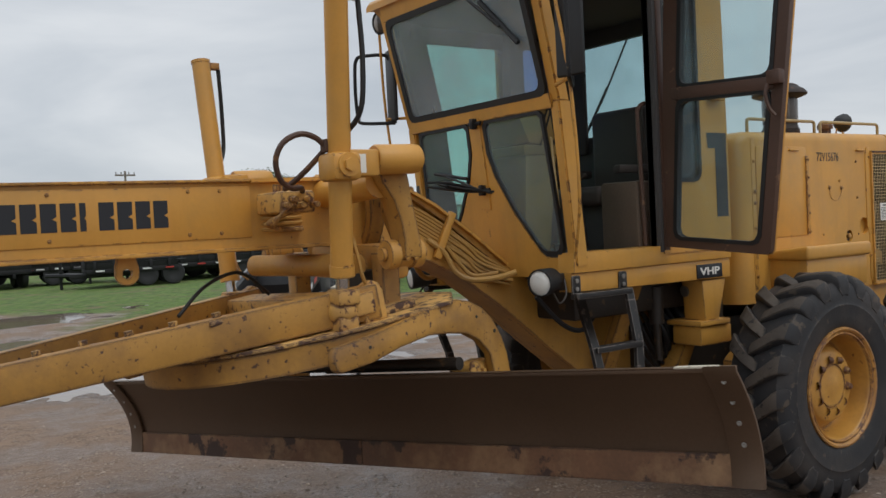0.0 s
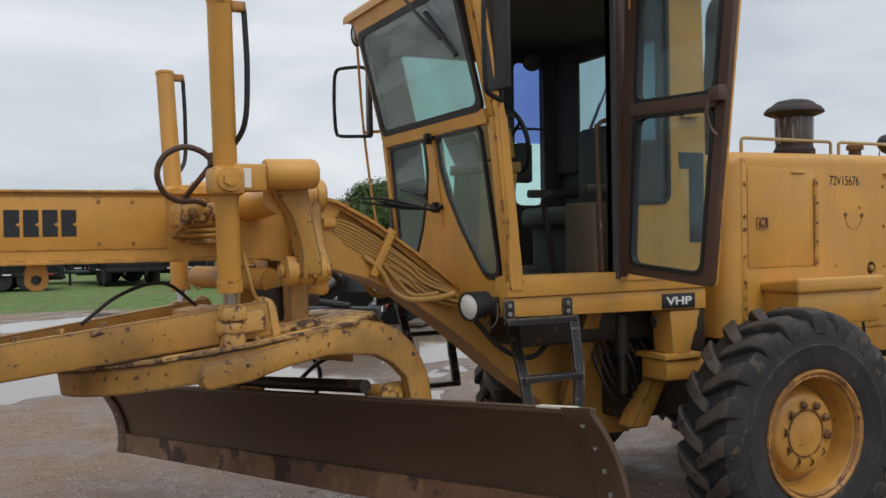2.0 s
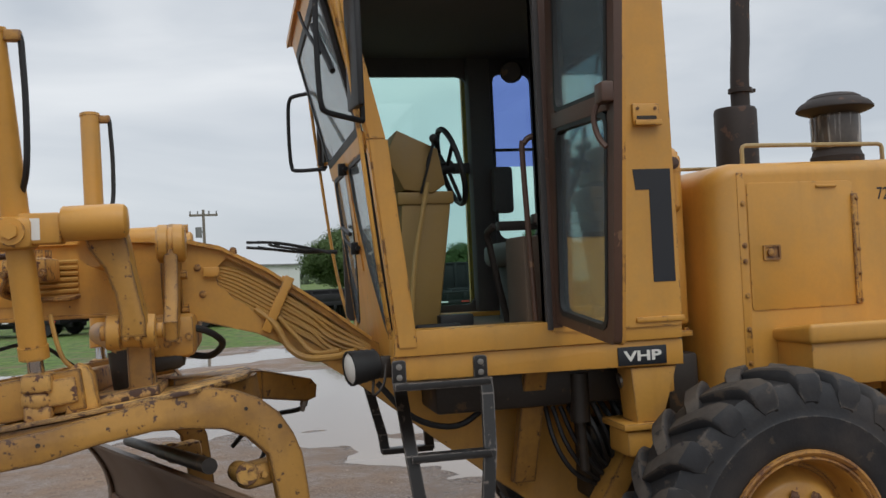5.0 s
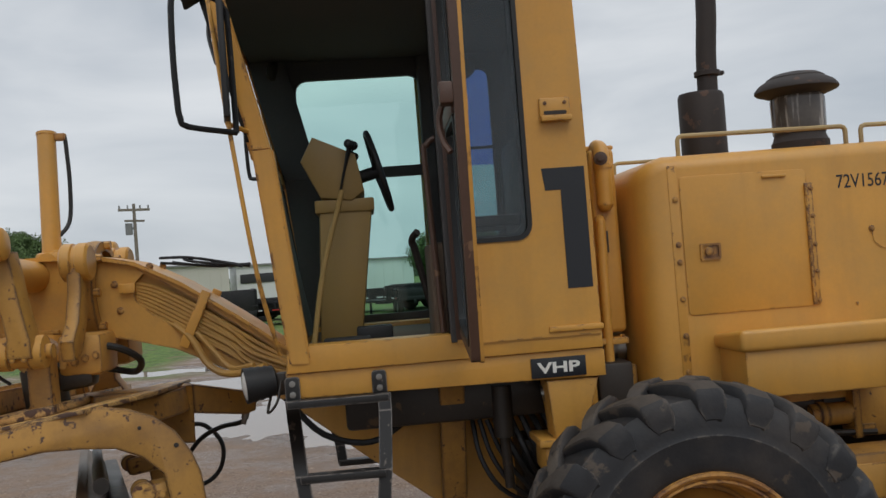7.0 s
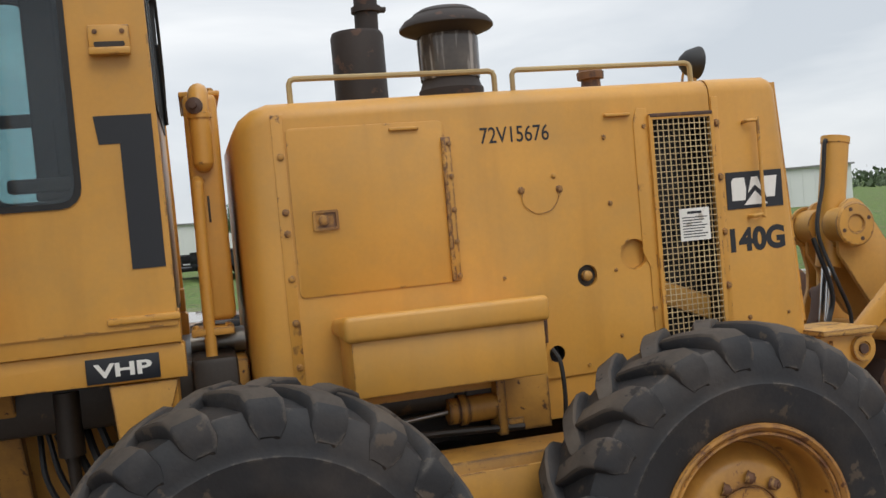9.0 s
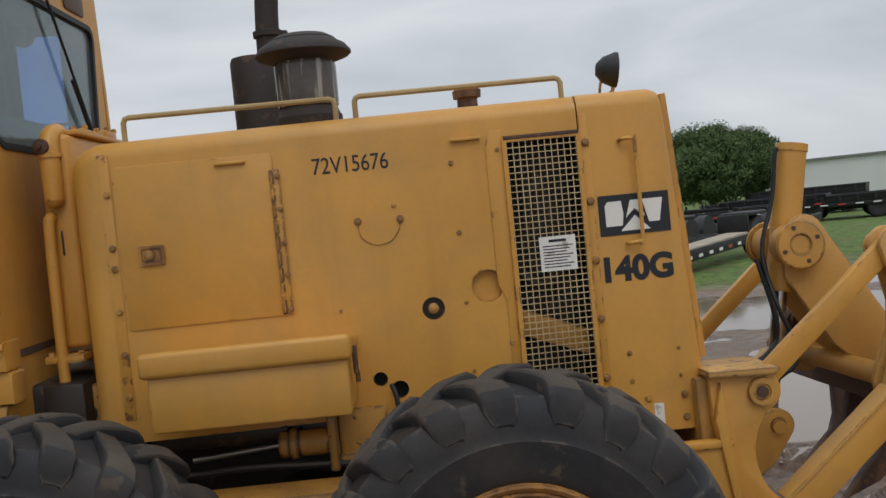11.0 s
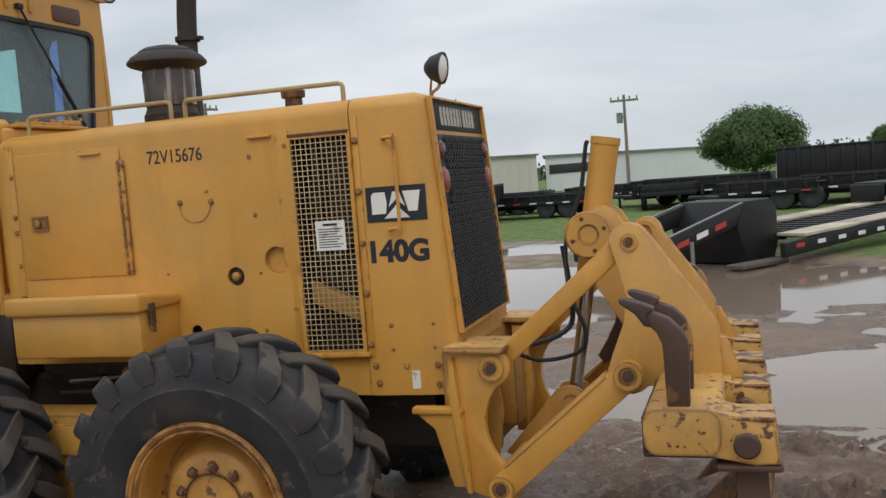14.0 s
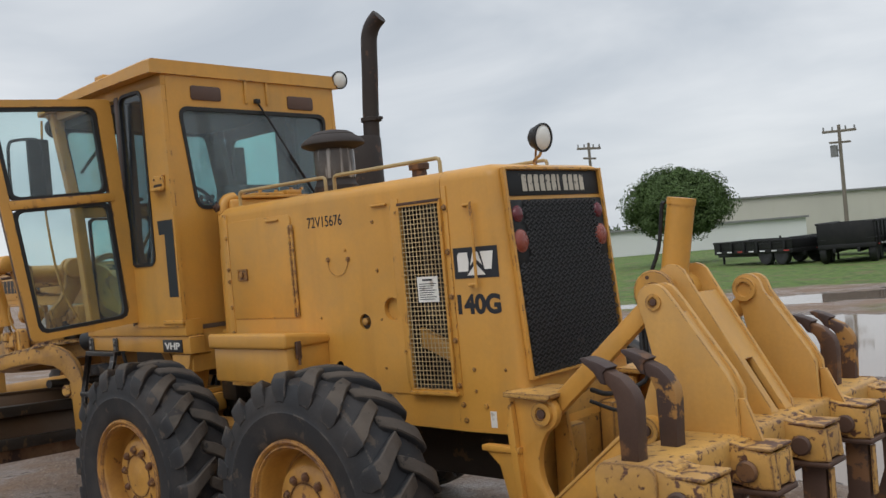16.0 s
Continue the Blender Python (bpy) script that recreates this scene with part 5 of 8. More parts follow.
box(bm, -1.10, -0.97, -0.24, 0.24, 1.84, 2.36, 0.045, pose(0, 0, 0), 3)
part("seat_back", bm, seat_cloth, seat)
bm = bmesh.new()
box(bm, -1.45, -1.10, -0.22, 0.22, 1.44, 1.745, 0.01)
part("seat_base", bm, interior, seat)
for s in (-1, 1):
    bm = bmesh.new()
    box(bm, -1.42, -1.06, s * 0.27, s * 0.33, 1.93, 1.98, 0.012)
    part("armrest", bm, seat_cloth, seat)
bm = bmesh.new()
box(bm, -1.555, -0.96, -0.58, -0.29, 1.44, 1.87, 0.02)
part("side_cabinet", bm, floor_mat, cab)
bm = bmesh.new()
box(bm, -0.945, -0.937, -0.66, 0.66, 1.45, 2.18, 0.002)
part("rear_lining", bm, interior, cab)
bm = bmesh.new()
frame_band(bm, rounded(-0.655, 0.70, 2.175, 2.945, 0.02, 3), rounded(-0.561, 0.617, 2.217, 2.831, 0.05, 3), "x", -0.952, -0.938)
part("rear_lining", bm, interior, cab)
bm = bmesh.new()
box(bm, -2.02, -1.82, -0.46, -0.40, 1.445, 1.50, 0.01)
box(bm, -1.88, -1.72, -0.30, -0.22, 1.445, 1.53, 0.01)
part("foot_pedal", bm, black_rubber, cab)

# mirrors on tube frames
def mirror(s, z0, z1):
    """A rounded tube loop that stands out from the stay, with the mirror head on its inner upright."""
    inset = 0.0 if s < 0 else 0.05
    a, b = Vector((-2.27, s * (0.85 - inset), 0)), Vector((-2.45, s * (1.02 - inset), 0))

    def at(u, z):
        p = a + (b - a) * u
        return (p.x, p.y, z)
    bm = bmesh.new()
    hose(bm, [at(0.0, z0), at(0.85, z0 + 0.01), at(0.97, z0 + 0.04), at(1.0, z0 + 0.09), at(1.02, (z0 + z1) / 2), at(1.0, z1 - 0.07), at(0.95, z1 - 0.02), at(0.82, z1), at(0.25, z1), at(0.08, z1 - 0.03), at(0.02, z1 - 0.09), at(0.0, z0 + 0.05), at(0.0, z0)], 0.0115, 8, 3)
    fr = part("mirror_frame", bm, black_paint, cab)
    bm = bmesh.new()
    c = at(0.15 if s < 0 else 0.05, (z0 + z1) / 2 + 0.02)
    box(bm, -0.013, 0.013, -0.085, 0.085, -0.23, 0.23, 0.010, pose(c[0], c[1], c[2], 0, 0, 8 if s < 0 else -16), 3)
    part("mirror_head", bm, black_rubber, fr)
    return fr


mirror(1, 2.34, 2.78)
mirror(-1, 2.335, 2.84)
for s in (-1, 1):
    bm = bmesh.new()
    hose(bm, [(-2.36, s * 0.80, 2.98), (-2.30, s * 0.86, 2.40), (-2.235, s * 0.83, 1.80), (-2.18, s * 0.72, 1.47)], 0.009, 8, 4)
    hose(bm, [(-2.30, s * 0.86, 2.37), (-2.24, s * 0.69, 2.36)], 0.010, 8, 1)
    part("mirror_stay", bm, paint, cab)
    work_lamp((-2.46, -0.66, 2.945) if s < 0 else (-2.36, 0.770, 2.965), (-1, -0.1, -0.15), 0.068, cab, smoky_plastic)
    work_lamp((-2.325, s * 0.610, 1.35), (-0.96, s * 0.28, -0.08), 0.070, cab, None, 0.11)
    bm = bmesh.new()
    box(bm, -2.22, -2.16, s * 0.57, s * 0.62, 1.30, 1.39, 0.008)
    hose(bm, [(-2.24, s * 0.60, 1.30), (-2.25, s * 0.66, 1.24), (-2.21, s * 0.67, 1.28), (-2.19, s * 0.64, 1.36)], 0.006, 6, 4)
    part("lamp_bracket", bm, grease, cab)
work_lamp((-0.885, 0.80, 3.125), (1, -0.15, -0.1), 0.065, cab)

# hinged steps below both sides
for s in (-1, 1):
    ladder = new("step_ladder")
    ladder.parent = grader
    tagged(ladder, "black folding step with scuffed paint")
    for x in (-2.145, -1.80):
        bm = bmesh.new()
        plate(bm, rounded(x - 0.030, x + 0.030, 1.275, 1.375, 0.014, 3), "y", s * 0.673, s * 0.684, 0.002)
        hp = part("hinge_plate", bm, scuffed_black, ladder)
        for z in (1.305, 1.348):
            bm = bmesh.new()
            lathe(bm, [(0.013, 0.0), (0.013, 0.006), (0.0, 0.008)], 8, aim((x, s * 0.684, z), (0, s, 0)))
            part("bolt_head", bm, steel, hp)
    for xs in ((-2.15, -2.145, -2.125, -2.10, -2.075, -2.03), (-1.785, -1.785, -1.80, -1.825, -1.85, -1.90)) if s < 0 else ((-2.14, -2.11, -2.085, -2.055, -2.03, -2.02), (-1.785, -1.78, -1.775, -1.775, -1.772, -1.77)):
        bm = bmesh.new()
        levels = ((0.70, 1.285), (0.715, 1.22), (0.775, 1.0), (0.80, 0.80), (0.805, 0.70), (0.805, 0.645)) if s < 0 else ((0.72, 1.285), (0.735, 1.20), (0.72, 1.08), (0.70, 0.95), (0.67, 0.84), (0.65, 0.745))
        for (xa, (ya, za)), (xb, (yb, zb)) in zip(zip(xs, levels), list(zip(xs, levels))[1:]):
            lo_ = [bm.verts.new((xa + dx, s * (ya + dy), za)) for dx, dy in ((-0.026, -0.012), (0.026, -0.012), (0.026, 0.012), (-0.026, 0.012))]
            hi_ = [bm.verts.new((xb + dx, s * (yb + dy), zb)) for dx, dy in ((-0.026, -0.012), (0.026, -0.012), (0.026, 0.012), (-0.026, 0.012))]
            for q in range(4):
                bm.faces.new((lo_[q], lo_[(q + 1) % 4], hi_[(q + 1) % 4], hi_[q]))
            bm.faces.new(lo_), bm.faces.new(hi_)
        bmesh.ops.remove_doubles(bm, verts=bm.verts, dist=0.0005)
        part("stile", bm, scuffed_black, ladder)
    for z, y, x0, x1 in ((1.268, 0.69, -2.17, -1.765), (0.99, 0.777, -2.13, -1.80), (0.645, 0.805, -2.05, -1.88)) if s < 0 else ((1.268, 0.71, -2.16, -1.765), (1.08, 0.72, -2.10, -1.765), (0.752, 0.65, -2.04, -1.755)):
        bm = bmesh.new()
        box(bm, x0, x1, s * (y - 0.03), s * (y + 0.03), z - 0.016, z + 0.016, 0.004)
        part("rung", bm, scuffed_black, ladder)


# ---- front frame ----
frame_thing = new("front_frame")
frame_thing.parent = grader
tagged(frame_thing, "yellow box-section front frame arching under the cab")
BY, CORE = 0.135, 0.095
top_line = [(-6.15, 1.30), (-6.05, 1.60), (-5.85, 1.82), (-5.55, 1.925), (-5.0, 1.927), (-3.7, 1.925), (-3.25, 1.93), (-3.0, 1.915), (-2.85, 1.88), (-2.65, 1.775), (-2.40, 1.60), (-2.18, 1.43), (-1.95, 1.30), (-1.6, 1.20), (-1.0, 1.18)]
low_line = [(-1.0, 0.50), (-1.25, 0.505), (-1.42, 0.585), (-1.6, 0.715), (-1.9, 0.945), (-2.2, 1.19), (-2.45, 1.365), (-2.70, 1.49), (-2.95, 1.56), (-3.25, 1.60), (-3.7, 1.612), (-5.0, 1.62), (-5.5, 1.60), (-5.65, 1.35), (-5.75, 1.2)]
bm = bmesh.new()
plate(bm, top_line + low_line, "y", -CORE, CORE)
part("main_beam", bm, paint_worn, frame_thing)
# flank sheets with a long opening for the hydraulic lines
pocket = [(-2.82, 1.838), (-2.74, 1.795), (-2.60, 1.705), (-2.40, 1.56), (-2.24, 1.44), (-2.20, 1.37), (-2.30, 1.36), (-2.45, 1.43), (-2.62, 1.535), (-2.78, 1.645), (-2.86, 1.72), (-2.872, 1.79)]
cut_at = top_line.index((-2.85, 1.88)) + 1
skin = top_line[:cut_at] + [(-2.822, 1.839)] + pocket[:0:-1] + [(-2.819, 1.8385), (-2.848, 1.8792)] + top_line[cut_at:] + low_line
for s in (-1, 1):
    bm = bmesh.new()
    plate(bm, skin, "y", s * (CORE + 0.0005), s * BY)
    bmesh.ops.triangulate(bm, faces=[f for f in bm.faces if len(f.verts) > 4])
    part("flank_sheet", bm, paint_worn, frame_thing, smooth=False)
bm = bmesh.new()
arch_top = top_line[5:12]
rings = []
for x, z in arch_top:
    rings.append([bm.verts.new((x, y, z + dz)) for y, dz in ((-BY - 0.03, -0.004), (BY + 0.03, -0.004), (BY + 0.03, 0.014), (-BY - 0.03, 0.014))])
loft(bm, rings)
part("arch_flange", bm, paint, frame_thing)
for s in (-1, 1):
    bm = bmesh.new()
    box(bm, -4.98, -3.70, s * BY, s * (BY + 0.006), 1.665, 1.905, 0.002)
    cover = part("cover_plate", bm, paint, frame_thing)
    for x in (-4.6, -4.0, -3.85):
        for z in (1.69, 1.885):
            bolt(cover, pose(x, s * (BY + 0.006), z, 90 if s < 0 else -90, 0, 0), 0.7)
    bm = bmesh.new()
    for k in range(11):
        x, y0, y1 = -4.945 + k * 0.0785, s * (BY + 0.0062), s * (BY + 0.0078)
        w = 0.026 if k == 6 else 0.064
        plate(bm, [(x, 1.727), (x + w, 1.727), (x + w, 1.772), (x + w * 0.72, 1.782), (x + w, 1.792), (x + w, 1.848), (x, 1.848)], "y", y0, y1)
    part("lettering_bar", bm, decal_black, cover, "black lettering bars")
    # flanges top and bottom
bm = bmesh.new()
box(bm, -5.0, -3.1, -BY - 0.022, BY + 0.022, 1.925, 1.938, 0.003)
part("top_flange", bm, paint_worn, frame_thing)
bm = bmesh.new()
box(bm, -5.0, -3.2, -BY - 0.02, BY + 0.02, 1.600, 1.618, 0.003)
part("bottom_flange", bm, paint_worn, frame_thing)
bm = bmesh.new()
frame_band(bm, [(-4.225, 1.605), (-4.215, 1.560)] + arc(-4.265, 1.530, 0.052, 10, -190, 10) + [(-4.315, 1.560), (-4.305, 1.605), (-4.265, 1.605)],
           [(-4.253, 1.548), (-4.244, 1.540)] + arc(-4.265, 1.530, 0.022, 10, -190, 10) + [(-4.286, 1.540), (-4.277, 1.548), (-4.265, 1.551)], "y", -0.06, -0.03)
part("tie_lug", bm, paint_worn, frame_thing)
# hydraulic lines in the flank of the arch, with their clamps
line_mat = material("dirty_yellow_tube", (0.44, 0.24, 0.055), 0.5, spread=0.25, bump=0.05, dust=(0.25, 0.16, 0.08), dust_amount=0.7)
for s in (-1, 1):
    for k in range(8):
        bm = bmesh.new()
        d = k * 0.019
        hose(bm, [(-2.875, s * 0.108, 1.80 - d * 0.7), (-2.77, s * 0.122, 1.772 - d), (-2.62, s * 0.134, 1.688 - d * 1.08), (-2.46, s * (0.138 + 0.004 * (k % 2)), 1.578 - d * 1.0 + 0.006 * (k % 2)),
                  (-2.33 - 0.02 * (k % 3), s * (0.145 + 0.006 * (k % 3)), 1.485 - d * 0.85), (-2.19, s * (0.17 + 0.02 * (k % 3)), 1.40 - d * 0.6)], 0.0098, 7, 4)
        part("hydraulic_line", bm, line_mat, frame_thing)
    bm = bmesh.new()
    hose(bm, [(-2.70, s * 0.13, 1.60), (-2.62, s * 0.165, 1.53), (-2.56, s * 0.18, 1.42), (-2.48, s * 0.22, 1.37), (-2.36, s * 0.30, 1.375), (-2.28, s * 0.36, 1.40)], 0.016, 8, 5)
    part("return_hose", bm, line_mat, frame_thing)
    bm = bmesh.new()
    hose(bm, [(-2.60, s * 0.16, 1.56), (-2.52, s * 0.17, 1.46), (-2.45, s * 0.20, 1.39), (-2.34, s * 0.28, 1.40)], 0.012, 8, 5)
    part("return_hose", bm, line_mat, frame_thing)
    bm = bmesh.new()
    box(bm, -0.022, 0.022, -0.012, 0.012, -0.135, 0.135, 0.004, pose(-2.60, s * (BY + 0.022), 1.618, 0, 26, 0))
    part("line_clamp", bm, paint, frame_thing)
    bm = bmesh.new()
    box(bm, -2.925, -2.855, s * (BY + 0.0), s * (BY + 0.025), 1.755, 1.80, 0.004)
    part("line_clamp", bm, paint, frame_thing)
    bm = bmesh.new()
    for k in range(7):
        hose(bm, [(-3.70, s * 0.10, 1.70 + k * 0.026), (-3.60, s * 0.145, 1.695 + k * 0.026), (-3.45, s * 0.16, 1.70 + k * 0.025)], 0.010, 6, 3)
    part("hydraulic_line", bm, line_mat, frame_thing)
    for x, z in ((-2.95, 1.80), (-2.79, 1.87), (-2.93, 1.68)):
        bolt(frame_thing, pose(x, s * BY, z, 90 if s < 0 else -90, 0, 0), 1.3)
# stays and plates beneath the cab; supports and braces have grime and shade in their colour
for s in (-1, 1):
    bm = bmesh.new()
    plate(bm, [(s * 0.50, 1.28), (s * 0.44, 1.28), (s * 0.17, 0.72), (s * 0.23, 0.72)], "x", -1.55, -1.44, 0.006)
    part("cab_support", bm, paint_grime_shade, frame_thing)
    bm = bmesh.new()
    plate(bm, [(-1.12, 1.27), (-0.90, 1.27), (-0.98, 1.02), (-1.10, 1.02)], "y", s * 0.50, s * 0.66, 0.01)
    box(bm, -1.17, -0.90, s * 0.42, s * 0.68, 1.00, 1.03, 0.006)
    box(bm, -1.15, -0.86, s * 0.44, s * 0.66, 0.88, 1.00, 0.02)
    part("cab_mount", bm, paint_worn, frame_thing)
    bm = bmesh.new()
    plate(bm, [(-1.08, 0.88), (-0.97, 0.88), (-1.14, 0.60), (-1.25, 0.60)], "y", s * 0.34, s * 0.48, 0.01)
    part("brace", bm, paint_grime_shade, frame_thing)
bm = bmesh.new()
box(bm, -1.95, -0.85, -0.45, 0.45, 1.10, 1.30, 0.02)
part("underfloor_tank", bm, grease, frame_thing)
for k in range(7):
    bm = bmesh.new()
    hose(bm, [(-1.30 + 0.05 * k, -0.30 - 0.03 * (k % 3), 1.12), (-1.24 + 0.05 * k, -0.40 - 0.02 * (k % 2), 0.95), (-1.15 + 0.03 * k, -0.36, 0.80), (-1.02 + 0.02 * k, -0.28, 0.66)], 0.014, 6, 4)
    part("hose", bm, black_rubber, frame_thing)
for k in range(4):
    bm = bmesh.new()
    hose(bm, [(-1.40 + 0.03 * k, -0.30 - 0.02 * k, 1.08), (-1.38 + 0.05 * k, -0.36, 0.92), (-1.30 + 0.06 * k, -0.37, 0.78), (-1.16 + 0.05 * k, -0.34, 0.70), (-1.05 + 0.03 * k, -0.30, 0.74)], 0.011, 6, 4)
    part("hose", bm, black_rubber, frame_thing)
bm = bmesh.new()
rod(bm, (-1.28, -0.44, 1.24), (-1.28, -0.44, 1.02), 0.045, 16)
rod(bm, (-1.28, -0.44, 1.02), (-1.27, -0.44, 0.80), 0.022, 12)
part("steering_valve", bm, grease, frame_thing)
bm = bmesh.new()
hose(bm, [(-2.20, -0.42, 1.26), (-2.05, -0.45, 1.10), (-1.85, -0.40, 1.04), (-1.68, -0.34, 1.12), (-1.60, -0.30, 1.18)], 0.014, 7, 5)
part("hose", bm, black_rubber, frame_thing)
bm = bmesh.new()
rod(bm, (-1.12, -0.52, 1.20), (-0.92, -0.55, 1.235), 0.035, 14)
part("cylinder_body", bm, steel, frame_thing)
bm = bmesh.new()
box(bm, -1.2, 1.45, -0.34, 0.34, 0.62, 0.98, 0.02)
part("rear_chassis", bm, grease, grader)
bm = bmesh.new()
rod(bm, (-0.45, -0.52, 1.06), (0.05, -0.52, 1.06), 0.05, 16)
rod(bm, (0.05, -0.52, 1.06), (0.42, -0.52, 1.085), 0.018, 10)
box(bm, 0.10, 0.34, -0.55, -0.40, 0.95, 1.12, 0.01)
part("brake_pump", bm, grease, grader)
# upright tank across the gap between cab and hood, with its filler, sight tube and valve
bm = bmesh.new()
box(bm, -0.806, -0.688, -0.395, 0.215, 1.42, 2.235, 0.022, seg=3)
tank = part("gap_tank", bm, paint, grader, "tall narrow yellow tank between cab and hood")
bm = bmesh.new()
box(bm, -0.818, -0.672, -0.330, 0.225, 2.236, 2.256, 0.006)
box(bm, -0.800, -0.690, 0.060, 0.190, 2.256, 2.290, 0.008)
box(bm, -0.796, -0.694, -0.200, 0.040, 2.256, 2.274, 0.008)
lid_ = part("tank_lid", bm, paint, tank)
for y in (-0.28, -0.15, -0.02, 0.11, 0.20):
    bm = bmesh.new()
    lathe(bm, [(0.013, 0.0), (0.013, 0.012), (0.008, 0.016), (0.0, 0.016)], 6, pose(-0.705, y, 2.256 if y < -0.2 else 2.274 if y < 0.05 else 2.290))
    part("bolt_head", bm, paint_worn, lid_)
bm = bmesh.new()
hose(bm, [(-0.752, -0.418, 1.985), (-0.752, -0.420, 2.06), (-0.752, -0.420, 2.15), (-0.752, -0.412, 2.20), (-0.750, -0.385, 2.235), (-0.748, -0.33, 2.248)], 0.036, 16, 4)
lathe(bm, [(0.0, -0.006), (0.020, 0.0), (0.032, 0.016), (0.036, 0.03)], 16, pose(-0.752, -0.418, 1.960))
lathe(bm, [(0.042, 0.0), (0.042, 0.018), (0.036, 0.020)], 18, pose(-0.752, -0.420, 2.145))
part("filler_elbow", bm, paint, tank)
bm = bmesh.new()
lathe(bm, [(0.030, 0.0), (0.030, 0.014), (0.014, 0.018), (0.014, 0.030), (0.0, 0.031)], 16, aim((-0.765, -0.448, 2.185), (-0.25, -1, 0.1)))
part("filler_cap", bm, rust, tank)
bm = bmesh.new()
box(bm, -0.752, -0.744, -0.398, -0.394, 1.775, 1.870, 0.001)
part("slot", bm, grease, tank)
bm = bmesh.new()
hose(bm, [(-0.788, -0.425, 1.12), (-0.787, -0.425, 1.60), (-0.782, -0.425, 1.88), (-0.780, -0.420, 1.915), (-0.778, -0.40, 1.925)], 0.021, 12, 4)
part("sight_tube", bm, paint, tank)
bm = bmesh.new()
box(bm, -0.850, -0.700, -0.44, -0.30, 1.372, 1.400, 0.004)
for x in (-0.835, -0.72):
    rod(bm, (x, -0.41, 1.395), (x, -0.41, 1.412), 0.012, 6)
part("tank_foot", bm, paint_worn, tank)
bm = bmesh.new()
rod(bm, (-0.86, -0.20, 1.325), (-0.66, -0.20, 1.325), 0.042, 16)
rod(bm, (-0.70, -0.20, 1.325), (-0.66, -0.20, 1.325), 0.050, 16)
part("gap_valve", bm, steel, tank, "shiny round valve body")
bm = bmesh.new()
box(bm, -0.84, -0.66, -0.40, -0.10, 1.06, 1.275, 0.012)
block_ = part("valve_block", bm, paint_grime_shade, tank)
bm = bmesh.new()
lathe(bm, [(0.036, 0.0), (0.036, 0.006), (0.028, 0.007), (0.0, 0.003)], 18, aim((-0.725, -0.400, 1.165), (0, -1, 0)))
part("port", bm, grease, block_)
bm = bmesh.new()
box(bm, -0.86, -0.70, -0.48, 0.48, 0.95, 1.30, 0.02)
part("firewall", bm, grease, grader)

# front axle
bm = bmesh.new()
rod(bm, (-5.85, -0.86, 0.66), (-5.85, 0.86, 0.66), 0.10, 18)
box(bm, -6.02, -5.68, -0.13, 0.13, 0.62, 1.60, 0.02)
part("front_axle", bm, paint_worn, grader)

# ---- lift cylinders and their saddle ----
for s in (-1, 1):
    lift = new("lift_cylinder")
    lift.parent = grader
    tagged(lift, "yellow upright hydraulic lift cylinder")
    foot, mid, top = (Vector((-3.522, -0.665, 1.32)), Vector((-3.562, -0.775, 1.95)), Vector((-3.598, -0.885, 2.675))) if s < 0 else (Vector((-3.485, 0.665, 1.26)), Vector((-3.505, 0.760, 1.95)), Vector((-3.525, 0.856, 2.67)))
    d = (top - foot).normalized()
    bm = bmesh.new()
    rod(bm, foot + d * 0.17, top, 0.050, 24)
    rod(bm, foot + d * 0.16, foot + d * 0.21, 0.055, 24)
    rod(bm, top - d * 0.012, top + d * 0.004, 0.053, 24)
    part("barrel", bm, paint, lift)
    bm = bmesh.new()
    rod(bm, foot, foot + d * 0.20, 0.03, 14)
    part("rod", bm, rod_chrome, lift)
    bm = bmesh.new()
    ball(bm, foot, 0.068, 16)
    box(bm, foot.x - 0.05, foot.x + 0.05, foot.y - 0.06, foot.y + 0.06, foot.z - 0.09, foot.z - 0.02, 0.012)
    box(bm, foot.x - 0.055, foot.x + 0.055, foot.y - 0.07, foot.y + 0.05, foot.z + 0.03, foot.z + 0.10, 0.012)
    part("ball_socket", bm, paint_chipped, lift, "chipped yellow ball socket")
    bm = bmesh.new()
    hose(bm, [top + Vector((0.05, s * 0.01, -0.03)), top + Vector((0.095, 0, -0.02)), top + Vector((0.105, 0, -0.12)), top + Vector((0.11, 0, -0.30)), top + Vector((0.10, -s * 0.02, -0.50)), mid + Vector((0.02, 0, 0.12))], 0.012, 7, 5)
    part("feed_hose", bm, black_rubber, lift)
    bm = bmesh.new()
    box(bm, 0.045, 0.105, -0.022, 0.022, -0.045, -0.005, 0.006, Matrix.Translation(top))
    part("fitting", bm, rim_paint, lift)
    # trunnion yoke round the barrel
    bm = bmesh.new()
    rod(bm, mid + Vector((0, -0.092, 0)), mid + Vector((0, 0.092, 0)), 0.050, 20)
    rod(bm, mid + Vector((0, s * 0.09, 0)), mid + Vector((0, s * 0.108, 0)), 0.030, 6)
    box(bm, mid.x - 0.07, mid.x + 0.07, mid.y - 0.078, mid.y + 0.078, mid.z - 0.065, mid.z + 0.055, 0.025)
    box(bm, mid.x + 0.02, mid.x + 0.165, mid.y - 0.060, mid.y + 0.060, mid.z - 0.048, mid.z + 0.066, 0.010)
    part("trunnion_yoke", bm, paint, lift)
    bm = bmesh.new()
    box(bm, mid.x + 0.055, mid.x + 0.095, mid.y + s * 0.0605, mid.y + s * 0.062, mid.z - 0.034, mid.z + 0.046)
    part("label", bm, decal_white, lift)
saddle = new("saddle")
saddle.parent = grader
tagged(saddle, "yellow cast lift saddle clamped round the frame")
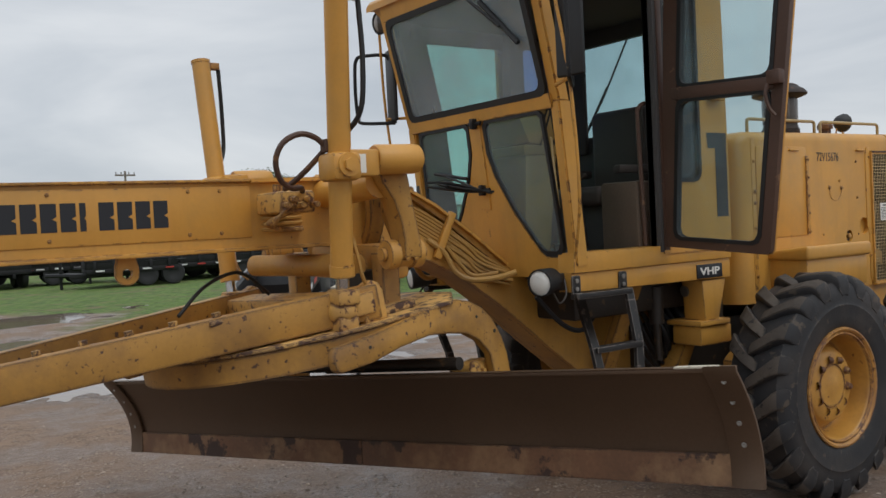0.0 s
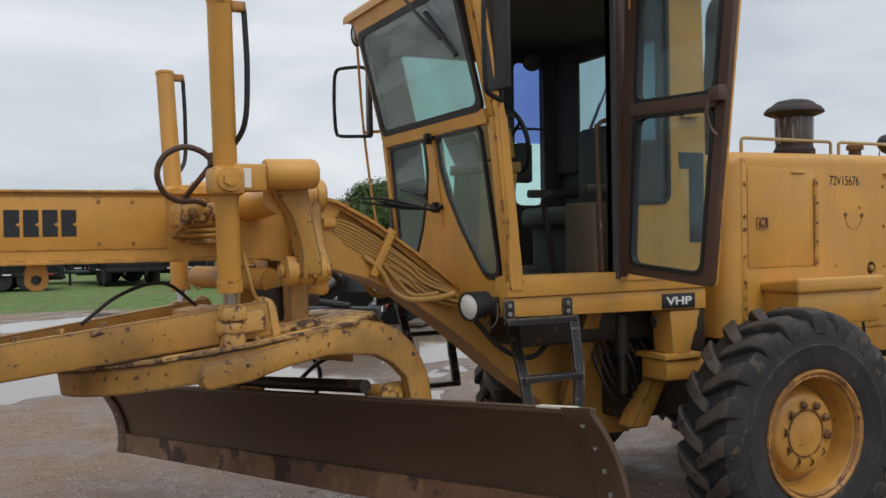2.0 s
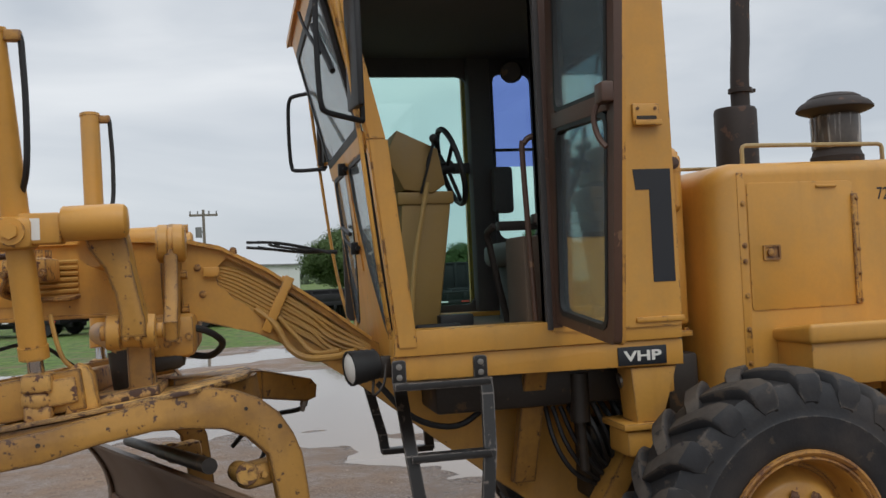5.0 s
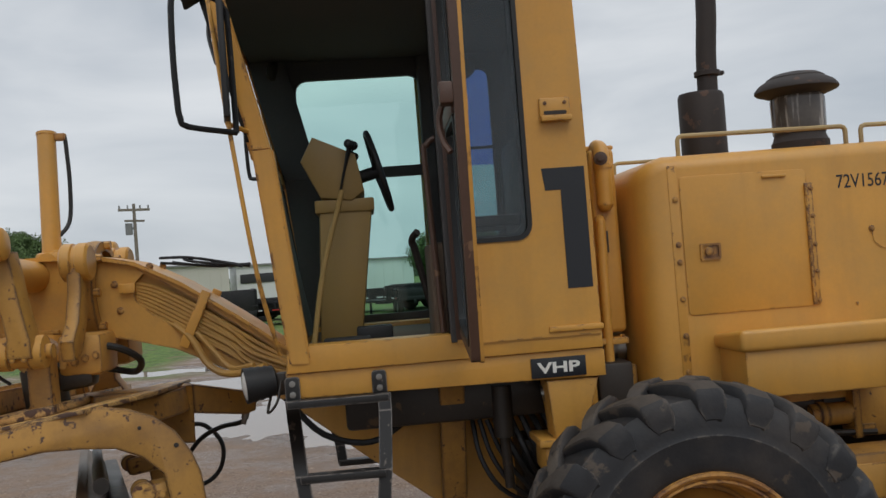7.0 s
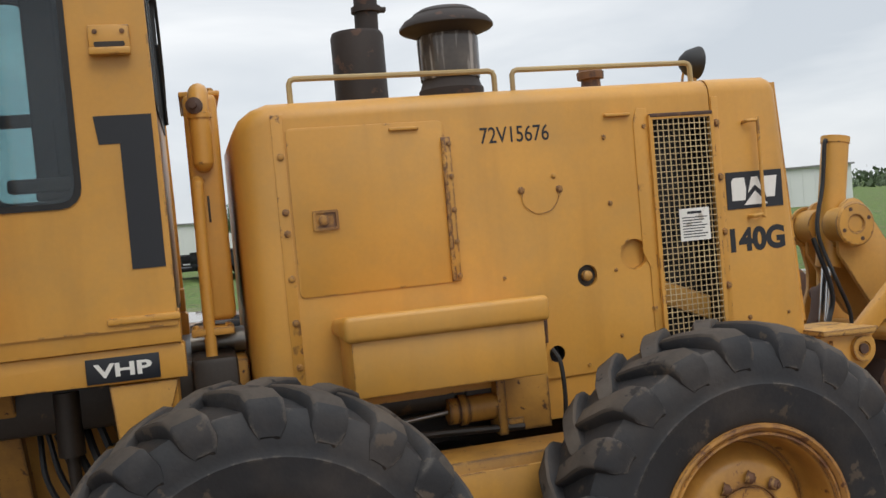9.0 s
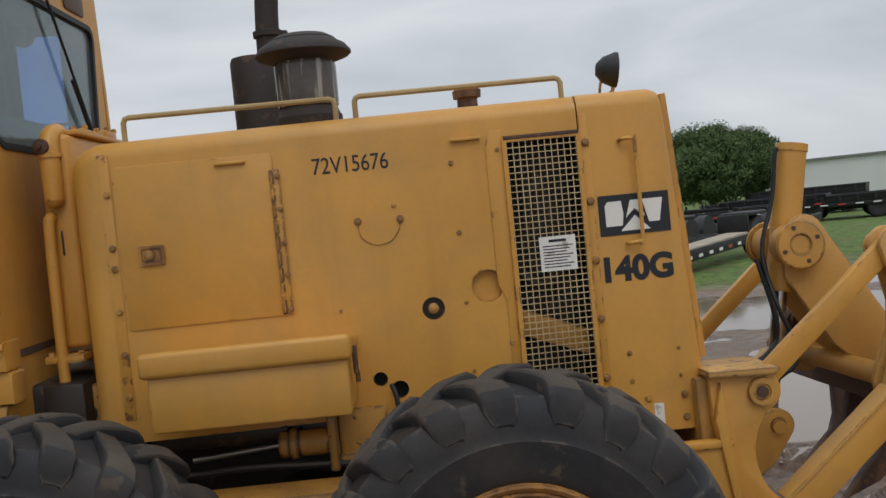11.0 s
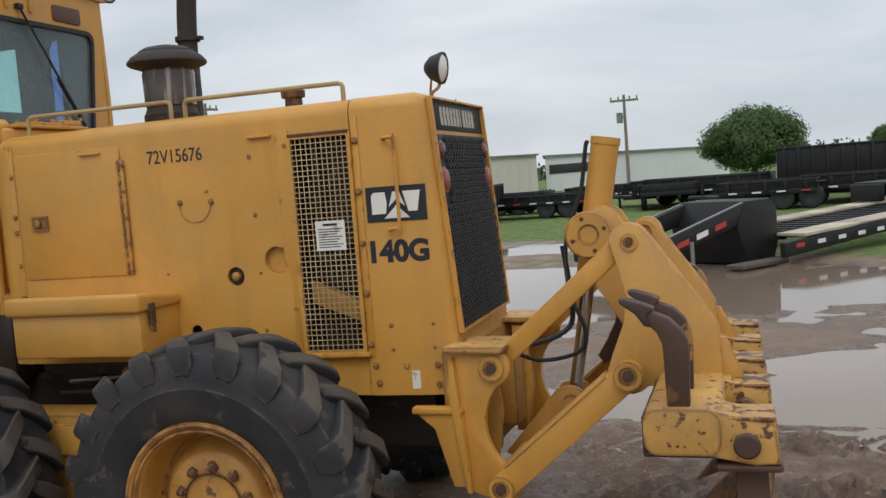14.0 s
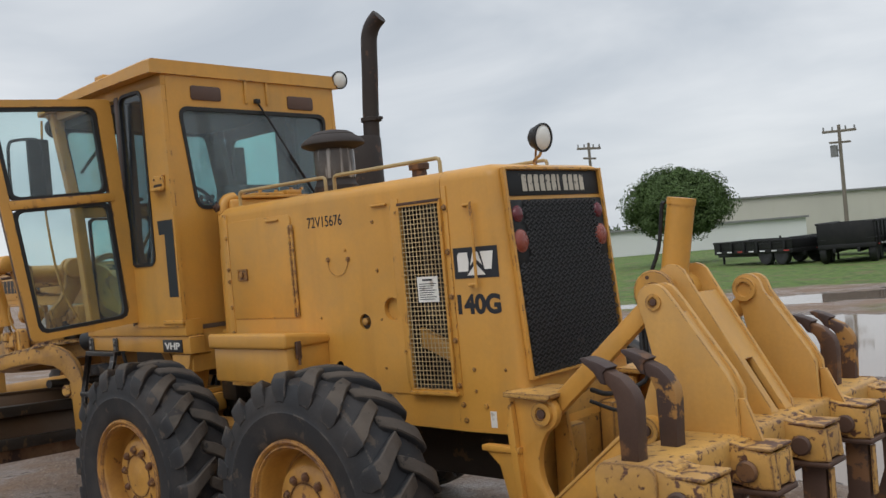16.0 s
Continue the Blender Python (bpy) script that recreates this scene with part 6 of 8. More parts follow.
for s in (-1, 1):
    bm = bmesh.new()
    # bell-crank: thick tube, curved arm down to the lock pin
    lathe(bm, [(0.0, 0.0), (0.060, 0.0), (0.066, 0.008), (0.066, 0.20), (0.062, 0.222), (0.050, 0.232), (0.0, 0.234)], 28, aim((-3.398, s * 0.785, 1.975), (1, 0, 0.02)))
    part("crank_tube", bm, paint, saddle)
    bm = bmesh.new()
    plate(bm, [(-3.345, 1.955), (-3.185, 1.955), (-3.17, 1.88), (-3.155, 1.78), (-3.135, 1.68), (-3.118, 1.60), (-3.118, 1.53), (-3.225, 1.53), (-3.222, 1.62), (-3.235, 1.70), (-3.27, 1.80), (-3.325, 1.88)], "y", s * 0.725, s * 0.59, 0.03)
    part("crank_arm", bm, paint_grime_shade, saddle)
    bm = bmesh.new()
    lathe(bm, [(0.0, 0.0), (0.030, 0.0), (0.030, 0.02), (0.066, 0.024), (0.068, 0.075), (0.060, 0.080), (0.060, 0.150), (0.068, 0.155), (0.066, 0.206), (0.030, 0.21), (0.030, 0.235), (0.0, 0.235)], 26, aim((-3.300, s * 0.640, 1.555), (1, 0, 0)))
    for k_ in (-3.20, -3.155):
        rod(bm, (k_, s * 0.69, 1.54), (k_, s * 0.715, 1.535), 0.013, 8)
    part("pin_boss", bm, paint_worn, saddle)
    bm = bmesh.new()
    plate(bm, [(-3.225, 1.56), (-3.125, 1.56), (-3.12, 1.33), (-3.06, 1.245), (-3.27, 1.245), (-3.22, 1.33)], "y", s * 0.41, s * 0.52, 0.02)
    part("crank_foot", bm, paint_grime_shade, saddle)
    # inner arm beside the frame, hung from a collar
    bm = bmesh.new()
    lathe(bm, [(0.0, -0.06), (0.07, -0.06), (0.082, -0.05), (0.082, -0.012), (0.072, -0.008), (0.072, 0.008), (0.082, 0.012), (0.082, 0.05), (0.07, 0.06), (0.0, 0.06)], 26, aim((-3.045, s * 0.335, 1.905), (1, 0, 0)))
    part("collar", bm, paint, saddle)
    bm = bmesh.new()
    plate(bm, [(s * 0.40, 1.90), (s * 0.27, 1.90), (s * 0.28, 1.74), (s * 0.36, 1.62), (s * 0.44, 1.52), (s * 0.54, 1.50), (s * 0.55, 1.58), (s * 0.46, 1.66), (s * 0.41, 1.78)], "x", -3.075, -3.015, 0.012)
    part("inner_arm", bm, paint_grime_shade, saddle)
    bm = bmesh.new()
    rod(bm, (-3.30, s * 0.14, 1.86), (-3.30, s * 0.66, 1.885), 0.072, 24)
    part("pivot_tube", bm, paint, saddle)
    bm = bmesh.new()
    box(bm, -3.15, -2.96, s * 0.10, s * 0.36, 1.42, 1.60, 0.03)
    for k in range(4):
        rod(bm, (-3.12 + 0.045 * k, s * 0.36, 1.47 + 0.012 * k), (-3.12 + 0.045 * k, s * 0.375, 1.47 + 0.012 * k), 0.015, 6)
    part("lock_housing", bm, paint_worn, saddle)
for x in (-3.06,):
    bm = bmesh.new()
    lathe(bm, [(0.19, -0.045), (0.235, -0.04), (0.24, 0.0), (0.235, 0.04), (0.19, 0.045), (0.19, -0.045)], 36, aim((x, 0, 1.77), (1, 0, 0)))
    part("clamp_ring", bm, paint_grime_shade, saddle)
for k in range(8):
    bm = bmesh.new()
    a = 2 * math.pi * k / 8
    rod(bm, (-3.03, 0.215 * math.cos(a), 1.77 + 0.215 * math.sin(a)), (-2.99, 0.215 * math.cos(a), 1.77 + 0.215 * math.sin(a)), 0.02, 6)
    part("ring_bolt", bm, paint_worn, saddle)
bm = bmesh.new()
hose(bm, [(-3.605, -0.75, 2.03), (-3.66, -0.752, 2.072), (-3.73, -0.752, 2.085), (-3.80, -0.74, 2.05), (-3.828, -0.72, 1.98), (-3.80, -0.69, 1.905), (-3.73, -0.64, 1.868), (-3.64, -0.56, 1.87), (-3.58, -0.45, 1.86)], 0.0125, 8, 6)
hose(bm, [(-3.59, -0.74, 2.045), (-3.625, -0.70, 1.99), (-3.67, -0.62, 1.92), (-3.69, -0.50, 1.87)], 0.0125, 8, 5)
box(bm, -3.625, -3.585, -0.775, -0.725, 2.01, 2.065, 0.006)
part("looped_hose", bm, rust, saddle, "looped brown hydraulic hose")
bm = bmesh.new()
box(bm, -3.69, -3.52, -0.46, -0.18, 1.765, 1.865, 0.015)
for k in range(5):
    rod(bm, (-3.675 + k * 0.035, -0.51, 1.80 + 0.025 * (k % 2)), (-3.675 + k * 0.035, -0.44, 1.80 + 0.025 * (k % 2)), 0.014, 6)
    rod(bm, (-3.66 + k * 0.03, -0.34 + 0.03 * (k % 3), 1.86), (-3.66 + k * 0.03, -0.34 + 0.03 * (k % 3), 1.90), 0.014, 6)
for k in range(4):
    hose(bm, [(-3.66 + k * 0.03, -0.48, 1.80), (-3.70, -0.40 + 0.03 * k, 1.72), (-3.60 + 0.03 * k, -0.25, 1.69), (-3.45, -0.16, 1.70)], 0.010, 6, 4)
part("valve_block", bm, paint_chipped, saddle, "greasy chipped valve block")
for s in (-1, 1):
    bm = bmesh.new()
    hose(bm, [(-3.47, s * 0.69, 1.64), (-3.455, s * 0.70, 1.56), (-3.43, s * 0.69, 1.47), (-3.39, s * 0.66, 1.42)], 0.009, 7, 5)
    part("feed_pipe", bm, line_mat, saddle)
bm = bmesh.new()
rod(bm, (-3.45, 0.42, 1.505), (-3.26, -0.36, 1.505), 0.056, 20)
part("side_shift_cylinder", bm, paint_worn, saddle)

# ---- drawbar and circle, rolled to the left and dipping forwards ----
CX, CZ = -3.446, 1.202
TIP = Matrix.Translation((CX, 0, CZ)) @ Matrix.Rotation(math.atan(-0.048), 4, "X") @ Matrix.Rotation(math.atan(-0.13), 4, "Y")
drawbar = new("drawbar")
drawbar.parent = grader
drawbar.matrix_basis = TIP
tagged(drawbar, "yellow drawbar with toothed circle, paint chipped along the edges")
RC = 0.745
bm = bmesh.new()
lathe(bm, [(RC - 0.13, -0.11), (RC, -0.11), (RC, 0.0), (RC - 0.13, 0.0), (RC - 0.13, -0.11)], 72)
part("circle_ring", bm, paint_grime_shade, drawbar, "yellow circle ring")
bm = bmesh.new()
wear = [(-0.79, 0.0)] + [(1.02 * RC * math.cos(radians(a)), 1.02 * RC * math.sin(radians(a))) for a in range(165, 60, -15)] + [(0.50, 0.70), (0.70, 0.42), (0.72, 0.0)]
plate(bm, wear[:-1] + [(0.72, 0.1), (0.72, -0.1)] + [(x, -y) for x, y in wear[-2:0:-1]], "z", 0.004, 0.022, 0.003)
part("wear_plate", bm, flaking_paint, drawbar, "chipped wear plate")
for s in (-1, 1):
    bm = bmesh.new()
    pts = [(-2.25, s * 0.03), (-2.25, s * 0.13), (0.10, s * 0.715), (0.12, s * 0.60), (-0.10, s * 0.56)]
    plate(bm, pts, "z", 0.03, 0.185, 0.008)
    part("drawbar_arm", bm, paint_grime_shade, drawbar)
bm = bmesh.new()
box(bm, -0.22, 0.36, -0.60, 0.60, 0.022, 0.060, 0.006)
part("cross_plate", bm, flaking_paint, drawbar)
bm = bmesh.new()
box(bm, -0.10, 0.08, -0.72, 0.72, 0.06, 0.16, 0.012)
part("cross_member", bm, paint_chipped, drawbar)
for k in range(5):
    bm = bmesh.new()
    box(bm, -0.62 - 0.17 * k, -0.50 - 0.17 * k, -0.53 + 0.055 * k - 0.02, -0.43 + 0.055 * k, 0.155, 0.180, 0.008)
    rod(bm, (-0.56 - 0.17 * k, -0.48 + 0.055 * k, 0.18), (-0.56 - 0.17 * k, -0.48 + 0.055 * k, 0.205), 0.02, 6)
    part("wear_shoe", bm, flaking_paint, drawbar)
for s in (-1, 1):
    bm = bmesh.new()
    plate(bm, [(0.02, 0.02), (0.14, 0.02), (0.14, 0.15), (0.125, 0.185), (0.09, 0.205), (0.05, 0.185), (0.03, 0.15)], "y", s * 0.70, s * 0.62, 0.010)
    part("lug", bm, paint_chipped, drawbar)
bm = bmesh.new()
rod(bm, (0.24, -0.30, 0.06), (0.24, -0.30, 0.22), 0.09, 20)
box(bm, 0.18, 0.46, -0.36, -0.24, 0.10, 0.19, 0.03)
part("circle_drive", bm, grease, drawbar)
bm = bmesh.new()
hose(bm, [(-0.05, 0.10, 0.18), (-0.2, 0.05, 0.32), (-0.42, -0.05, 0.30), (-0.62, -0.18, 0.20)], 0.009, 8, 5)
part("hose", bm, black_rubber, drawbar)
bm = bmesh.new()
hose(bm, [(0.3, -0.35, 0.2), (0.5, -0.3, 0.26), (0.62, -0.2, 0.18), (0.55, 0.0, 0.12), (0.4, 0.1, 0.16)], 0.016, 8, 5)
part("hose", bm, black_rubber, drawbar)

# tilt bracket behind the circle: a deep box with a tapering horn, and the hoses that hang from it
bracket_box = new("tilt_bracket")
bracket_box.parent = grader
turn_ = Matrix.Translation((-2.68, 0.09, 0)) @ Matrix.Rotation(radians(32), 4, "Z")
# brown of box and horn is shade put into the paint colour
bm = bmesh.new()
plate(bm, [(-0.46, 1.10), (0.0, 1.02), (0.004, 1.30), (-0.46, 1.31)], "y", 0.0, 0.16, 0.012)
bm.transform(turn_)
part("box_section", bm, paint_grime_shade, bracket_box)
bm = bmesh.new()
plate(bm, [(0.002, 1.16), (0.27, 1.112), (0.325, 1.125), (0.335, 1.19), (0.30, 1.225), (0.002, 1.302)], "y", 0.012, 0.13, 0.016)
bm.transform(turn_)
part("horn", bm, paint_grime_shade, bracket_box, "tapering horn in grimy yellow paint browned for shade")
bm = bmesh.new()
lathe(bm, [(0.020, 0.0), (0.020, 0.03), (0.014, 0.035), (0.014, 0.06), (0.0, 0.06)], 8, aim((-2.47, 0.31, 1.115), (-0.3, 0.1, -1)))
part("hose_fitting", bm, steel, bracket_box)
bm = bmesh.new()
hose(bm, [(-2.48, 0.316, 1.075), (-2.52, 0.34, 1.060), (-2.62, 0.42, 1.035), (-2.74, 0.52, 0.97), (-2.84, 0.60, 0.86)], 0.0125, 8, 5)
part("hose", bm, black_rubber, bracket_box)
bm = bmesh.new()
hose(bm, [(-2.82, 0.66, 1.03), (-2.75, 0.70, 1.01), (-2.68, 0.724, 0.93), (-2.663, 0.726, 0.85), (-2.69, 0.726, 0.76), (-2.76, 0.72, 0.70), (-2.86, 0.70, 0.69)], 0.0125, 8, 5)
part("hose", bm, black_rubber, bracket_box)

# ---- moldboard ----
blade = new("moldboard")
blade.parent = grader
tagged(blade, "dark oily moldboard with a rusty bolted cutting edge")
near_low, far_low = Vector((-2.44, -2.00, 0.595)), Vector((-3.67, 2.10, 0.24))
along = (far_low - near_low)
LEN = along.length
ux = along.normalized()
fwd = Vector((-0.958, -0.285, 0.0)).normalized()
fwd = (fwd - ux * fwd.dot(ux)).normalized()
upv = ux.cross(fwd)
if upv.z < 0:
    upv = -upv
BM = Matrix(((ux.x, fwd.x, upv.x, near_low.x), (ux.y, fwd.y, upv.y, near_low.y), (ux.z, fwd.z, upv.z, near_low.z), (0, 0, 0, 1)))
blade.matrix_basis = BM


BLADE_H = 0.500


def blade_curve(h):
    """Distance forwards of the hollow face at height h above the cutting edge."""
    t = h / BLADE_H
    return 0.165 * t - 0.30 * t * (1 - t)


bm = bmesh.new()
hs = [0.09 + (BLADE_H - 0.09) * k / 10 for k in range(11)]
face = [(blade_curve(h), h) for h in hs]
back = [(blade_curve(h) - 0.022, h) for h in hs[::-1]]
plate(bm, face + back, "x", 0.0, LEN, 0.0)
part("moldboard_plate", bm, blade_steel, blade)
for k in range(2):
    x0, x1 = (0.02, LEN / 2 - 0.002) if k == 0 else (LEN / 2 + 0.002, LEN - 0.02)
    bm = bmesh.new()
    plate(bm, [(blade_curve(0.0) + 0.012, 0.0), (blade_curve(0.0) - 0.004, 0.0), (blade_curve(0.13) + 0.003, 0.13), (blade_curve(0.13) + 0.019, 0.13), (blade_curve(0.07) + 0.019, 0.07)], "x", x0, x1, 0.002)
    part("cutting_edge", bm, edge_steel, blade, "rust-brown cutting edge")
for x0, x1 in ((-0.012, 0.12), (LEN - 0.12, LEN + 0.012)):
    bm = bmesh.new()
    hh = [0.0 + (BLADE_H - 0.02) * k / 9 for k in range(10)]
    f = [(blade_curve(h) + 0.022, h) for h in hh] + [(blade_curve(BLADE_H) + 0.008, BLADE_H + 0.005)]
    b_ = [(blade_curve(h) + 0.002, h) for h in hh[::-1]]
    plate(bm, f + b_, "x", x0, x1, 0.003)
    end = part("end_bit", bm, blade_steel, blade)
    for h in (0.17, 0.26, 0.35, 0.44):
        bm = bmesh.new()
        lathe(bm, [(0.011, 0.0), (0.011, 0.003), (0.007, 0.004), (0.0, 0.001)], 12, aim(((x0 + x1) / 2, blade_curve(h) + 0.022, h), (0, 1, 0)))
        part("plow_bolt", bm, steel, end, "worn bright bolt head")
bm = bmesh.new()
box(bm, 0.06, 0.24, blade_curve(BLADE_H) - 0.03, blade_curve(BLADE_H) + 0.004, BLADE_H - 0.004, BLADE_H + 0.006, 0.004)
part("top_patch", bm, worn_white, blade, "pale chipped patch")
bm = bmesh.new()
box(bm, 0.0, LEN, blade_curve(BLADE_H) - 0.045, blade_curve(BLADE_H) - 0.005, BLADE_H - 0.022, BLADE_H + 0.001, 0.004)
part("top_rail", bm, blade_steel, blade)
# back rails and the curved carrying arms
bm = bmesh.new()
box(bm, 0.35, LEN - 0.35, blade_curve(0.36) - 0.11, blade_curve(0.36) - 0.03, 0.33, 0.41, 0.01)
box(bm, 0.35, LEN - 0.35, blade_curve(0.12) - 0.09, blade_curve(0.12) - 0.03, 0.10, 0.18, 0.01)
part("slide_rail", bm, grease, blade)
for s in (-1, 1):
    arm = new("circle_arm")
    arm.parent = grader
    arm.matrix_basis = TIP @ Matrix.Rotation(radians(16.6), 4, "Z")
    bm = bmesh.new()
    outline = [(-0.485, -0.122), (-0.508, -0.108), (-0.518, -0.075), (-0.512, -0.040), (-0.49, -0.014), (-0.25, -0.012), (0.0, 0.004), (0.20, 0.018), (0.34, 0.016), (0.44, -0.015), (0.53, -0.065), (0.605, -0.145), (0.65, -0.24), (0.672, -0.33), (0.672, -0.46), (0.66, -0.72),
               (0.54, -0.72), (0.535, -0.43), (0.528, -0.30), (0.46, -0.215), (0.37, -0.160), (0.25, -0.130), (0.10, -0.105), (-0.10, -0.108), (-0.30, -0.128)]
    plate(bm, outline, "y", s * 0.745, s * 0.79, 0.008)
    plate_ = part("arm_plate", bm, paint_grime_shade, arm, "curved yellow carrying arm")
    for px, pz, pr in ((0.595, -0.20, 0.010), (0.47, -0.10, 0.008), (-0.30, -0.06, 0.009)):
        bm = bmesh.new()
        lathe(bm, [(pr, -0.004), (pr, 0.002), (pr * 0.6, 0.003), (0.0, 0.001)], 10, aim((px, s * 0.79, pz), (0, s, 0)))
        part("plug_hole", bm, grease, plate_)
    bm = bmesh.new()
    rod(bm, (0.44, s * 0.62, -0.36), (0.44, s * 0.75, -0.36), 0.045, 16)
    box(bm, 0.42, 0.60, s * 0.60, s * 0.735, -0.43, -0.33, 0.03)
    for q in range(3):
        rod(bm, (0.46 + 0.05 * q, s * 0.735, -0.36 - 0.02 * q), (0.46 + 0.05 * q, s * 0.752, -0.36 - 0.02 * q), 0.014, 6)
    part("blade_slide", bm, paint_chipped, arm)
bm = bmesh.new()
p = BM.inverted() @ Vector((-2.911, -0.67, 1.013))
q = p + Vector((1.75, 0, 0))
rod(bm, p, q, 0.026, 14)
rod(bm, p, p + Vector((0.9, 0, 0)), 0.032, 16)
part("side_shift_rod", bm, grease, blade)

# loose black cables lying over the arch in front of the cab
for k in range(6):
    bm = bmesh.new()
    w, h_ = 0.016 * (k % 3), 0.011 * (k // 2)
    hose(bm, [(-2.73 + 0.05 * (k % 4), -0.20 + w, 1.902 - h_), (-2.60, -0.22 + w, 1.895 - h_ * 1.4), (-2.47, -0.24 + w, 1.868 - h_), (-2.36 + 0.03 * (k % 2), -0.26 + w, 1.836 + h_ * 0.5)], 0.0065, 6, 3)
    part("cable", bm, black_rubber, frame_thing, "loose black cable")


# ---- ripper ----
ripper = new("ripper")
ripper.parent = grader
ripper.matrix_basis = Matrix.Translation((0, -0.53, 1.40)) @ Matrix.Rotation(radians(-2.0), 4, "X") @ Matrix.Translation((0, 0.53, -1.40))
tagged(ripper, "raised rear ripper, chipped yellow paint and rusty shanks")


def disc_arc(c, r, a0, a1, n=8):
    return arc(c[0], c[1], r, a0, a1, n)


PA, PB, PD, PE = (1.786, 1.03), (2.337, 1.51), (2.338, 1.004), (1.811, 0.551)
for s in (-1, 1):
    # mounting cheek with its hollow rear edge
    bm = bmesh.new()
    cheek = [(1.60, 1.115), (1.80, 1.115)] + disc_arc(PA, 0.075, 70, -55, 6) + arc(1.98, 0.80, 0.235, 142, 222, 8) + disc_arc(PE, 0.075, 50, -100, 6) + [(1.66, 0.52), (1.62, 0.83), (1.60, 0.95)]
    plate(bm, cheek, "y", s * 0.585, s * 0.545, 0.006)
    part("cheek_plate", bm, paint, ripper)
    bm = bmesh.new()
    plate(bm, [(1.44, 0.855), (1.655, 0.86), (1.665, 0.54), (1.60, 0.54), (1.53, 0.78)], "y", s * 0.60, s * 0.56, 0.006)
    box(bm, 1.44, 1.66, s * 0.56, s * 0.615, 0.845, 0.872, 0.005)
    part("frame_gusset", bm, paint, ripper)
    bm = bmesh.new()
    plate(bm, [(1.60, 0.95), (1.66, 0.52), (1.68, 0.52), (1.63, 1.08)], "y", s * 0.62, s * 0.585, 0.004)
    part("cheek_rib", bm, paint, ripper)
    bm = bmesh.new()
    plate(bm, [(1.59, 1.10), (1.83, 1.09), (1.85, 1.105), (1.85, 1.118), (1.59, 1.122)], "y", s * 0.62, s * 0.30, 0.004)
    part("deck_plate", bm, paint_chipped, ripper)
    bm = bmesh.new()
    plate(bm, [(1.66, 1.08), (1.72, 1.08), (1.76, 0.80), (1.72, 0.55), (1.66, 0.55)], "y", s * 0.34, s * 0.31, 0.005)
    part("inner_cheek", bm, paint_worn, ripper)

    def link(name, p, q, w, y0, y1):
        bm = bmesh.new()
        d = Vector((q[0] - p[0], q[1] - p[1]))
        a = math.degrees(math.atan2(d.y, d.x))
        plate(bm, disc_arc(p, w, a + 90, a + 270, 8) + disc_arc(q, w, a - 90, a + 90, 8), "y", y0, y1, 0.006)
        ob = part(name, bm, paint, ripper)
        return ob
    link("upper_link", PA, PB, 0.040, s * 0.535, s * 0.490)
    link("lower_link", PE, PD, 0.054, s * 0.640, s * 0.590)
    bm = bmesh.new()
    dl = Vector((PD[0] - PE[0], PD[1] - PE[1])).normalized()
    up_ = Vector((-dl.y, dl.x))
    ends = [Vector(PE) + dl * 0.07, Vector(PD) - dl * 0.07]
    plate(bm, [tuple(ends[0] + up_ * 0.050), tuple(ends[1] + up_ * 0.050), tuple(ends[1] + up_ * 0.066), tuple(ends[0] + up_ * 0.066)], "y", s * 0.646, s * 0.545, 0.004)
    part("link_flange", bm, bracket_paint, ripper)
    for p, r, y0, y1 in ((PA, 0.052, 0.585, 0.606), (PD, 0.056, 0.64, 0.664), (PE, 0.054, 0.64, 0.660), ((PB[0] + (0.024 if s < 0 else 0.0), PB[1]), 0.034, 0.565 if s < 0 else 0.475, 0.574 if s < 0 else 0.482)):
        bm = bmesh.new()
        lathe(bm, [(r, 0.0), (r, y1 - y0), (r * 0.60, y1 - y0), (r * 0.58, y1 - y0 - 0.008), (0.0, y1 - y0 - 0.008)], 24, aim((p[0], s * y0, p[1]), (0, s, 0)))
        boss = part("pin_boss", bm, paint_worn, ripper)
        bm = bmesh.new()
        lathe(bm, [(r * 0.42, y1 - y0 - 0.009), (r * 0.40, y1 - y0 + 0.002), (0, y1 - y0 + 0.004)], 16, aim((p[0], s * y0, p[1]), (0, s, 0)))
        part("pin", bm, rust, boss)
    # outer bracket: two sheets with a strip along the sloping rear edge
    bx, y_in = (0.046, 0.483) if s < 0 else (0.014, 0.388)
    y_out = 0.565 if s < 0 else 0.475
    outer = disc_arc((PB[0] + 0.4 * bx, PB[1]), 0.075, 175, 30, 8) + [(2.408 + bx, 1.503), (2.600 + bx, 1.226), (2.632 + bx, 1.165), (2.638 + bx, 0.95), (2.46, 0.95)] + disc_arc(PD, 0.088, -40, -180, 6) + [(2.275, 1.08), (2.325, 1.20), (2.335, 1.30), (2.31, 1.42)]
    for y in (y_out, y_in):
        bm = bmesh.new()
        plate(bm, outer, "y", s * y, s * (y - 0.028), 0.004)
        part("bracket_plate", bm, bracket_paint, ripper)
    bm = bmesh.new()
    plate(bm, [(2.402 + bx, 1.440), (2.420 + bx, 1.468), (2.586 + bx, 1.226), (2.616 + bx, 1.162), (2.622 + bx, 0.95), (2.594 + bx, 0.95), (2.590 + bx, 1.155), (2.562 + bx, 1.215)], "y", s * (y_out - 0.028), s * y_in, 0.004)
    part("bracket_back", bm, bracket_paint, ripper)
    bm = bmesh.new()
    plate(bm, [(2.625 + bx, 0.96), (2.74 + 0.6 * bx, 0.96), (2.655 + bx, 1.13), (2.625 + bx, 1.13)], "y", s * (y_out - 0.03), s * (y_out - 0.055), 0.004)
    part("gusset", bm, bracket_paint, ripper)
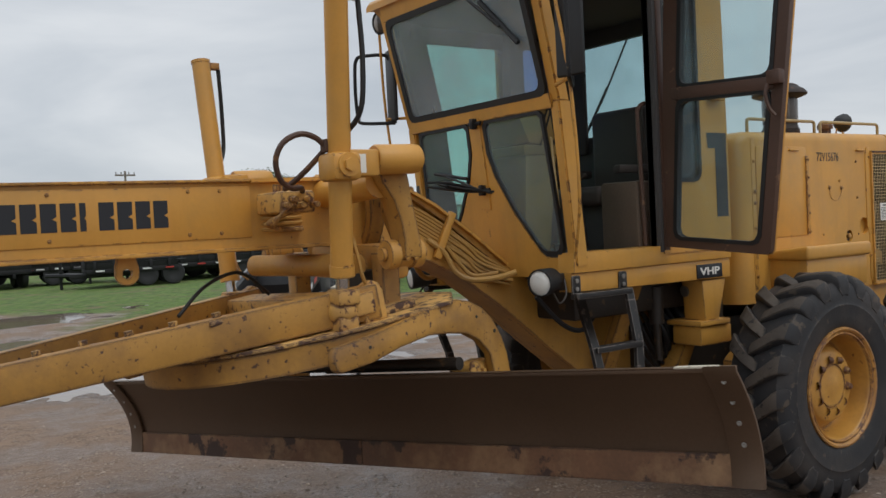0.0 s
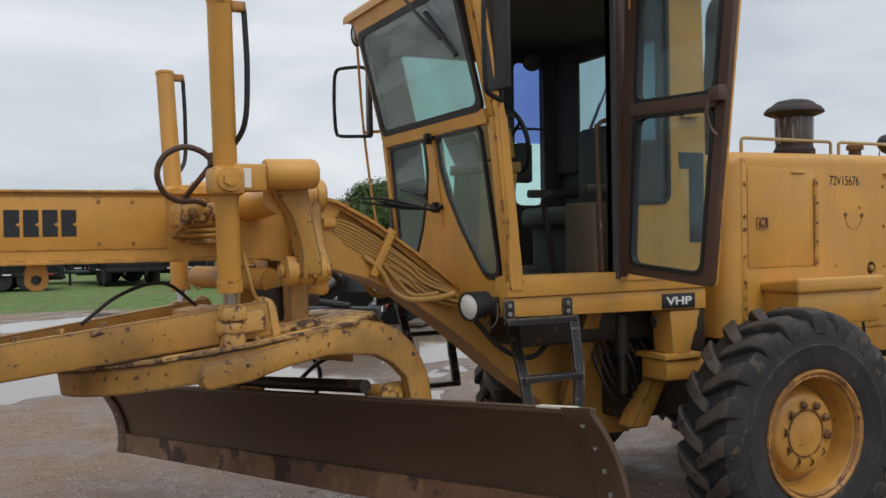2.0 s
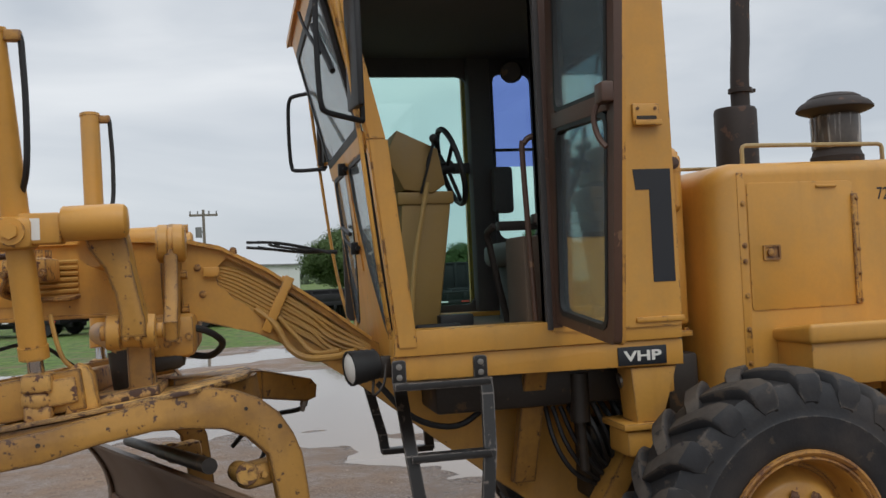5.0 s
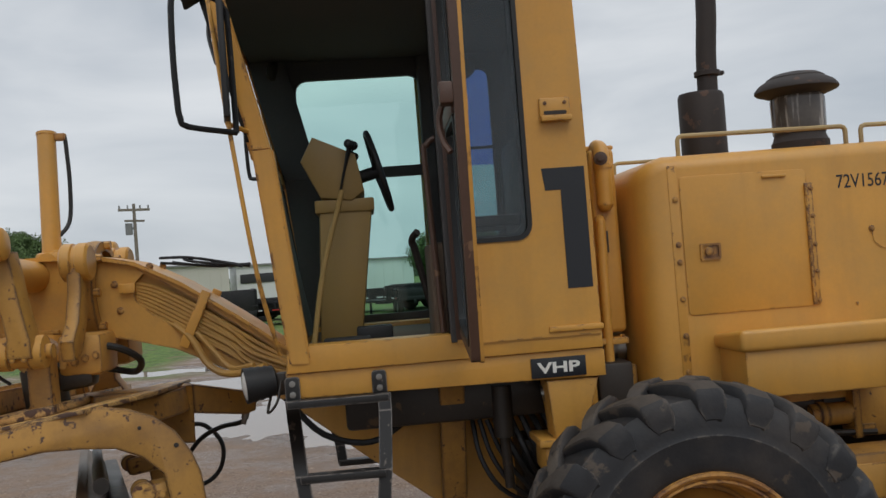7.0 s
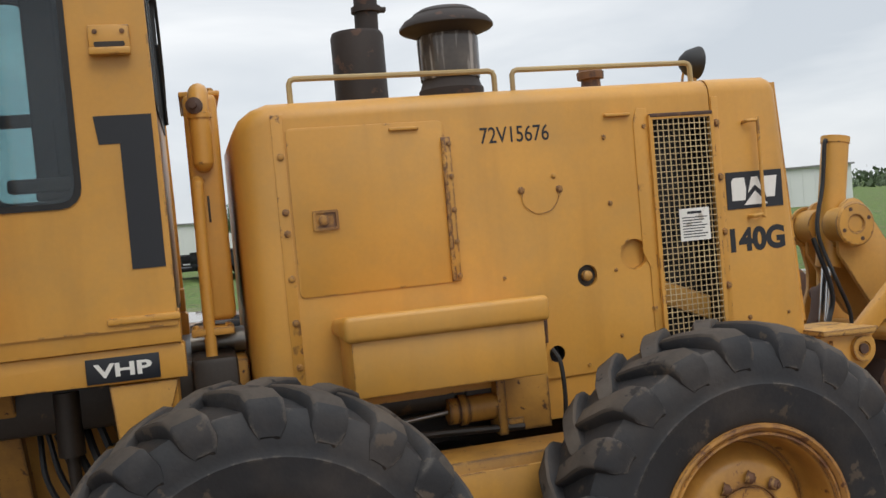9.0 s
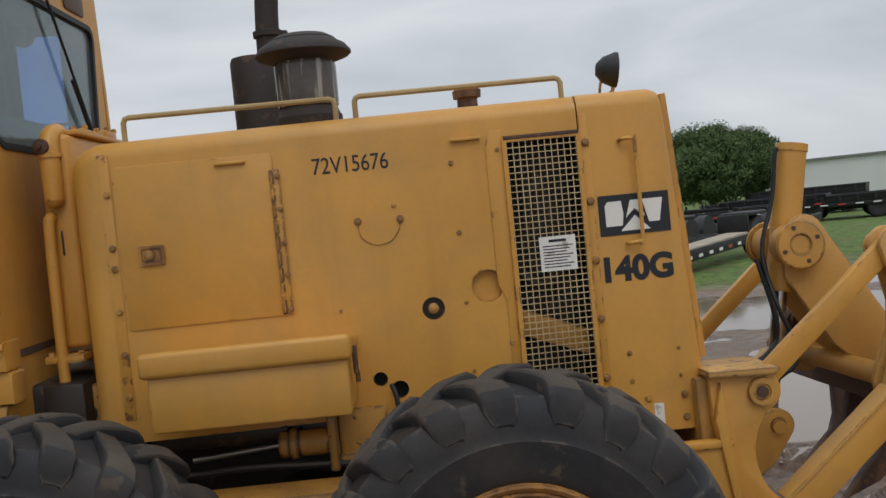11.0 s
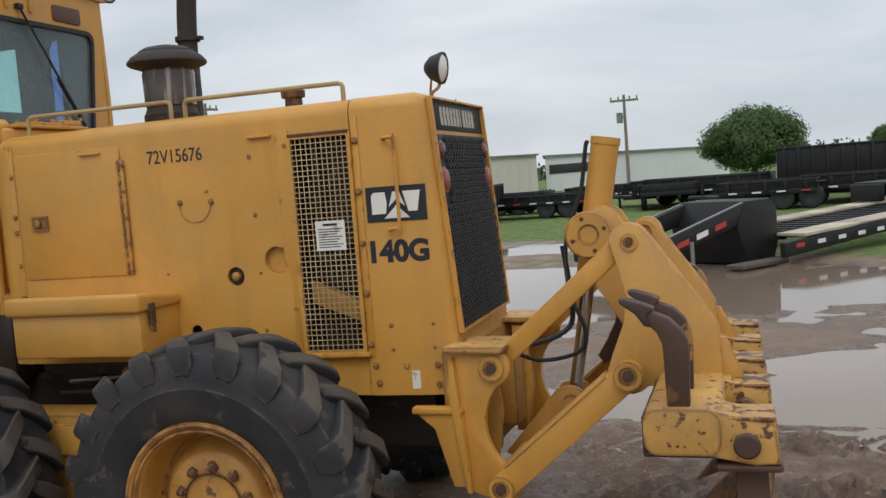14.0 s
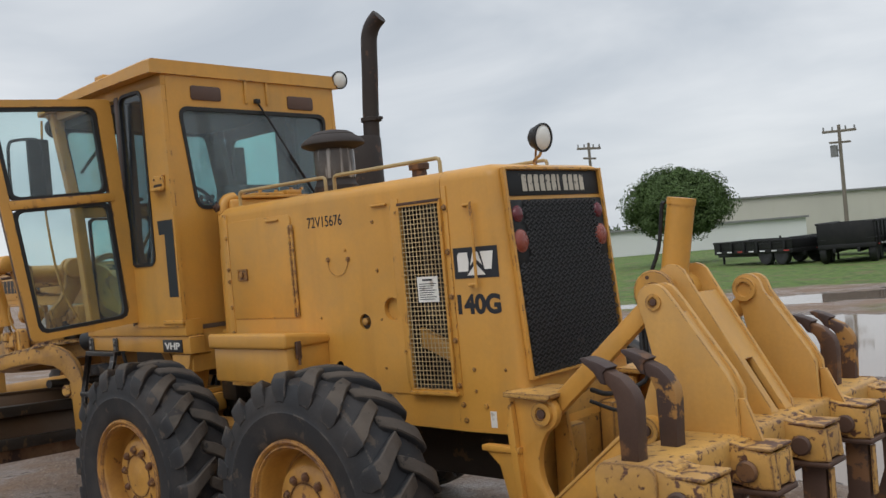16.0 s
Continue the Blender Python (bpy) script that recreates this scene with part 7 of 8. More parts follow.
for s in (-1, 1):
    bm = bmesh.new()
    lathe(bm, [(0.056, 0.0), (0.056, 0.022), (0.036, 0.022), (0.034, 0.006), (0.0, 0.006)], 24, aim((PB[0], 0.455 * s if s < 0 else 0.360, PB[1]), (0, -s, 0)))
    part("pin_boss", bm, bracket_paint, ripper)
# middle channel
bm = bmesh.new()
mid_out = disc_arc((2.20, 1.575), 0.080, 170, 40, 6) + [(2.29, 1.575), (2.485, 1.25), (2.618, 1.03), (2.63, 0.95), (2.46, 0.95), (2.28, 1.10), (2.10, 1.40), (2.11, 1.55)]
for y in (-0.108, 0.120):
    bm = bmesh.new()
    plate(bm, mid_out, "y", y, y + 0.025, 0.004)
    part("channel_web", bm, bracket_paint, ripper)
bm = bmesh.new()


def slope_x(z):
    return 2.272 + (1.58 - z) * 0.606


for z0, z1, bands in ((1.525, 1.222, ((-0.083, 0.120),)), (1.222, 1.0, ((-0.083, -0.030), (0.042, 0.120)))):
    for y0, y1 in bands:
        plate(bm, [(slope_x(z0), z0), (slope_x(z1), z1), (slope_x(z1) - 0.028, z1 - 0.012), (slope_x(z0) - 0.028, z0 - 0.012)], "y", y0, y1, 0.003)
part("channel_back", bm, bracket_paint, ripper)
# lift cylinder on its trunnion
ax = Vector((0.135, 0.0, 0.75)).normalized()
tr = Vector((2.148, 0.0, 1.532))
bm = bmesh.new()
rod(bm, tr - ax * 0.10, tr + ax * 0.425, 0.063, 24)
rod(bm, tr + ax * 0.40, tr + ax * 0.432, 0.067, 24)
rod(bm, tr - ax * 0.20, tr - ax * 0.10, 0.058, 24)
barrel = part("cylinder_barrel", bm, paint, ripper)
bm = bmesh.new()
for s in (-1, 1):
    bm = bmesh.new()
    lathe(bm, [(0.0, 0.0), (0.100, 0.0), (0.104, 0.012), (0.096, 0.020), (0.045, 0.020), (0.040, 0.012), (0.0, 0.012)], 32, aim((tr.x, s * 0.165, tr.z), (0, s, 0)))
    rod(bm, (tr.x, s * 0.05, tr.z), (tr.x, s * 0.165, tr.z), 0.085, 28)
    cap_ = part("trunnion_cap", bm, paint_worn, barrel)
    for k in range(4):
        a_ = radians(20 + 90 * k)
        bm = bmesh.new()
        lathe(bm, [(0.010, 0.0), (0.010, 0.003), (0.0, 0.003)], 8, aim((tr.x + 0.074 * math.cos(a_), s * 0.184, tr.z + 0.074 * math.sin(a_)), (0, s, 0)))
        part("bolt_head", bm, rust, cap_)
bm = bmesh.new()
rod(bm, tr - ax * 0.76, tr - ax * 0.18, 0.030, 16)
part("cylinder_rod", bm, rod_chrome, barrel)
bm = bmesh.new()
hose(bm, [tr + ax * 0.41 + Vector((-0.07, -0.03, 0)), tr + ax * 0.40 + Vector((-0.082, -0.03, 0)), tr + ax * 0.2 + Vector((-0.080, -0.03, 0)), tr - ax * 0.02 + Vector((-0.115, -0.06, 0)), tr - ax * 0.25 + Vector((-0.06, -0.14, 0)),
          tr - ax * 0.42 + Vector((0.03, -0.14, 0)), tr - ax * 0.52 + Vector((0.02, -0.14, 0)), tr - ax * 0.56 + Vector((-0.14, -0.14, 0)), (1.78, -0.20, 1.03)], 0.0095, 8, 5)
part("hydraulic_hose", bm, black_rubber, barrel)
bm = bmesh.new()
hose(bm, [tr - ax * 0.05 + Vector((-0.13, -0.05, 0)), tr - ax * 0.3 + Vector((-0.05, -0.10, 0)), tr - ax * 0.42 + Vector((-0.05, -0.10, 0)), (1.90, -0.20, 1.07), (1.78, -0.18, 1.08)], 0.012, 8, 5)
part("hydraulic_hose", bm, black_rubber, barrel)
bm = bmesh.new()
plate(bm, [(1.70, 0.55), (1.95, 0.84)] + disc_arc((2.013, 0.784), 0.07, 120, -30, 6) + [(1.98, 0.62), (1.80, 0.50)], "y", -0.10, -0.06, 0.006)
plate(bm, [(1.70, 0.55), (1.95, 0.84)] + disc_arc((2.013, 0.784), 0.07, 120, -30, 6) + [(1.98, 0.62), (1.80, 0.50)], "y", 0.06, 0.10, 0.006)
rod(bm, (2.013, -0.12, 0.784), (2.013, 0.12, 0.784), 0.03, 14)
part("rod_lug", bm, paint_worn, ripper)
bm = bmesh.new()
rod(bm, (1.811, -0.60, 0.551), (1.811, 0.60, 0.551), 0.055, 20)
rod(bm, (2.338, -0.60, 1.004), (2.338, 0.60, 1.004), 0.045, 20)
part("cross_tube", bm, paint_worn, ripper)
bm = bmesh.new()
box(bm, 1.56, 1.63, -0.54, 0.54, 0.55, 1.09, 0.01)
box(bm, 1.63, 1.70, -0.30, -0.12, 0.58, 0.92, 0.02)
box(bm, 1.63, 1.72, 0.10, 0.30, 0.62, 0.98, 0.02)
part("rear_crossmember", bm, paint_grime_shade, ripper)

# tool beam, sockets and shanks
bm = bmesh.new()
box(bm, 2.445, 2.69, -1.18, 1.13, 0.856, 0.998, 0.022, seg=3)
beam = part("tool_beam", bm, paint_chipped, ripper, "chipped yellow ripper beam")
bm = bmesh.new()
box(bm, 2.434, 2.450, -1.17, 1.12, 0.842, 0.975, 0.006)
box(bm, 2.436, 2.69, -1.17, 1.12, 0.838, 0.857, 0.006)
part("wear_strip", bm, rust, beam, "dark rusted underside strip")
# rusty bell-crank between the links
bm = bmesh.new()
plate(bm, [(2.21, 1.20), (2.26, 1.24), (2.30, 1.20), (2.285, 1.12), (2.24, 1.02), (2.18, 0.93), (2.13, 0.90), (2.10, 0.94), (2.15, 1.02), (2.19, 1.10)], "y", 0.20, 0.28, 0.012)
rod(bm, (2.255, 0.17, 1.185), (2.255, 0.31, 1.185), 0.035, 14)
part("bell_crank", bm, rust, ripper, "rusty bell-crank lever")
for y in (-1.195, 1.13):
    bm = bmesh.new()
    plate(bm, rounded(2.440, 2.680, 0.850, 1.0, 0.045, 5), "y", y, y + 0.016, 0.005)
    part("end_plate", bm, paint_chipped, beam)


def shank(bm, x, z, mirror=1):
    pts = [(x - 0.04, z), (x + 0.06, z), (x + 0.06, z - 0.36), (x + 0.03, z - 0.46), (x - 0.08, z - 0.56), (x - 0.25, z - 0.63), (x - 0.16, z - 0.52), (x - 0.07, z - 0.43), (x - 0.04, z - 0.34)]
    plate(bm, [(px, z + (pz - z) * mirror) for px, pz in pts], "y", -0.032, 0.032, 0.008)


for y in (-1.085, -0.565, -0.045, 0.48, 1.005):
    # cast socket: flared cheeks round a slot, capped by a worn plate
    bm = bmesh.new()
    outline = [(2.64, 0.845), (2.78, 0.818), (2.856, 0.824), (2.844, 0.955), (2.78, 0.965), (2.64, 1.0)]
    for y0, y1 in ((y - 0.10, y - 0.042), (y + 0.042, y + 0.10)):
        plate(bm, outline, "y", y0, y1, 0.014)
    box(bm, 2.64, 2.72, y - 0.06, y + 0.06, 0.843, 0.985, 0.01)
    box(bm, 2.818, 2.851, y - 0.06, y + 0.06, 0.828, 0.95, 0.01)
    part("shank_socket", bm, paint_chipped, beam)
    bm = bmesh.new()
    box(bm, 2.66, 2.862, y - 0.098, y + 0.098, 0.798, 0.822, 0.010)
    part("socket_foot", bm, rust, beam)
    bm = bmesh.new()
    box(bm, 2.70, 2.847, y - 0.10, y + 0.10, 0.962, 0.974, 0.004)
    part("cap_plate", bm, cap_rust, beam)
    bm = bmesh.new()
    rod(bm, (2.757, y - 0.12, 0.888), (2.757, y + 0.12, 0.888), 0.030, 14)
    lathe(bm, [(0.040, 0.0), (0.042, 0.012), (0.034, 0.022), (0.0, 0.024)], 14, aim((2.757, y - 0.106, 0.888), (0, -1, 0)))
    part("retaining_pin", bm, rust, beam)
    bm = bmesh.new()
    shank(bm, 2.757, 0.90)
    ob = part("shank", bm, rust, beam, "rusty curved ripper shank")
    ob.location = (0, y, 0)
    bm = bmesh.new()
    plate(bm, [(2.827, 0.78), (2.835, 0.78), (2.835, 0.56), (2.827, 0.56)], "y", y - 0.026, y + 0.026)
    part("paint_remnant", bm, paint_chipped, beam)
# spare shanks standing upside down in the beam: flat bars bent forwards, each with a worn tip
for k, y in enumerate((-1.11, -0.835, 0.82, 1.08)):
    bm = bmesh.new()
    pts = [(2.517, 0.98), (2.587, 0.98), (2.594, 1.17), (2.590, 1.212), (2.572, 1.246), (2.535, 1.284), (2.470, 1.312), (2.452, 1.300), (2.462, 1.272), (2.495, 1.240), (2.512, 1.200)]
    plate(bm, pts, "y", y - 0.032, y + 0.032, 0.006)
    ob = part("spare_shank", bm, rust if k % 2 == 0 else flaked_rust, beam, "rust-brown hooked shank with yellow paint left on it" if k % 2 else "rust-brown hooked shank")
    bm = bmesh.new()
    plate(bm, [(2.490, 1.318), (2.455, 1.334), (2.398, 1.352), (2.378, 1.350), (2.384, 1.336), (2.430, 1.302), (2.458, 1.262), (2.476, 1.258), (2.470, 1.298)], "y", y - 0.040, y + 0.040, 0.005)
    part("shank_tip", bm, tip_rust, ob)
for y in (-0.28, 0.05, 0.30):
    bm = bmesh.new()
    plate(bm, [(2.60, 0.852), (2.50, 0.852), (2.46, 0.70), (2.36, 0.60), (2.42, 0.60), (2.56, 0.68), (2.62, 0.76)], "y", y - 0.03, y + 0.03, 0.006)
    part("tooth", bm, rust, beam, "dark pointed tooth")


# ---- ground, puddles ----
def ground_material():
    m = bpy.data.materials.new("wet_gravel_and_grass")
    m.use_nodes = True
    n, l = m.node_tree.nodes, m.node_tree.links
    b = n["Principled BSDF"]
    at = n.new("ShaderNodeNewGeometry").outputs["Position"]

    def noise_at(scale, detail=6, rough=0.55):
        t = n.new("ShaderNodeTexNoise")
        t.inputs["Scale"].default_value, t.inputs["Detail"].default_value, t.inputs["Roughness"].default_value = scale, detail, rough
        l.new(at, t.inputs["Vector"])
        return t.outputs["Fac"]

    def ramp(v, a, b_, lo=0.0, hi=1.0):
        r = n.new("ShaderNodeMapRange")
        r.inputs["From Min"].default_value, r.inputs["From Max"].default_value = a, b_
        r.inputs["To Min"].default_value, r.inputs["To Max"].default_value = lo, hi
        l.new(v, r.inputs["Value"])
        return r.outputs[0]

    def math_(op, a, b_):
        k = n.new("ShaderNodeMath")
        k.operation = op
        for i, v in enumerate((a, b_)):
            if isinstance(v, (int, float)):
                k.inputs[i].default_value = v
            else:
                l.new(v, k.inputs[i])
        return k.outputs[0]

    def mix(f, a, b_):
        k = n.new("ShaderNodeMix")
        k.data_type = "RGBA"
        l.new(f, k.inputs["Factor"])
        for name, v in (("A", a), ("B", b_)):
            if isinstance(v, tuple):
                k.inputs[name].default_value = (*v, 1)
            else:
                l.new(v, k.inputs[name])
        return k.outputs["Result"]

    broad, mid, fine, grit = noise_at(0.25), noise_at(1.6), noise_at(9), noise_at(55, 4, 0.7)
    vor = n.new("ShaderNodeTexVoronoi")
    vor.inputs["Scale"].default_value = 38
    l.new(at, vor.inputs["Vector"])
    mud = mix(ramp(mid, 0.35, 0.65), (0.150, 0.090, 0.058), (0.285, 0.192, 0.130))
    stones = mix(ramp(vor.outputs["Distance"], 0.15, 0.5), (0.39, 0.295, 0.220), (0.165, 0.105, 0.070))
    gravel = mix(ramp(fine, 0.40, 0.62), mud, stones)
    sep = n.new("ShaderNodeSeparateXYZ")
    l.new(at, sep.inputs[0])
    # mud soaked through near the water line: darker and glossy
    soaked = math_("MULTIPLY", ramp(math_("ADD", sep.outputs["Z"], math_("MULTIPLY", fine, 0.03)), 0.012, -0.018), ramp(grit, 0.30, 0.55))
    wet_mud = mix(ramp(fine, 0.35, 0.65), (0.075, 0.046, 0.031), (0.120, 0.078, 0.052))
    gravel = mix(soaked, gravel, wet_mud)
    # churned, soaked mud behind the machine
    away = n.new("ShaderNodeVectorMath")
    away.operation = "DISTANCE"
    away.inputs[1].default_value = (4.6, 1.6, 0)
    l.new(at, away.inputs[0])
    churn = ramp(math_("ADD", away.outputs["Value"], math_("MULTIPLY", math_("ADD", mid, broad), 2.4)), 4.0, 6.4, 0.75, 0.0)
    gravel = mix(churn, gravel, mix(ramp(fine, 0.38, 0.62), (0.078, 0.048, 0.034), (0.215, 0.148, 0.106)))
    # grass begins beyond the yard, along a wavering edge
    edge = math_("ADD", math_("MULTIPLY", broad, 9.0), math_("MULTIPLY", mid, 3.5))
    reach = math_("ADD", math_("ADD", sep.outputs["Y"], math_("MULTIPLY", sep.outputs["X"], 0.22)), edge)
    patch = n.new("ShaderNodeVectorMath")
    patch.operation = "DISTANCE"
    patch.inputs[1].default_value = (-2.9, 17.8, 0)
    l.new(at, patch.inputs[0])
    reach = math_("SUBTRACT", reach, ramp(patch.outputs["Value"], 1.2, 4.2, 7.0, 0.0))
    isgrass = ramp(reach, 19.6, 21.6)
    grass = mix(ramp(fine, 0.35, 0.65), (0.058, 0.122, 0.014), (0.150, 0.226, 0.040))
    grass = mix(ramp(mid, 0.5, 0.72), grass, (0.165, 0.175, 0.060))
    grass = mix(ramp(noise_at(3.3), 0.46, 0.66), grass, (0.040, 0.075, 0.012))
    grass = mix(ramp(noise_at(0.8), 0.54, 0.70), grass, (0.150, 0.120, 0.060))
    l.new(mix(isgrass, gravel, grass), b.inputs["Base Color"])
    wet = ramp(mid, 0.42, 0.60)
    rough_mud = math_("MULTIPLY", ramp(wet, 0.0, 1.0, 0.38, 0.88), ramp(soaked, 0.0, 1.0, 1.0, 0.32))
    rr = n.new("ShaderNodeMix")
    rr.data_type = "FLOAT"
    l.new(isgrass, rr.inputs["Factor"]), l.new(rough_mud, rr.inputs["A"])
    rr.inputs["B"].default_value = 0.9
    l.new(rr.outputs["Result"], b.inputs["Roughness"])
    bp = n.new("ShaderNodeBump")
    bp.inputs["Strength"].default_value, bp.inputs["Distance"].default_value = 0.9, 0.04
    l.new(math_("ADD", math_("MULTIPLY", grit, 0.5), fine), bp.inputs["Height"])
    l.new(bp.outputs[0], b.inputs["Normal"])
    return m


ground_mat = ground_material()
# hollows that hold the rain: centre, half-axes, turn in degrees, depth
HOLLOWS = ((-0.6, 8.6, 3.6, 3.0, 10, 0.075), (-2.4, 17.0, 2.8, 1.5, 25, 0.09), (4.4, 3.05, 3.6, 0.80, 2, 0.12), (5.0, 4.4, 3.2, 0.55, 5, 0.10), (6.6, 8.5, 4.6, 1.15, 6, 0.12), (0.9, 10.8, 3.4, 1.9, 0, 0.12), (-1.2, 4.0, 1.5, 1.9, 20, 0.035),
           (-3.6, 12.4, 2.8, 1.1, -12, 0.07), (9.5, 12.5, 3.0, 0.8, 35, 0.06), (-7.0, 15.5, 3.0, 0.8, -5, 0.05), (11.5, 5.4, 3.0, 0.8, 10, 0.06), (-4.6, 7.2, 1.8, 0.8, 25, 0.05))
WATER_Z = -0.030


def ground_height(x, y):
    z = 0.030 * noise.noise((x * 0.45, y * 0.45, 1.7)) + 0.022 * noise.noise((x * 1.3, y * 1.3, 4.2)) + 0.016 * noise.noise((x * 3.6, y * 3.6, 7.1))
    for cx, cy, rx, ry, turn, deep in HOLLOWS:
        c, s_ = math.cos(radians(turn)), math.sin(radians(turn))
        u, v = ((x - cx) * c + (y - cy) * s_) / rx, (-(x - cx) * s_ + (y - cy) * c) / ry
        d = u * u + v * v
        if d < 4:
            z -= deep * math.exp(-d * 1.4)
    near = max(abs(x - 0.3) / 2.2, abs(y) / 1.9)
    if near < 1.4:
        z *= min(1.0, max(0.15, near - 0.4))
    # wheel tracks past the rear of the machine: chevrons pressed into the mud
    if x > 1.2:
        fade = min(1.0, (x - 1.2) / 0.8)
        for mid_y, wide, deep in ((0.95, 0.36, 1.0), (1.85, 0.36, 1.1), (3.68, 0.12, 1.2)):
            d = y - mid_y - 0.035 * (x - 3) - 0.06 * noise.noise((x * 0.8, mid_y, 3.3))
            if abs(d) < wide:
                edge = 1 - (d / wide) ** 2
                bar = math.sin((x - abs(d) * 0.9 + 0.05 * noise.noise((x * 2.1, y * 2.1, 5.0))) * 2 * math.pi / 0.175)
                z += fade * deep * (0.060 * max(-0.6, bar) * edge * (0.7 + 0.7 * noise.noise((x * 1.7, y * 1.7, 9.0))) - 0.018)
            elif abs(d) < wide + 0.14:
                z += fade * 0.026 * (1 - abs(abs(d) - wide - 0.07) / 0.07) * (0.7 + 0.8 * noise.noise((x * 5.0, y * 5.0, 2.0)))
        if -0.2 < y < 2.5:
            z += fade * 0.022 * noise.noise((x * 6.0, y * 8.0, 6.1))
    return z


bm = bmesh.new()
# one sheet: fine near the machine, coarse towards the horizon
xs = [-2500, -900, -300, -120, -60, -30, -20] + [-12 + 0.16 * k for k in range(83)] + [1.3 + 0.05 * k for k in range(114)] + [7.1 + 0.16 * k for k in range(44)] + [16, 20, 30, 60, 120, 300, 900, 2500]
ys = [-2500, -900, -300, -120, -60, -30, -14] + [-9 + 0.16 * k for k in range(57)] + [0.05 + 0.05 * k for k in range(82)] + [4.25 + 0.16 * k for k in range(99)] + [22, 26, 32, 60, 120, 300, 900, 2500]
rows_ = []
for y in ys:
    rows_.append([bm.verts.new((x, y, ground_height(x, y) if -12.1 < x < 14.1 and -9.1 < y < 20 else 0.0)) for x in xs])
for a, b_ in zip(rows_, rows_[1:]):
    for i in range(len(a) - 1):
        bm.faces.new((a[i], a[i + 1], b_[i + 1], b_[i]))
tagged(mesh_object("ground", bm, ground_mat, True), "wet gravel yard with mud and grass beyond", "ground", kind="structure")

water = bpy.data.materials.new("puddle_water")
water.use_nodes = True
wb = water.node_tree.nodes["Principled BSDF"]
wb.inputs["Base Color"].default_value = (0.22, 0.165, 0.125, 1)
wb.inputs["Roughness"].default_value = 0.05
wb.inputs["IOR"].default_value = 1.33
wb.inputs["Specular IOR Level"].default_value = 0.9
wnz, wbp = water.node_tree.nodes.new("ShaderNodeTexNoise"), water.node_tree.nodes.new("ShaderNodeBump")
wnz.inputs["Scale"].default_value = 5
wbp.inputs["Strength"].default_value, wbp.inputs["Distance"].default_value = 0.06, 0.01
water.node_tree.links.new(wnz.outputs["Fac"], wbp.inputs["Height"])
water.node_tree.links.new(wbp.outputs[0], wb.inputs["Normal"])
bm = bmesh.new()
vs = [bm.verts.new(v) for v in ((-11.5, 1.9, WATER_Z), (1.6, 1.9, WATER_Z), (2.3, 0.4, WATER_Z), (13.5, 0.4, WATER_Z), (13.5, 19.0, WATER_Z), (-11.5, 19.0, WATER_Z))]
bm.faces.new(vs)
tagged(mesh_object("water", bm, water), "shallow muddy rainwater standing in the hollows of the yard", "puddle", kind="structure")

# loose stones on the gravel
rnd = random.Random(5)
verts, faces = [], []
for k in range(11000):
    x, y = rnd.uniform(-8.5, 3.5), rnd.uniform(-2.2, 6.0)
    if k % 3 == 0:
        x, y = rnd.uniform(-6.5, -1.0), rnd.uniform(-1.6, 2.5)
    z = ground_height(x, y)
    if z < WATER_Z + 0.004 and y > 1.8:
        continue
    r = 0.004 + 0.013 * rnd.random() ** 3
    a = rnd.uniform(0, 6.28)
    i = len(verts)
    for px, py, pz in ((1, 0, 0.1), (-1, 0, 0), (0, 1, 0), (0.1, -1, 0.1), (0, 0.1, 0.75), (0, 0, -0.8)):
        px, py = px * rnd.uniform(0.7, 1.5), py * rnd.uniform(0.6, 1.1)
        verts.append((x + r * (px * math.cos(a) - py * math.sin(a)), y + r * (px * math.sin(a) + py * math.cos(a)), z + r * (pz + 0.25)))
    faces += [(i, i + 2, i + 4), (i + 2, i + 1, i + 4), (i + 1, i + 3, i + 4), (i + 3, i, i + 4)]
me = bpy.data.meshes.new("gravel")
me.from_pydata(verts, [], faces)
me.materials.append(material("loose_stones", (0.30, 0.235, 0.185), 0.7, spread=0.45, bump=0.1, islands=True))
tagged(new("gravel", me), "loose pale stones scattered over the wet yard", "gravel", kind="stuff")


# ---- background ----
leaf_mat = material("tree_leaves", (0.074, 0.122, 0.034), 0.75, spread=0.16, bump=0.0, big=1.2, grain=8, islands=True)
leaf_mat.node_tree.nodes["Principled BSDF"].inputs["Subsurface Weight"].default_value = 0.0
bark_mat = material("grey_bark", (0.10, 0.08, 0.06), 0.9, spread=0.3, bump=0.4, grain=30)
far_leaf = material("distant_foliage", (0.075, 0.105, 0.055), 0.8, spread=0.4, bump=0.0, big=0.5, grain=3, islands=True)
cladding = material("beige_metal_cladding", (0.52, 0.50, 0.44), 0.55, spread=0.06, bump=0.02, big=0.3)
cladding_white = material("white_metal_cladding", (0.66, 0.67, 0.66), 0.5, spread=0.06, bump=0.02, big=0.3)
roof_grey = material("grey_roof_sheet", (0.20, 0.20, 0.20), 0.5, spread=0.1)
opening_dark = material("dark_opening", (0.03, 0.03, 0.032), 0.7, spread=0.2)
trailer_black = material("black_trailer_paint", (0.010, 0.010, 0.011), 0.5, spread=0.3, dust=(0.028, 0.026, 0.024), dust_amount=0.5, spec=0.35)
tape_white = material("white_reflective_tape", (0.75, 0.75, 0.75), 0.4, spread=0.05)
tape_red = material("red_reflective_tape", (0.45, 0.04, 0.03), 0.4, spread=0.05)
deck_wood = material("pale_deck_boards", (0.42, 0.36, 0.28), 0.8, spread=0.25, bump=0.1, objects=True)
pole_wood = material("weathered_pole_wood", (0.20, 0.17, 0.14), 0.85, spread=0.2, bump=0.1)


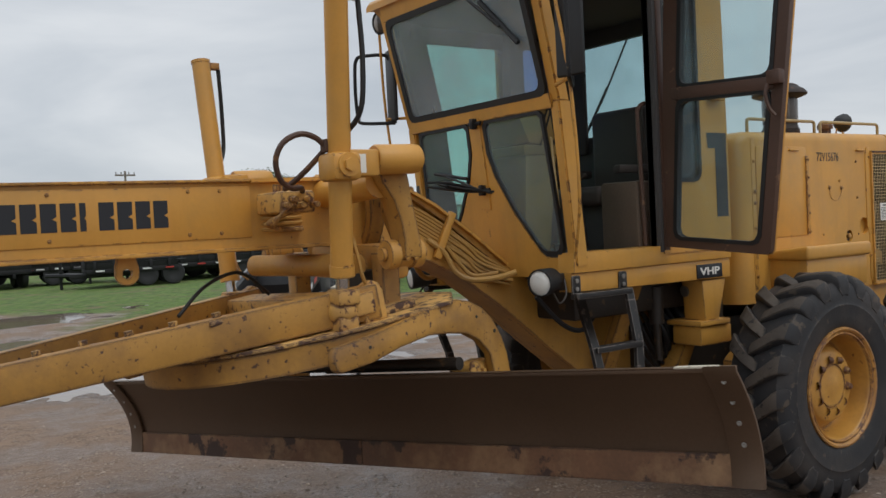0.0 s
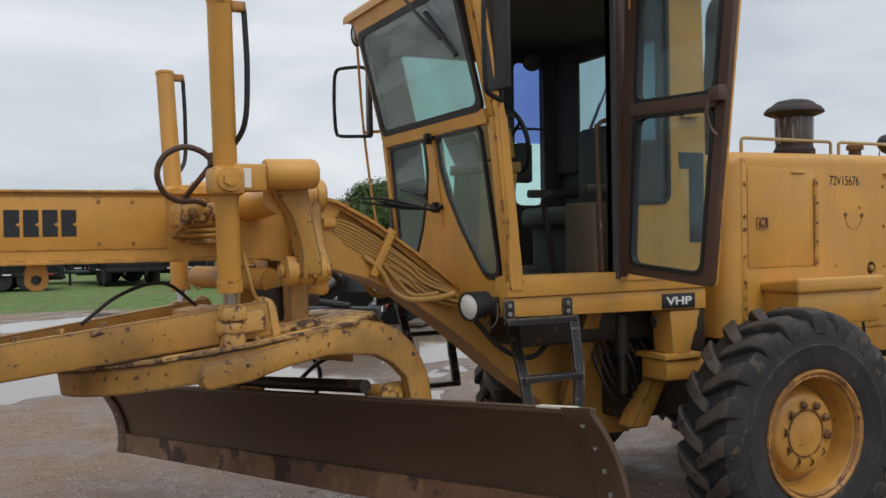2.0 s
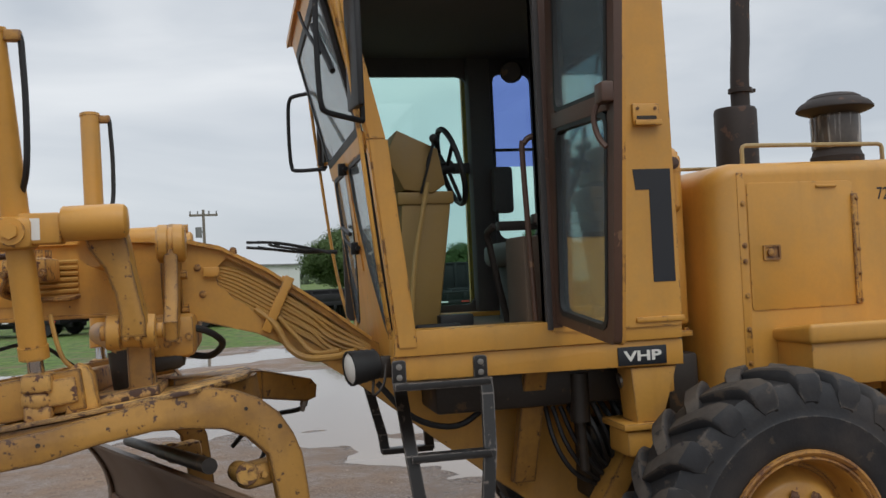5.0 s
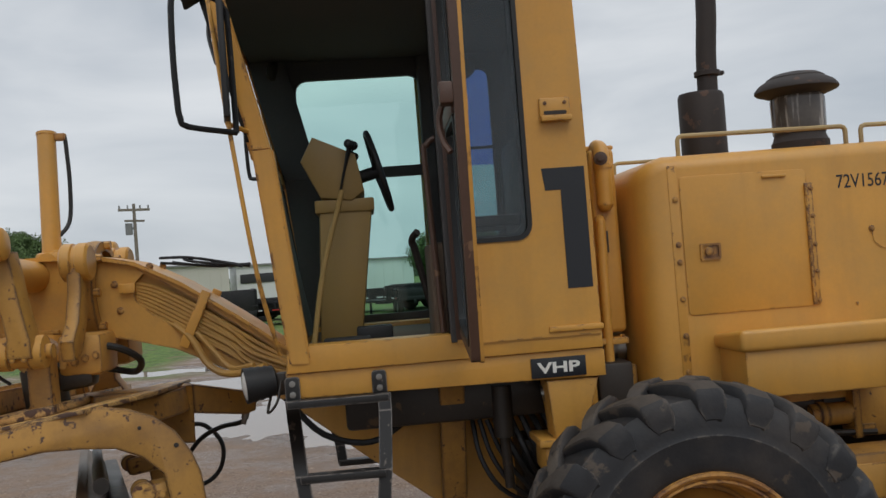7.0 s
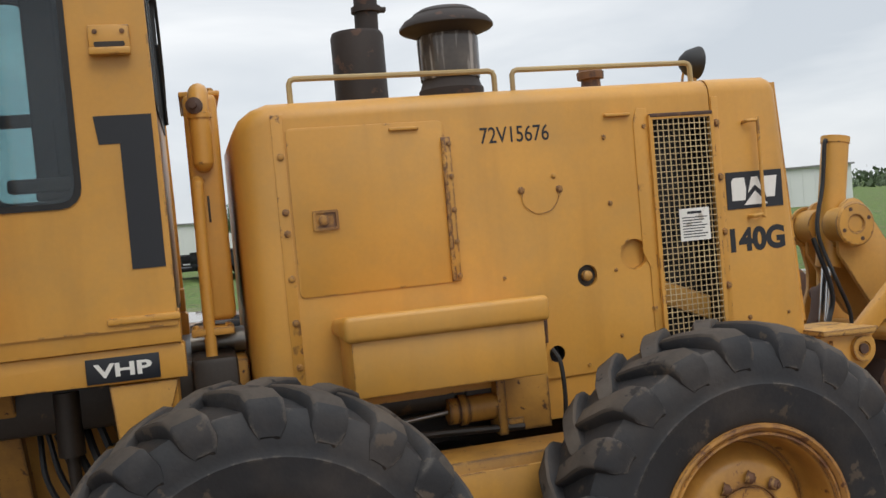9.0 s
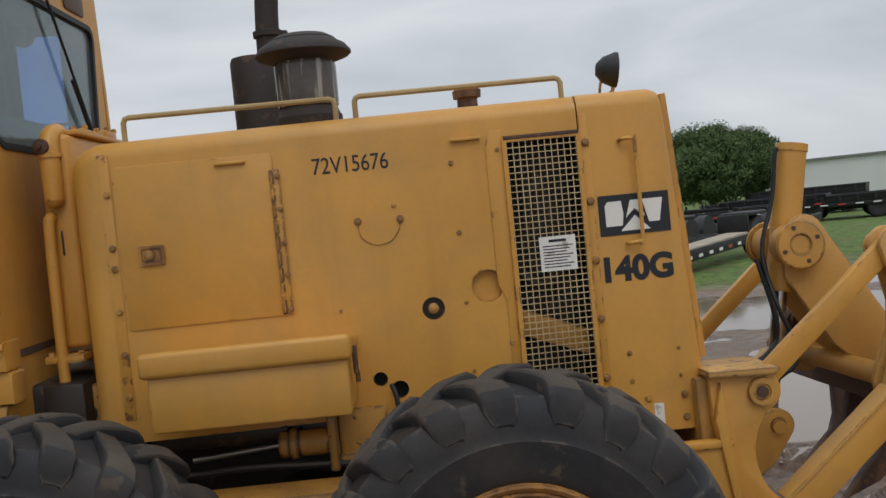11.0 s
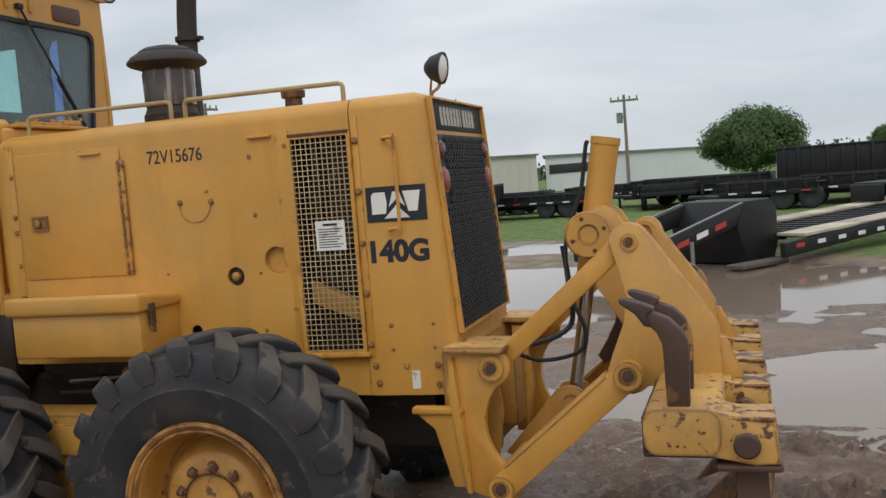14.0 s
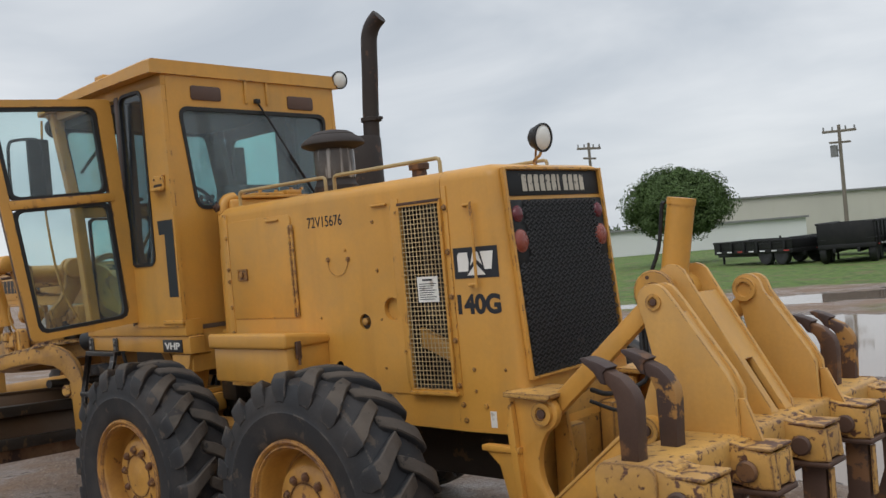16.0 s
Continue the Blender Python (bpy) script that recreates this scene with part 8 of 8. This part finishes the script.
def tree(name_label, x, y, height, radius, low, seed, leaves=5200):
    """Tapered trunk, limbs, and a crown of many small leaf cards in uneven clumps."""
    rnd = random.Random(seed)
    t = thing("tree", name_label, "tree", "trees round the yard", at=(x, y, 0))
    bm = bmesh.new()
    rod(bm, (0, 0, -0.1), (0.05, 0.0, low + 0.5), 0.20, 10, 0.14)
    for k in range(9):
        a = 2 * math.pi * k / 9 + rnd.uniform(-0.3, 0.3)
        r = radius * rnd.uniform(0.45, 0.75)
        z = low + 0.3 + (height - low) * rnd.uniform(0.25, 0.7)
        hose(bm, [(0.03, 0, low * 0.6 + 0.3), (0.35 * r * math.cos(a), 0.35 * r * math.sin(a), low + 0.45 + 0.25 * (z - low)), (r * math.cos(a), r * math.sin(a), z)], 0.055, 6, 3)
    part("trunk", bm, bark_mat, t)
    clumps = []
    mid = (low + height) / 2
    for k in range(150):
        u, a = rnd.uniform(-1, 1), rnd.uniform(0, 2 * math.pi)
        rr = math.sqrt(max(0, 1 - u * u)) * rnd.uniform(0.70, 1.06)
        sz = (height - low) / 2 * (0.86 if u > 0 else 0.80)
        flat = 1.0 if u > -0.3 else 1.12
        clumps.append((Vector((radius * 0.86 * rr * flat * math.cos(a), radius * 0.86 * rr * flat * math.sin(a), mid + sz * u * 0.95)), radius * rnd.uniform(0.13, 0.27)))
    verts, faces = [], []
    for k in range(leaves * 6):
        c, r = clumps[rnd.randrange(len(clumps))]
        d = Vector((rnd.gauss(0, 1), rnd.gauss(0, 1), rnd.gauss(0, 0.8)))
        d = d.normalized() * r * (rnd.random() ** 0.38)
        p = c + d
        # leaves turn their faces outwards from the clump and up to the light
        facing = d.normalized() + 0.5 * (c - Vector((0, 0, mid))).normalized() + Vector((rnd.gauss(0, 0.45), rnd.gauss(0, 0.45), 0.45 + rnd.gauss(0, 0.4)))
        q = facing.to_track_quat("Z", "Y").to_matrix() @ Matrix.Rotation(rnd.uniform(0, 6.2), 3, "Z")
        s = rnd.uniform(0.055, 0.095) * (radius / 3.0) ** 0.5
        i = len(verts)
        verts += [p + q @ Vector(v) for v in ((-s, 0, 0), (0, -s * 0.55, 0.03), (s, 0, 0), (0, s * 0.55, 0.03))]
        faces.append((i, i + 1, i + 2, i + 3))
    # a dense inner mass of larger leaves keeps the crown opaque
    for k in range(2600):
        u = rnd.uniform(-1, 1)
        a = rnd.uniform(0, 2 * math.pi)
        rr = math.sqrt(1 - u * u) * rnd.uniform(0.2, 0.78)
        p = Vector((radius * rr * math.cos(a), radius * rr * math.sin(a), mid + (height - low) * 0.36 * u))
        q = Euler((rnd.uniform(0, 3.1), rnd.uniform(0, 3.1), rnd.uniform(0, 6.2))).to_matrix()
        s = rnd.uniform(0.22, 0.42) * (radius / 3.0) ** 0.5
        i = len(verts)
        verts += [p + q @ Vector(v) for v in ((-s, 0, 0), (0, -s * 0.6, 0.05), (s, 0, 0), (0, s * 0.6, 0.05))]
        faces.append((i, i + 1, i + 2, i + 3))
    me = bpy.data.meshes.new("crown")
    me.from_pydata([tuple(v) for v in verts], [], faces)
    me.materials.append(leaf_mat)
    o = new("crown", me)
    o.parent = t
    return t


tree("round leafy green tree with a short trunk", 4.0, 53.5, 4.55, 3.25, 1.0, 3)
tree("broad dark green tree behind the trailers", 15.2, 42.5, 4.85, 2.95, 0.8, 5, 6800)
tree("broad dark green tree behind the trailers", 17.8, 44.6, 4.75, 2.1, 0.9, 6, 4600)
tree("round leafy green tree with a short trunk", -16.5, 36.0, 4.55, 2.55, 1.2, 8, 5200)
tree("distant green tree beside the road", 16.8, 92.0, 3.9, 1.7, 0.6, 9, 1500)
tree("distant green tree beside the road", 20.6, 92.0, 4.7, 2.4, 0.6, 11, 2000)
tree("distant green tree beside the road", 33.0, 88.0, 5.0, 4.0, 0.8, 10, 2500)

# woods along the horizon
rnd = random.Random(77)
verts, faces = [], []
for k in range(420):
    a = radians(rnd.uniform(20, 160))
    d = rnd.uniform(170, 240)
    cx, cy, r, h = d * math.cos(a), d * math.sin(a), rnd.uniform(3, 6), rnd.uniform(1.6, 4.2)
    for j in range(70):
        p = Vector((cx + rnd.gauss(0, r * 0.5), cy + rnd.gauss(0, r * 0.5), max(0.1, rnd.uniform(0, h) + rnd.gauss(0, 0.25))))
        q = Euler((rnd.uniform(0, 3.1), rnd.uniform(0, 3.1), rnd.uniform(0, 6.2))).to_matrix()
        s = rnd.uniform(0.35, 0.65)
        i = len(verts)
        verts += [p + q @ Vector(v) for v in ((-s, 0, 0), (0, -s * 0.7, 0), (s, 0, 0), (0, s * 0.7, 0))]
        faces.append((i, i + 1, i + 2, i + 3))
me = bpy.data.meshes.new("woods")
me.from_pydata([tuple(v) for v in verts], [], faces)
me.materials.append(far_leaf)
tagged(new("woods", me), "low hazy woods along the horizon", "woods", kind="stuff")


# warehouses
def warehouse(label, x0, y0, x1, y1, z0, z1, depth, mat, ribs=True):
    """A long shed: the wall from (x0, y0) to (x1, y1) faces the yard; its height goes from z0 to z1."""
    t = thing("warehouse", label, "building")
    d = Vector((x1 - x0, y1 - y0, 0))
    n = Vector((-d.y, d.x, 0)).normalized()
    if n.y < 0:
        n = -n
    bm = bmesh.new()
    a, b_ = Vector((x0, y0, 0)), Vector((x1, y1, 0))
    lo = [bm.verts.new(p) for p in (a, b_, b_ + n * depth, a + n * depth)]
    hi = [bm.verts.new(p + Vector((0, 0, h))) for p, h in ((a, z0), (b_, z1), (b_ + n * depth, z1), (a + n * depth, z0))]
    for i in range(4):
        bm.faces.new((lo[i], lo[(i + 1) % 4], hi[(i + 1) % 4], hi[i]))
    bm.faces.new(hi)
    wall = part("wall", bm, mat, t, smooth=False)
    bm = bmesh.new()
    u = d.normalized()
    for p, q, h0, h1 in ((a - u * 0.2, b_ + u * 0.2, z0, z1),):
        vs = [bm.verts.new(v) for v in (p - n * 0.25 + Vector((0, 0, h0)), q - n * 0.25 + Vector((0, 0, h1)), q + n * (depth + 0.2) + Vector((0, 0, h1)), p + n * (depth + 0.2) + Vector((0, 0, h0)))]
        vs2 = [bm.verts.new(v.co + Vector((0, 0, 0.14))) for v in vs]
        bm.faces.new(vs), bm.faces.new(vs2[::-1])
        for i in range(4):
            bm.faces.new((vs[i], vs2[i], vs2[(i + 1) % 4], vs[(i + 1) % 4]))
    part("roof", bm, roof_grey, t, smooth=False)
    if ribs:
        bm = bmesh.new()
        count = int(d.length / 0.9)
        for k in range(count):
            p = a + u * (k + 0.5) * 0.9 - n * 0.02
            h = z0 + (z1 - z0) * (k + 0.5) / count - 0.02
            box(bm, -0.035, 0.035, -0.02, 0.02, 0, h, 0, Matrix.Translation(p) @ Matrix.Rotation(math.atan2(d.y, d.x), 4, "Z"))
        part("cladding_rib", bm, mat, wall, smooth=False)
    return t, a, u, n


w1 = warehouse("long beige metal warehouse with a dark roof edge", -36.5, 66.3, -13.3, 74.2, 3.75, 3.25, 14, cladding)
w2 = warehouse("low white metal warehouse with an open loading bay", -13.0, 76.5, 2.5, 79.5, 3.1, 2.75, 12, cladding_white)
w3 = warehouse("white metal shed beyond the trailers", 26.0, 64.0, 47.0, 55.0, 2.9, 2.9, 10, cladding_white)
w4 = warehouse("low white outbuilding near a tree", -31.0, 52.0, -19.0, 58.5, 1.75, 1.65, 6, cladding_white, False)
bm = bmesh.new()
t2, a2, u2, n2 = w2
box(bm, 0.3, 4.7, -0.08, 0.3, 1.55, 2.35, 0.02, Matrix.Translation(a2) @ Matrix.Rotation(math.atan2(u2.y, u2.x), 4, "Z"))
part("loading_bay", bm, opening_dark, t2)
for k in (4.9,):
    bm = bmesh.new()
    box(bm, k, k + 0.25, -0.12, 0.0, 0.0, 3.0, 0.01, Matrix.Translation(a2) @ Matrix.Rotation(math.atan2(u2.y, u2.x), 4, "Z"))
    part("downpipe", bm, roof_grey, t2)


# power poles
def power_pole(x, y, h, yaw, transformer):
    t = thing("power_pole", "grey wooden power pole with a cross-arm", "pole", "power poles", at=(x, y, 0))
    bm = bmesh.new()
    rod(bm, (0, 0, -0.2), (0, 0, h), 0.16, 10, 0.11)
    part("post", bm, pole_wood, t)
    bm = bmesh.new()
    box(bm, -1.15, 1.15, -0.07, 0.07, h - 0.55, h - 0.37, 0.01, Matrix.Rotation(yaw, 4, "Z"))
    part("cross_arm", bm, pole_wood, t)
    if h > 7.8:
        bm = bmesh.new()
        box(bm, -0.8, 0.8, -0.07, 0.07, h - 1.35, h - 1.2, 0.01, Matrix.Rotation(yaw + 0.3, 4, "Z"))
        part("cross_arm", bm, pole_wood, t)
    for k in (-1.05, -0.45, 0.45, 1.05):
        bm = bmesh.new()
        rod(bm, Matrix.Rotation(yaw, 3, "Z") @ Vector((k, 0, h - 0.37)), Matrix.Rotation(yaw, 3, "Z") @ Vector((k, 0, h - 0.12)), 0.06, 8)
        part("insulator", bm, roof_grey, t)
    if transformer:
        bm = bmesh.new()
        rod(bm, (-0.42, -0.1, h - 2.3), (-0.42, -0.1, h - 1.45), 0.26, 14)
        box(bm, -0.3, 0.1, -0.1, 0.1, h - 1.9, h - 1.75, 0.01)
        part("transformer", bm, roof_grey, t)
    return t


power_pole(-18.5, 65.0, 8.1, 0.5, True)
power_pole(-5.5, 73.5, 7.6, 0.1, True)
power_pole(23.8, 96.6, 8.8, 0.2, True)
power_pole(-36.5, 60.0, 9.2, 1.2, False)


# ---- parked trailers ----
def trailer(x, y, yaw, length, width, side_h, floor_z, ribs, axles, tongue, label, rows=1):
    """A black equipment or dump trailer; local x runs from tail to tongue."""
    t = thing("trailer", label, "trailer", "trailers parked on the grass", at=(x, y, 0))
    t.rotation_euler = (0, 0, yaw)
    bm = bmesh.new()
    box(bm, 0, length, -width / 2, width / 2, floor_z - 0.16, floor_z, 0.01)
    box(bm, -0.1, length + tongue * 0.4, -0.45, -0.35, floor_z - 0.30, floor_z - 0.14, 0.01)
    box(bm, -0.1, length + tongue * 0.4, 0.35, 0.45, floor_z - 0.30, floor_z - 0.14, 0.01)
    part("chassis", bm, trailer_black, t)
    for s in (-1, 1):
        if side_h:
            bm = bmesh.new()
            box(bm, 0, length, s * (width / 2 - 0.05), s * width / 2, floor_z, floor_z + side_h, 0.008)
            box(bm, -0.02, length + 0.02, s * (width / 2 - 0.08), s * (width / 2 + 0.04), floor_z + side_h - 0.08, floor_z + side_h, 0.01)
            wall = part("side_wall", bm, trailer_black, t)
            for k in range(ribs):
                bm = bmesh.new()
                px = (k + 0.5) * length / ribs
                box(bm, px - 0.05, px + 0.05, s * width / 2, s * (width / 2 + 0.06), floor_z - 0.1, floor_z + side_h - 0.06, 0.008)
                part("side_rib", bm, trailer_black, wall)
        else:
            bm = bmesh.new()
            box(bm, 0, length, s * (width / 2 - 0.06), s * width / 2, floor_z, floor_z + 0.08, 0.01)
            part("side_rail", bm, trailer_black, t)
        n = int(length / 0.62)
        for k in range(n):
            bm = bmesh.new()
            px = (k + 0.2) * length / n
            box(bm, px, px + 0.28, s * (width / 2 + 0.062), s * (width / 2 + 0.066), floor_z - 0.09, floor_z - 0.04)
            part("reflector_strip", bm, tape_white if k % 4 else tape_red, t, smooth=False)
        for k in range(axles):
            bm = bmesh.new()
            px = length * 0.34 + (k - axles / 2) * 0.86
            lathe(bm, [(0.0, 0.10), (0.17, 0.10), (0.22, 0.12), (0.36, 0.11), (0.39, 0.06), (0.39, -0.06), (0.36, -0.11), (0.0, -0.10)], 20, aim((px, s * (width / 2 - 0.14), 0.39), (0, s, 0)))
            part("wheel", bm, black_rubber, t)
        bm = bmesh.new()
        box(bm, length * 0.34 - axles * 0.5 - 0.3, length * 0.34 + axles * 0.4, s * (width / 2 - 0.28), s * (width / 2 + 0.03), 0.82, 0.86, 0.01)
        part("fender", bm, trailer_black, t)
    if side_h:
        for px in (0.0, length - 0.05):
            bm = bmesh.new()
            box(bm, px, px + 0.05, -width / 2, width / 2, floor_z, floor_z + side_h * 0.96, 0.008)
            part("end_gate", bm, trailer_black, t)
    bm = bmesh.new()
    hose(bm, [(length, -0.4, floor_z - 0.2), (length + tongue, 0.0, floor_z - 0.15)], 0.07, 6, 1)
    hose(bm, [(length, 0.4, floor_z - 0.2), (length + tongue, 0.0, floor_z - 0.15)], 0.07, 6, 1)
    rod(bm, (length + tongue * 0.6, 0, 0.0), (length + tongue * 0.6, 0, floor_z + 0.3), 0.05, 8)
    part("tongue", bm, trailer_black, t)
    return t


trailer(8.6, 31.6, radians(178), 4.3, 2.2, 1.25, 0.75, 9, 2, 1.4, "tall black ribbed dump trailer on the grass")
trailer(4.2, 33.2, radians(172), 5.2, 2.2, 0.45, 0.70, 7, 2, 1.3, "black low-sided trailer on the grass")
trailer(0.4, 31.6, radians(96), 4.6, 2.1, 0.3, 0.70, 6, 2, 1.2, "black utility trailer parked nose away")
trailer(-2.2, 31.5, radians(170), 5.4, 2.1, 0.25, 0.66, 8, 2, 1.2, "black low-sided trailer on the grass")
trailer(-6.8, 29.3, radians(98), 3.8, 1.9, 0.78, 0.68, 5, 2, 1.2, "black dump trailer seen end on")
trailer(-8.6, 31.0, radians(154), 4.5, 1.9, 0.36, 0.62, 6, 2, 1.0, "short black trailer beside a tree")
trailer(5.4, 28.0, radians(170), 3.0, 2.0, 0.3, 0.66, 5, 2, 1.2, "black dump trailer on the grass")
trailer(13.0, 33.5, radians(160), 3.6, 2.0, 0.0, 0.75, 4, 2, 1.5, "black flat trailer on the grass")
trailer(16.5, 32.0, radians(150), 4.0, 2.1, 0.3, 0.75, 6, 2, 1.5, "black flat trailer on the grass")
trailer(21.0, 38.0, radians(150), 5.0, 2.2, 0.5, 0.75, 6, 2, 1.5, "black flat trailer on the grass")
trailer(2.2, 36.5, radians(178), 6.4, 2.2, 0.3, 0.70, 9, 2, 1.5, "black low-sided trailer in the second row")
trailer(-5.0, 36.0, radians(178), 6.0, 2.2, 0.25, 0.70, 9, 2, 1.5, "black low-sided trailer in the second row")

for px, py, yaw, length, h, words in ((9.5, 29.0, 174, 4.6, 0.35, "black low-sided trailer on the grass"), (14.5, 30.0, 168, 4.2, 0.0, "black flat trailer on the grass"), (19.5, 31.0, 160, 4.4, 0.3, "black low-sided trailer on the grass"),
                                     (11.8, 37.0, 176, 5.0, 0.55, "black trailer in the second row"), (17.5, 36.0, 170, 4.6, 0.25, "black low-sided trailer on the grass")):
    trailer(px, py, radians(yaw), length, 2.1, h, 0.66, 7, 2, 1.2, words)
# lowboy: gooseneck, deck with pale boards on its edges, three axles
low = thing("lowboy_trailer", "black lowboy trailer with pale timber deck edges and three axles", "trailer", at=(2.3, 12.3, 0))
low.rotation_euler = (0, 0, radians(52))
W = 1.3
for s in (-1, 1):
    bm = bmesh.new()
    plate(bm, [(-2.30, 0.30), (-2.1, 0.26), (-0.1, 0.66), (0.70, 0.66), (0.70, 1.03), (0.1, 1.03), (-2.2, 0.52), (-2.30, 0.50)], "y", s * 0.55, s * 0.70, 0.02)
    neck = part("gooseneck_arm", bm, trailer_black, low)
    for k in range(4):
        bm = bmesh.new()
        px = -2.05 + 0.46 * k
        vs = box(bm, px, px + 0.28, s * 0.701, s * 0.705, 0.0, 0.09)
        for v in vs:
            v.co.z += 0.33 + 0.215 * (v.co.x + 2.05)
        part("reflector_strip", bm, tape_red if k % 2 else tape_white, neck, smooth=False)
    bm = bmesh.new()
    plate(bm, [(-2.2, 0.523), (0.1, 1.033), (0.1, 1.048), (-2.2, 0.538)], "y", s * 0.63, s * 0.68)
    part("bright_edge", bm, roof_grey, neck)
    bm = bmesh.new()
    plate(bm, [(0.30, 0.10), (3.0, 0.24), (8.6, 0.34), (14.5, 0.46), (14.5, 0.70), (8.6, 0.58), (3.0, 0.48), (0.30, 0.34)], "y", s * (W - 0.10), s * W, 0.01)
    rail = part("deck_rail", bm, trailer_black, low)
    for k in range(22):
        bm = bmesh.new()
        px = 0.6 + 0.60 * k
        vs = box(bm, px, px + 0.22, s * (W + 0.001), s * (W + 0.005), 0.0, 0.07)
        for v in vs:
            v.co.z += 0.225 + 0.020 * v.co.x
        part("reflector_strip", bm, tape_white if k % 5 else tape_red, rail, smooth=False)
    for k in range(20):
        bm = bmesh.new()
        px = 0.9 + 0.40 * k
        vs = box(bm, px, px + 0.385, s * 0.72, s * (W - 0.02), 0.0, 0.05, 0.006)
        for v in vs:
            v.co.z += 0.385 + 0.024 * (v.co.x - 0.3)
        part("plank", bm, deck_wood, low, smooth=False)
    for k in range(3):
        px = 8.9 + 1.28 * k
        bm = bmesh.new()
        lathe(bm, [(0.0, 0.06), (0.14, 0.06), (0.16, 0.11), (0.27, 0.09), (0.30, 0.12), (0.46, 0.12), (0.49, 0.06), (0.49, -0.20), (0.0, -0.20)], 24, aim((px, s * (W - 0.14), 0.49), (0, s, 0)))
        wh = part("wheel", bm, black_rubber, low)
        bm = bmesh.new()
        lathe(bm, [(0.0, 0.065), (0.13, 0.065), (0.165, 0.118), (0.25, 0.095), (0.27, 0.10)], 24, aim((px, s * (W - 0.14), 0.49), (0, s, 0)))
        part("rim", bm, decal_white, wh)
    bm = bmesh.new()
    vs = box(bm, 8.1, 9.5, s * 0.55, s * W, 0.98, 1.08, 0.04)
    box(bm, 8.0, 8.12, s * 0.55, s * W, 0.60, 1.04, 0.03)
    part("fender", bm, trailer_black, low)
    bm = bmesh.new()
    box(bm, 6.5, 7.7, s * 0.55, s * W, 0.92, 1.02, 0.04)
    box(bm, 6.4, 6.52, s * 0.55, s * W, 0.60, 0.98, 0.03)
    part("fender", bm, trailer_black, low) if s > 0 else bm.free()
for k in range(24):
    bm = bmesh.new()
    px = 0.7 + 0.35 * k
    vs = box(bm, px, px + 0.10, -0.74, 0.74, 0.0, 0.08, 0.005)
    for v in vs:
        v.co.z += 0.30 + 0.024 * (v.co.x - 0.3)
    part("cross_bearer", bm, trailer_black, low, smooth=False)
bm = bmesh.new()
plate(bm, [(0.12, 0.0), (0.82, 0.0), (0.96, 0.35), (0.93, 0.90), (0.76, 1.07), (0.12, 1.06), (0.0, 0.90), (-0.12, 0.62)], "y", -0.72, 0.72, 0.03)
part("neck_block", bm, trailer_black, low)
bm = bmesh.new()
box(bm, -2.45, -2.10, -0.78, 0.78, 0.28, 0.50, 0.04)
rod(bm, (-2.4, -0.3, 0.52), (-2.4, 0.3, 0.60), 0.06, 8)
part("nose_beam", bm, trailer_black, low)
bm = bmesh.new()
rod(bm, (-1.6, -1.0, 0.0), (-1.6, -1.0, 0.55), 0.03, 8)
part("stand", bm, roof_grey, low)
bm = bmesh.new()
box(bm, -0.6, 0.6, -1.15, -0.80, 0.0, 0.07, 0.01)
part("timber_block", bm, bark_mat, low)
bm = bmesh.new()
rod(bm, (13.2, -1.25, 0.0), (13.2, -1.25, 0.65), 0.05, 8)
part("stand", bm, trailer_black, low)
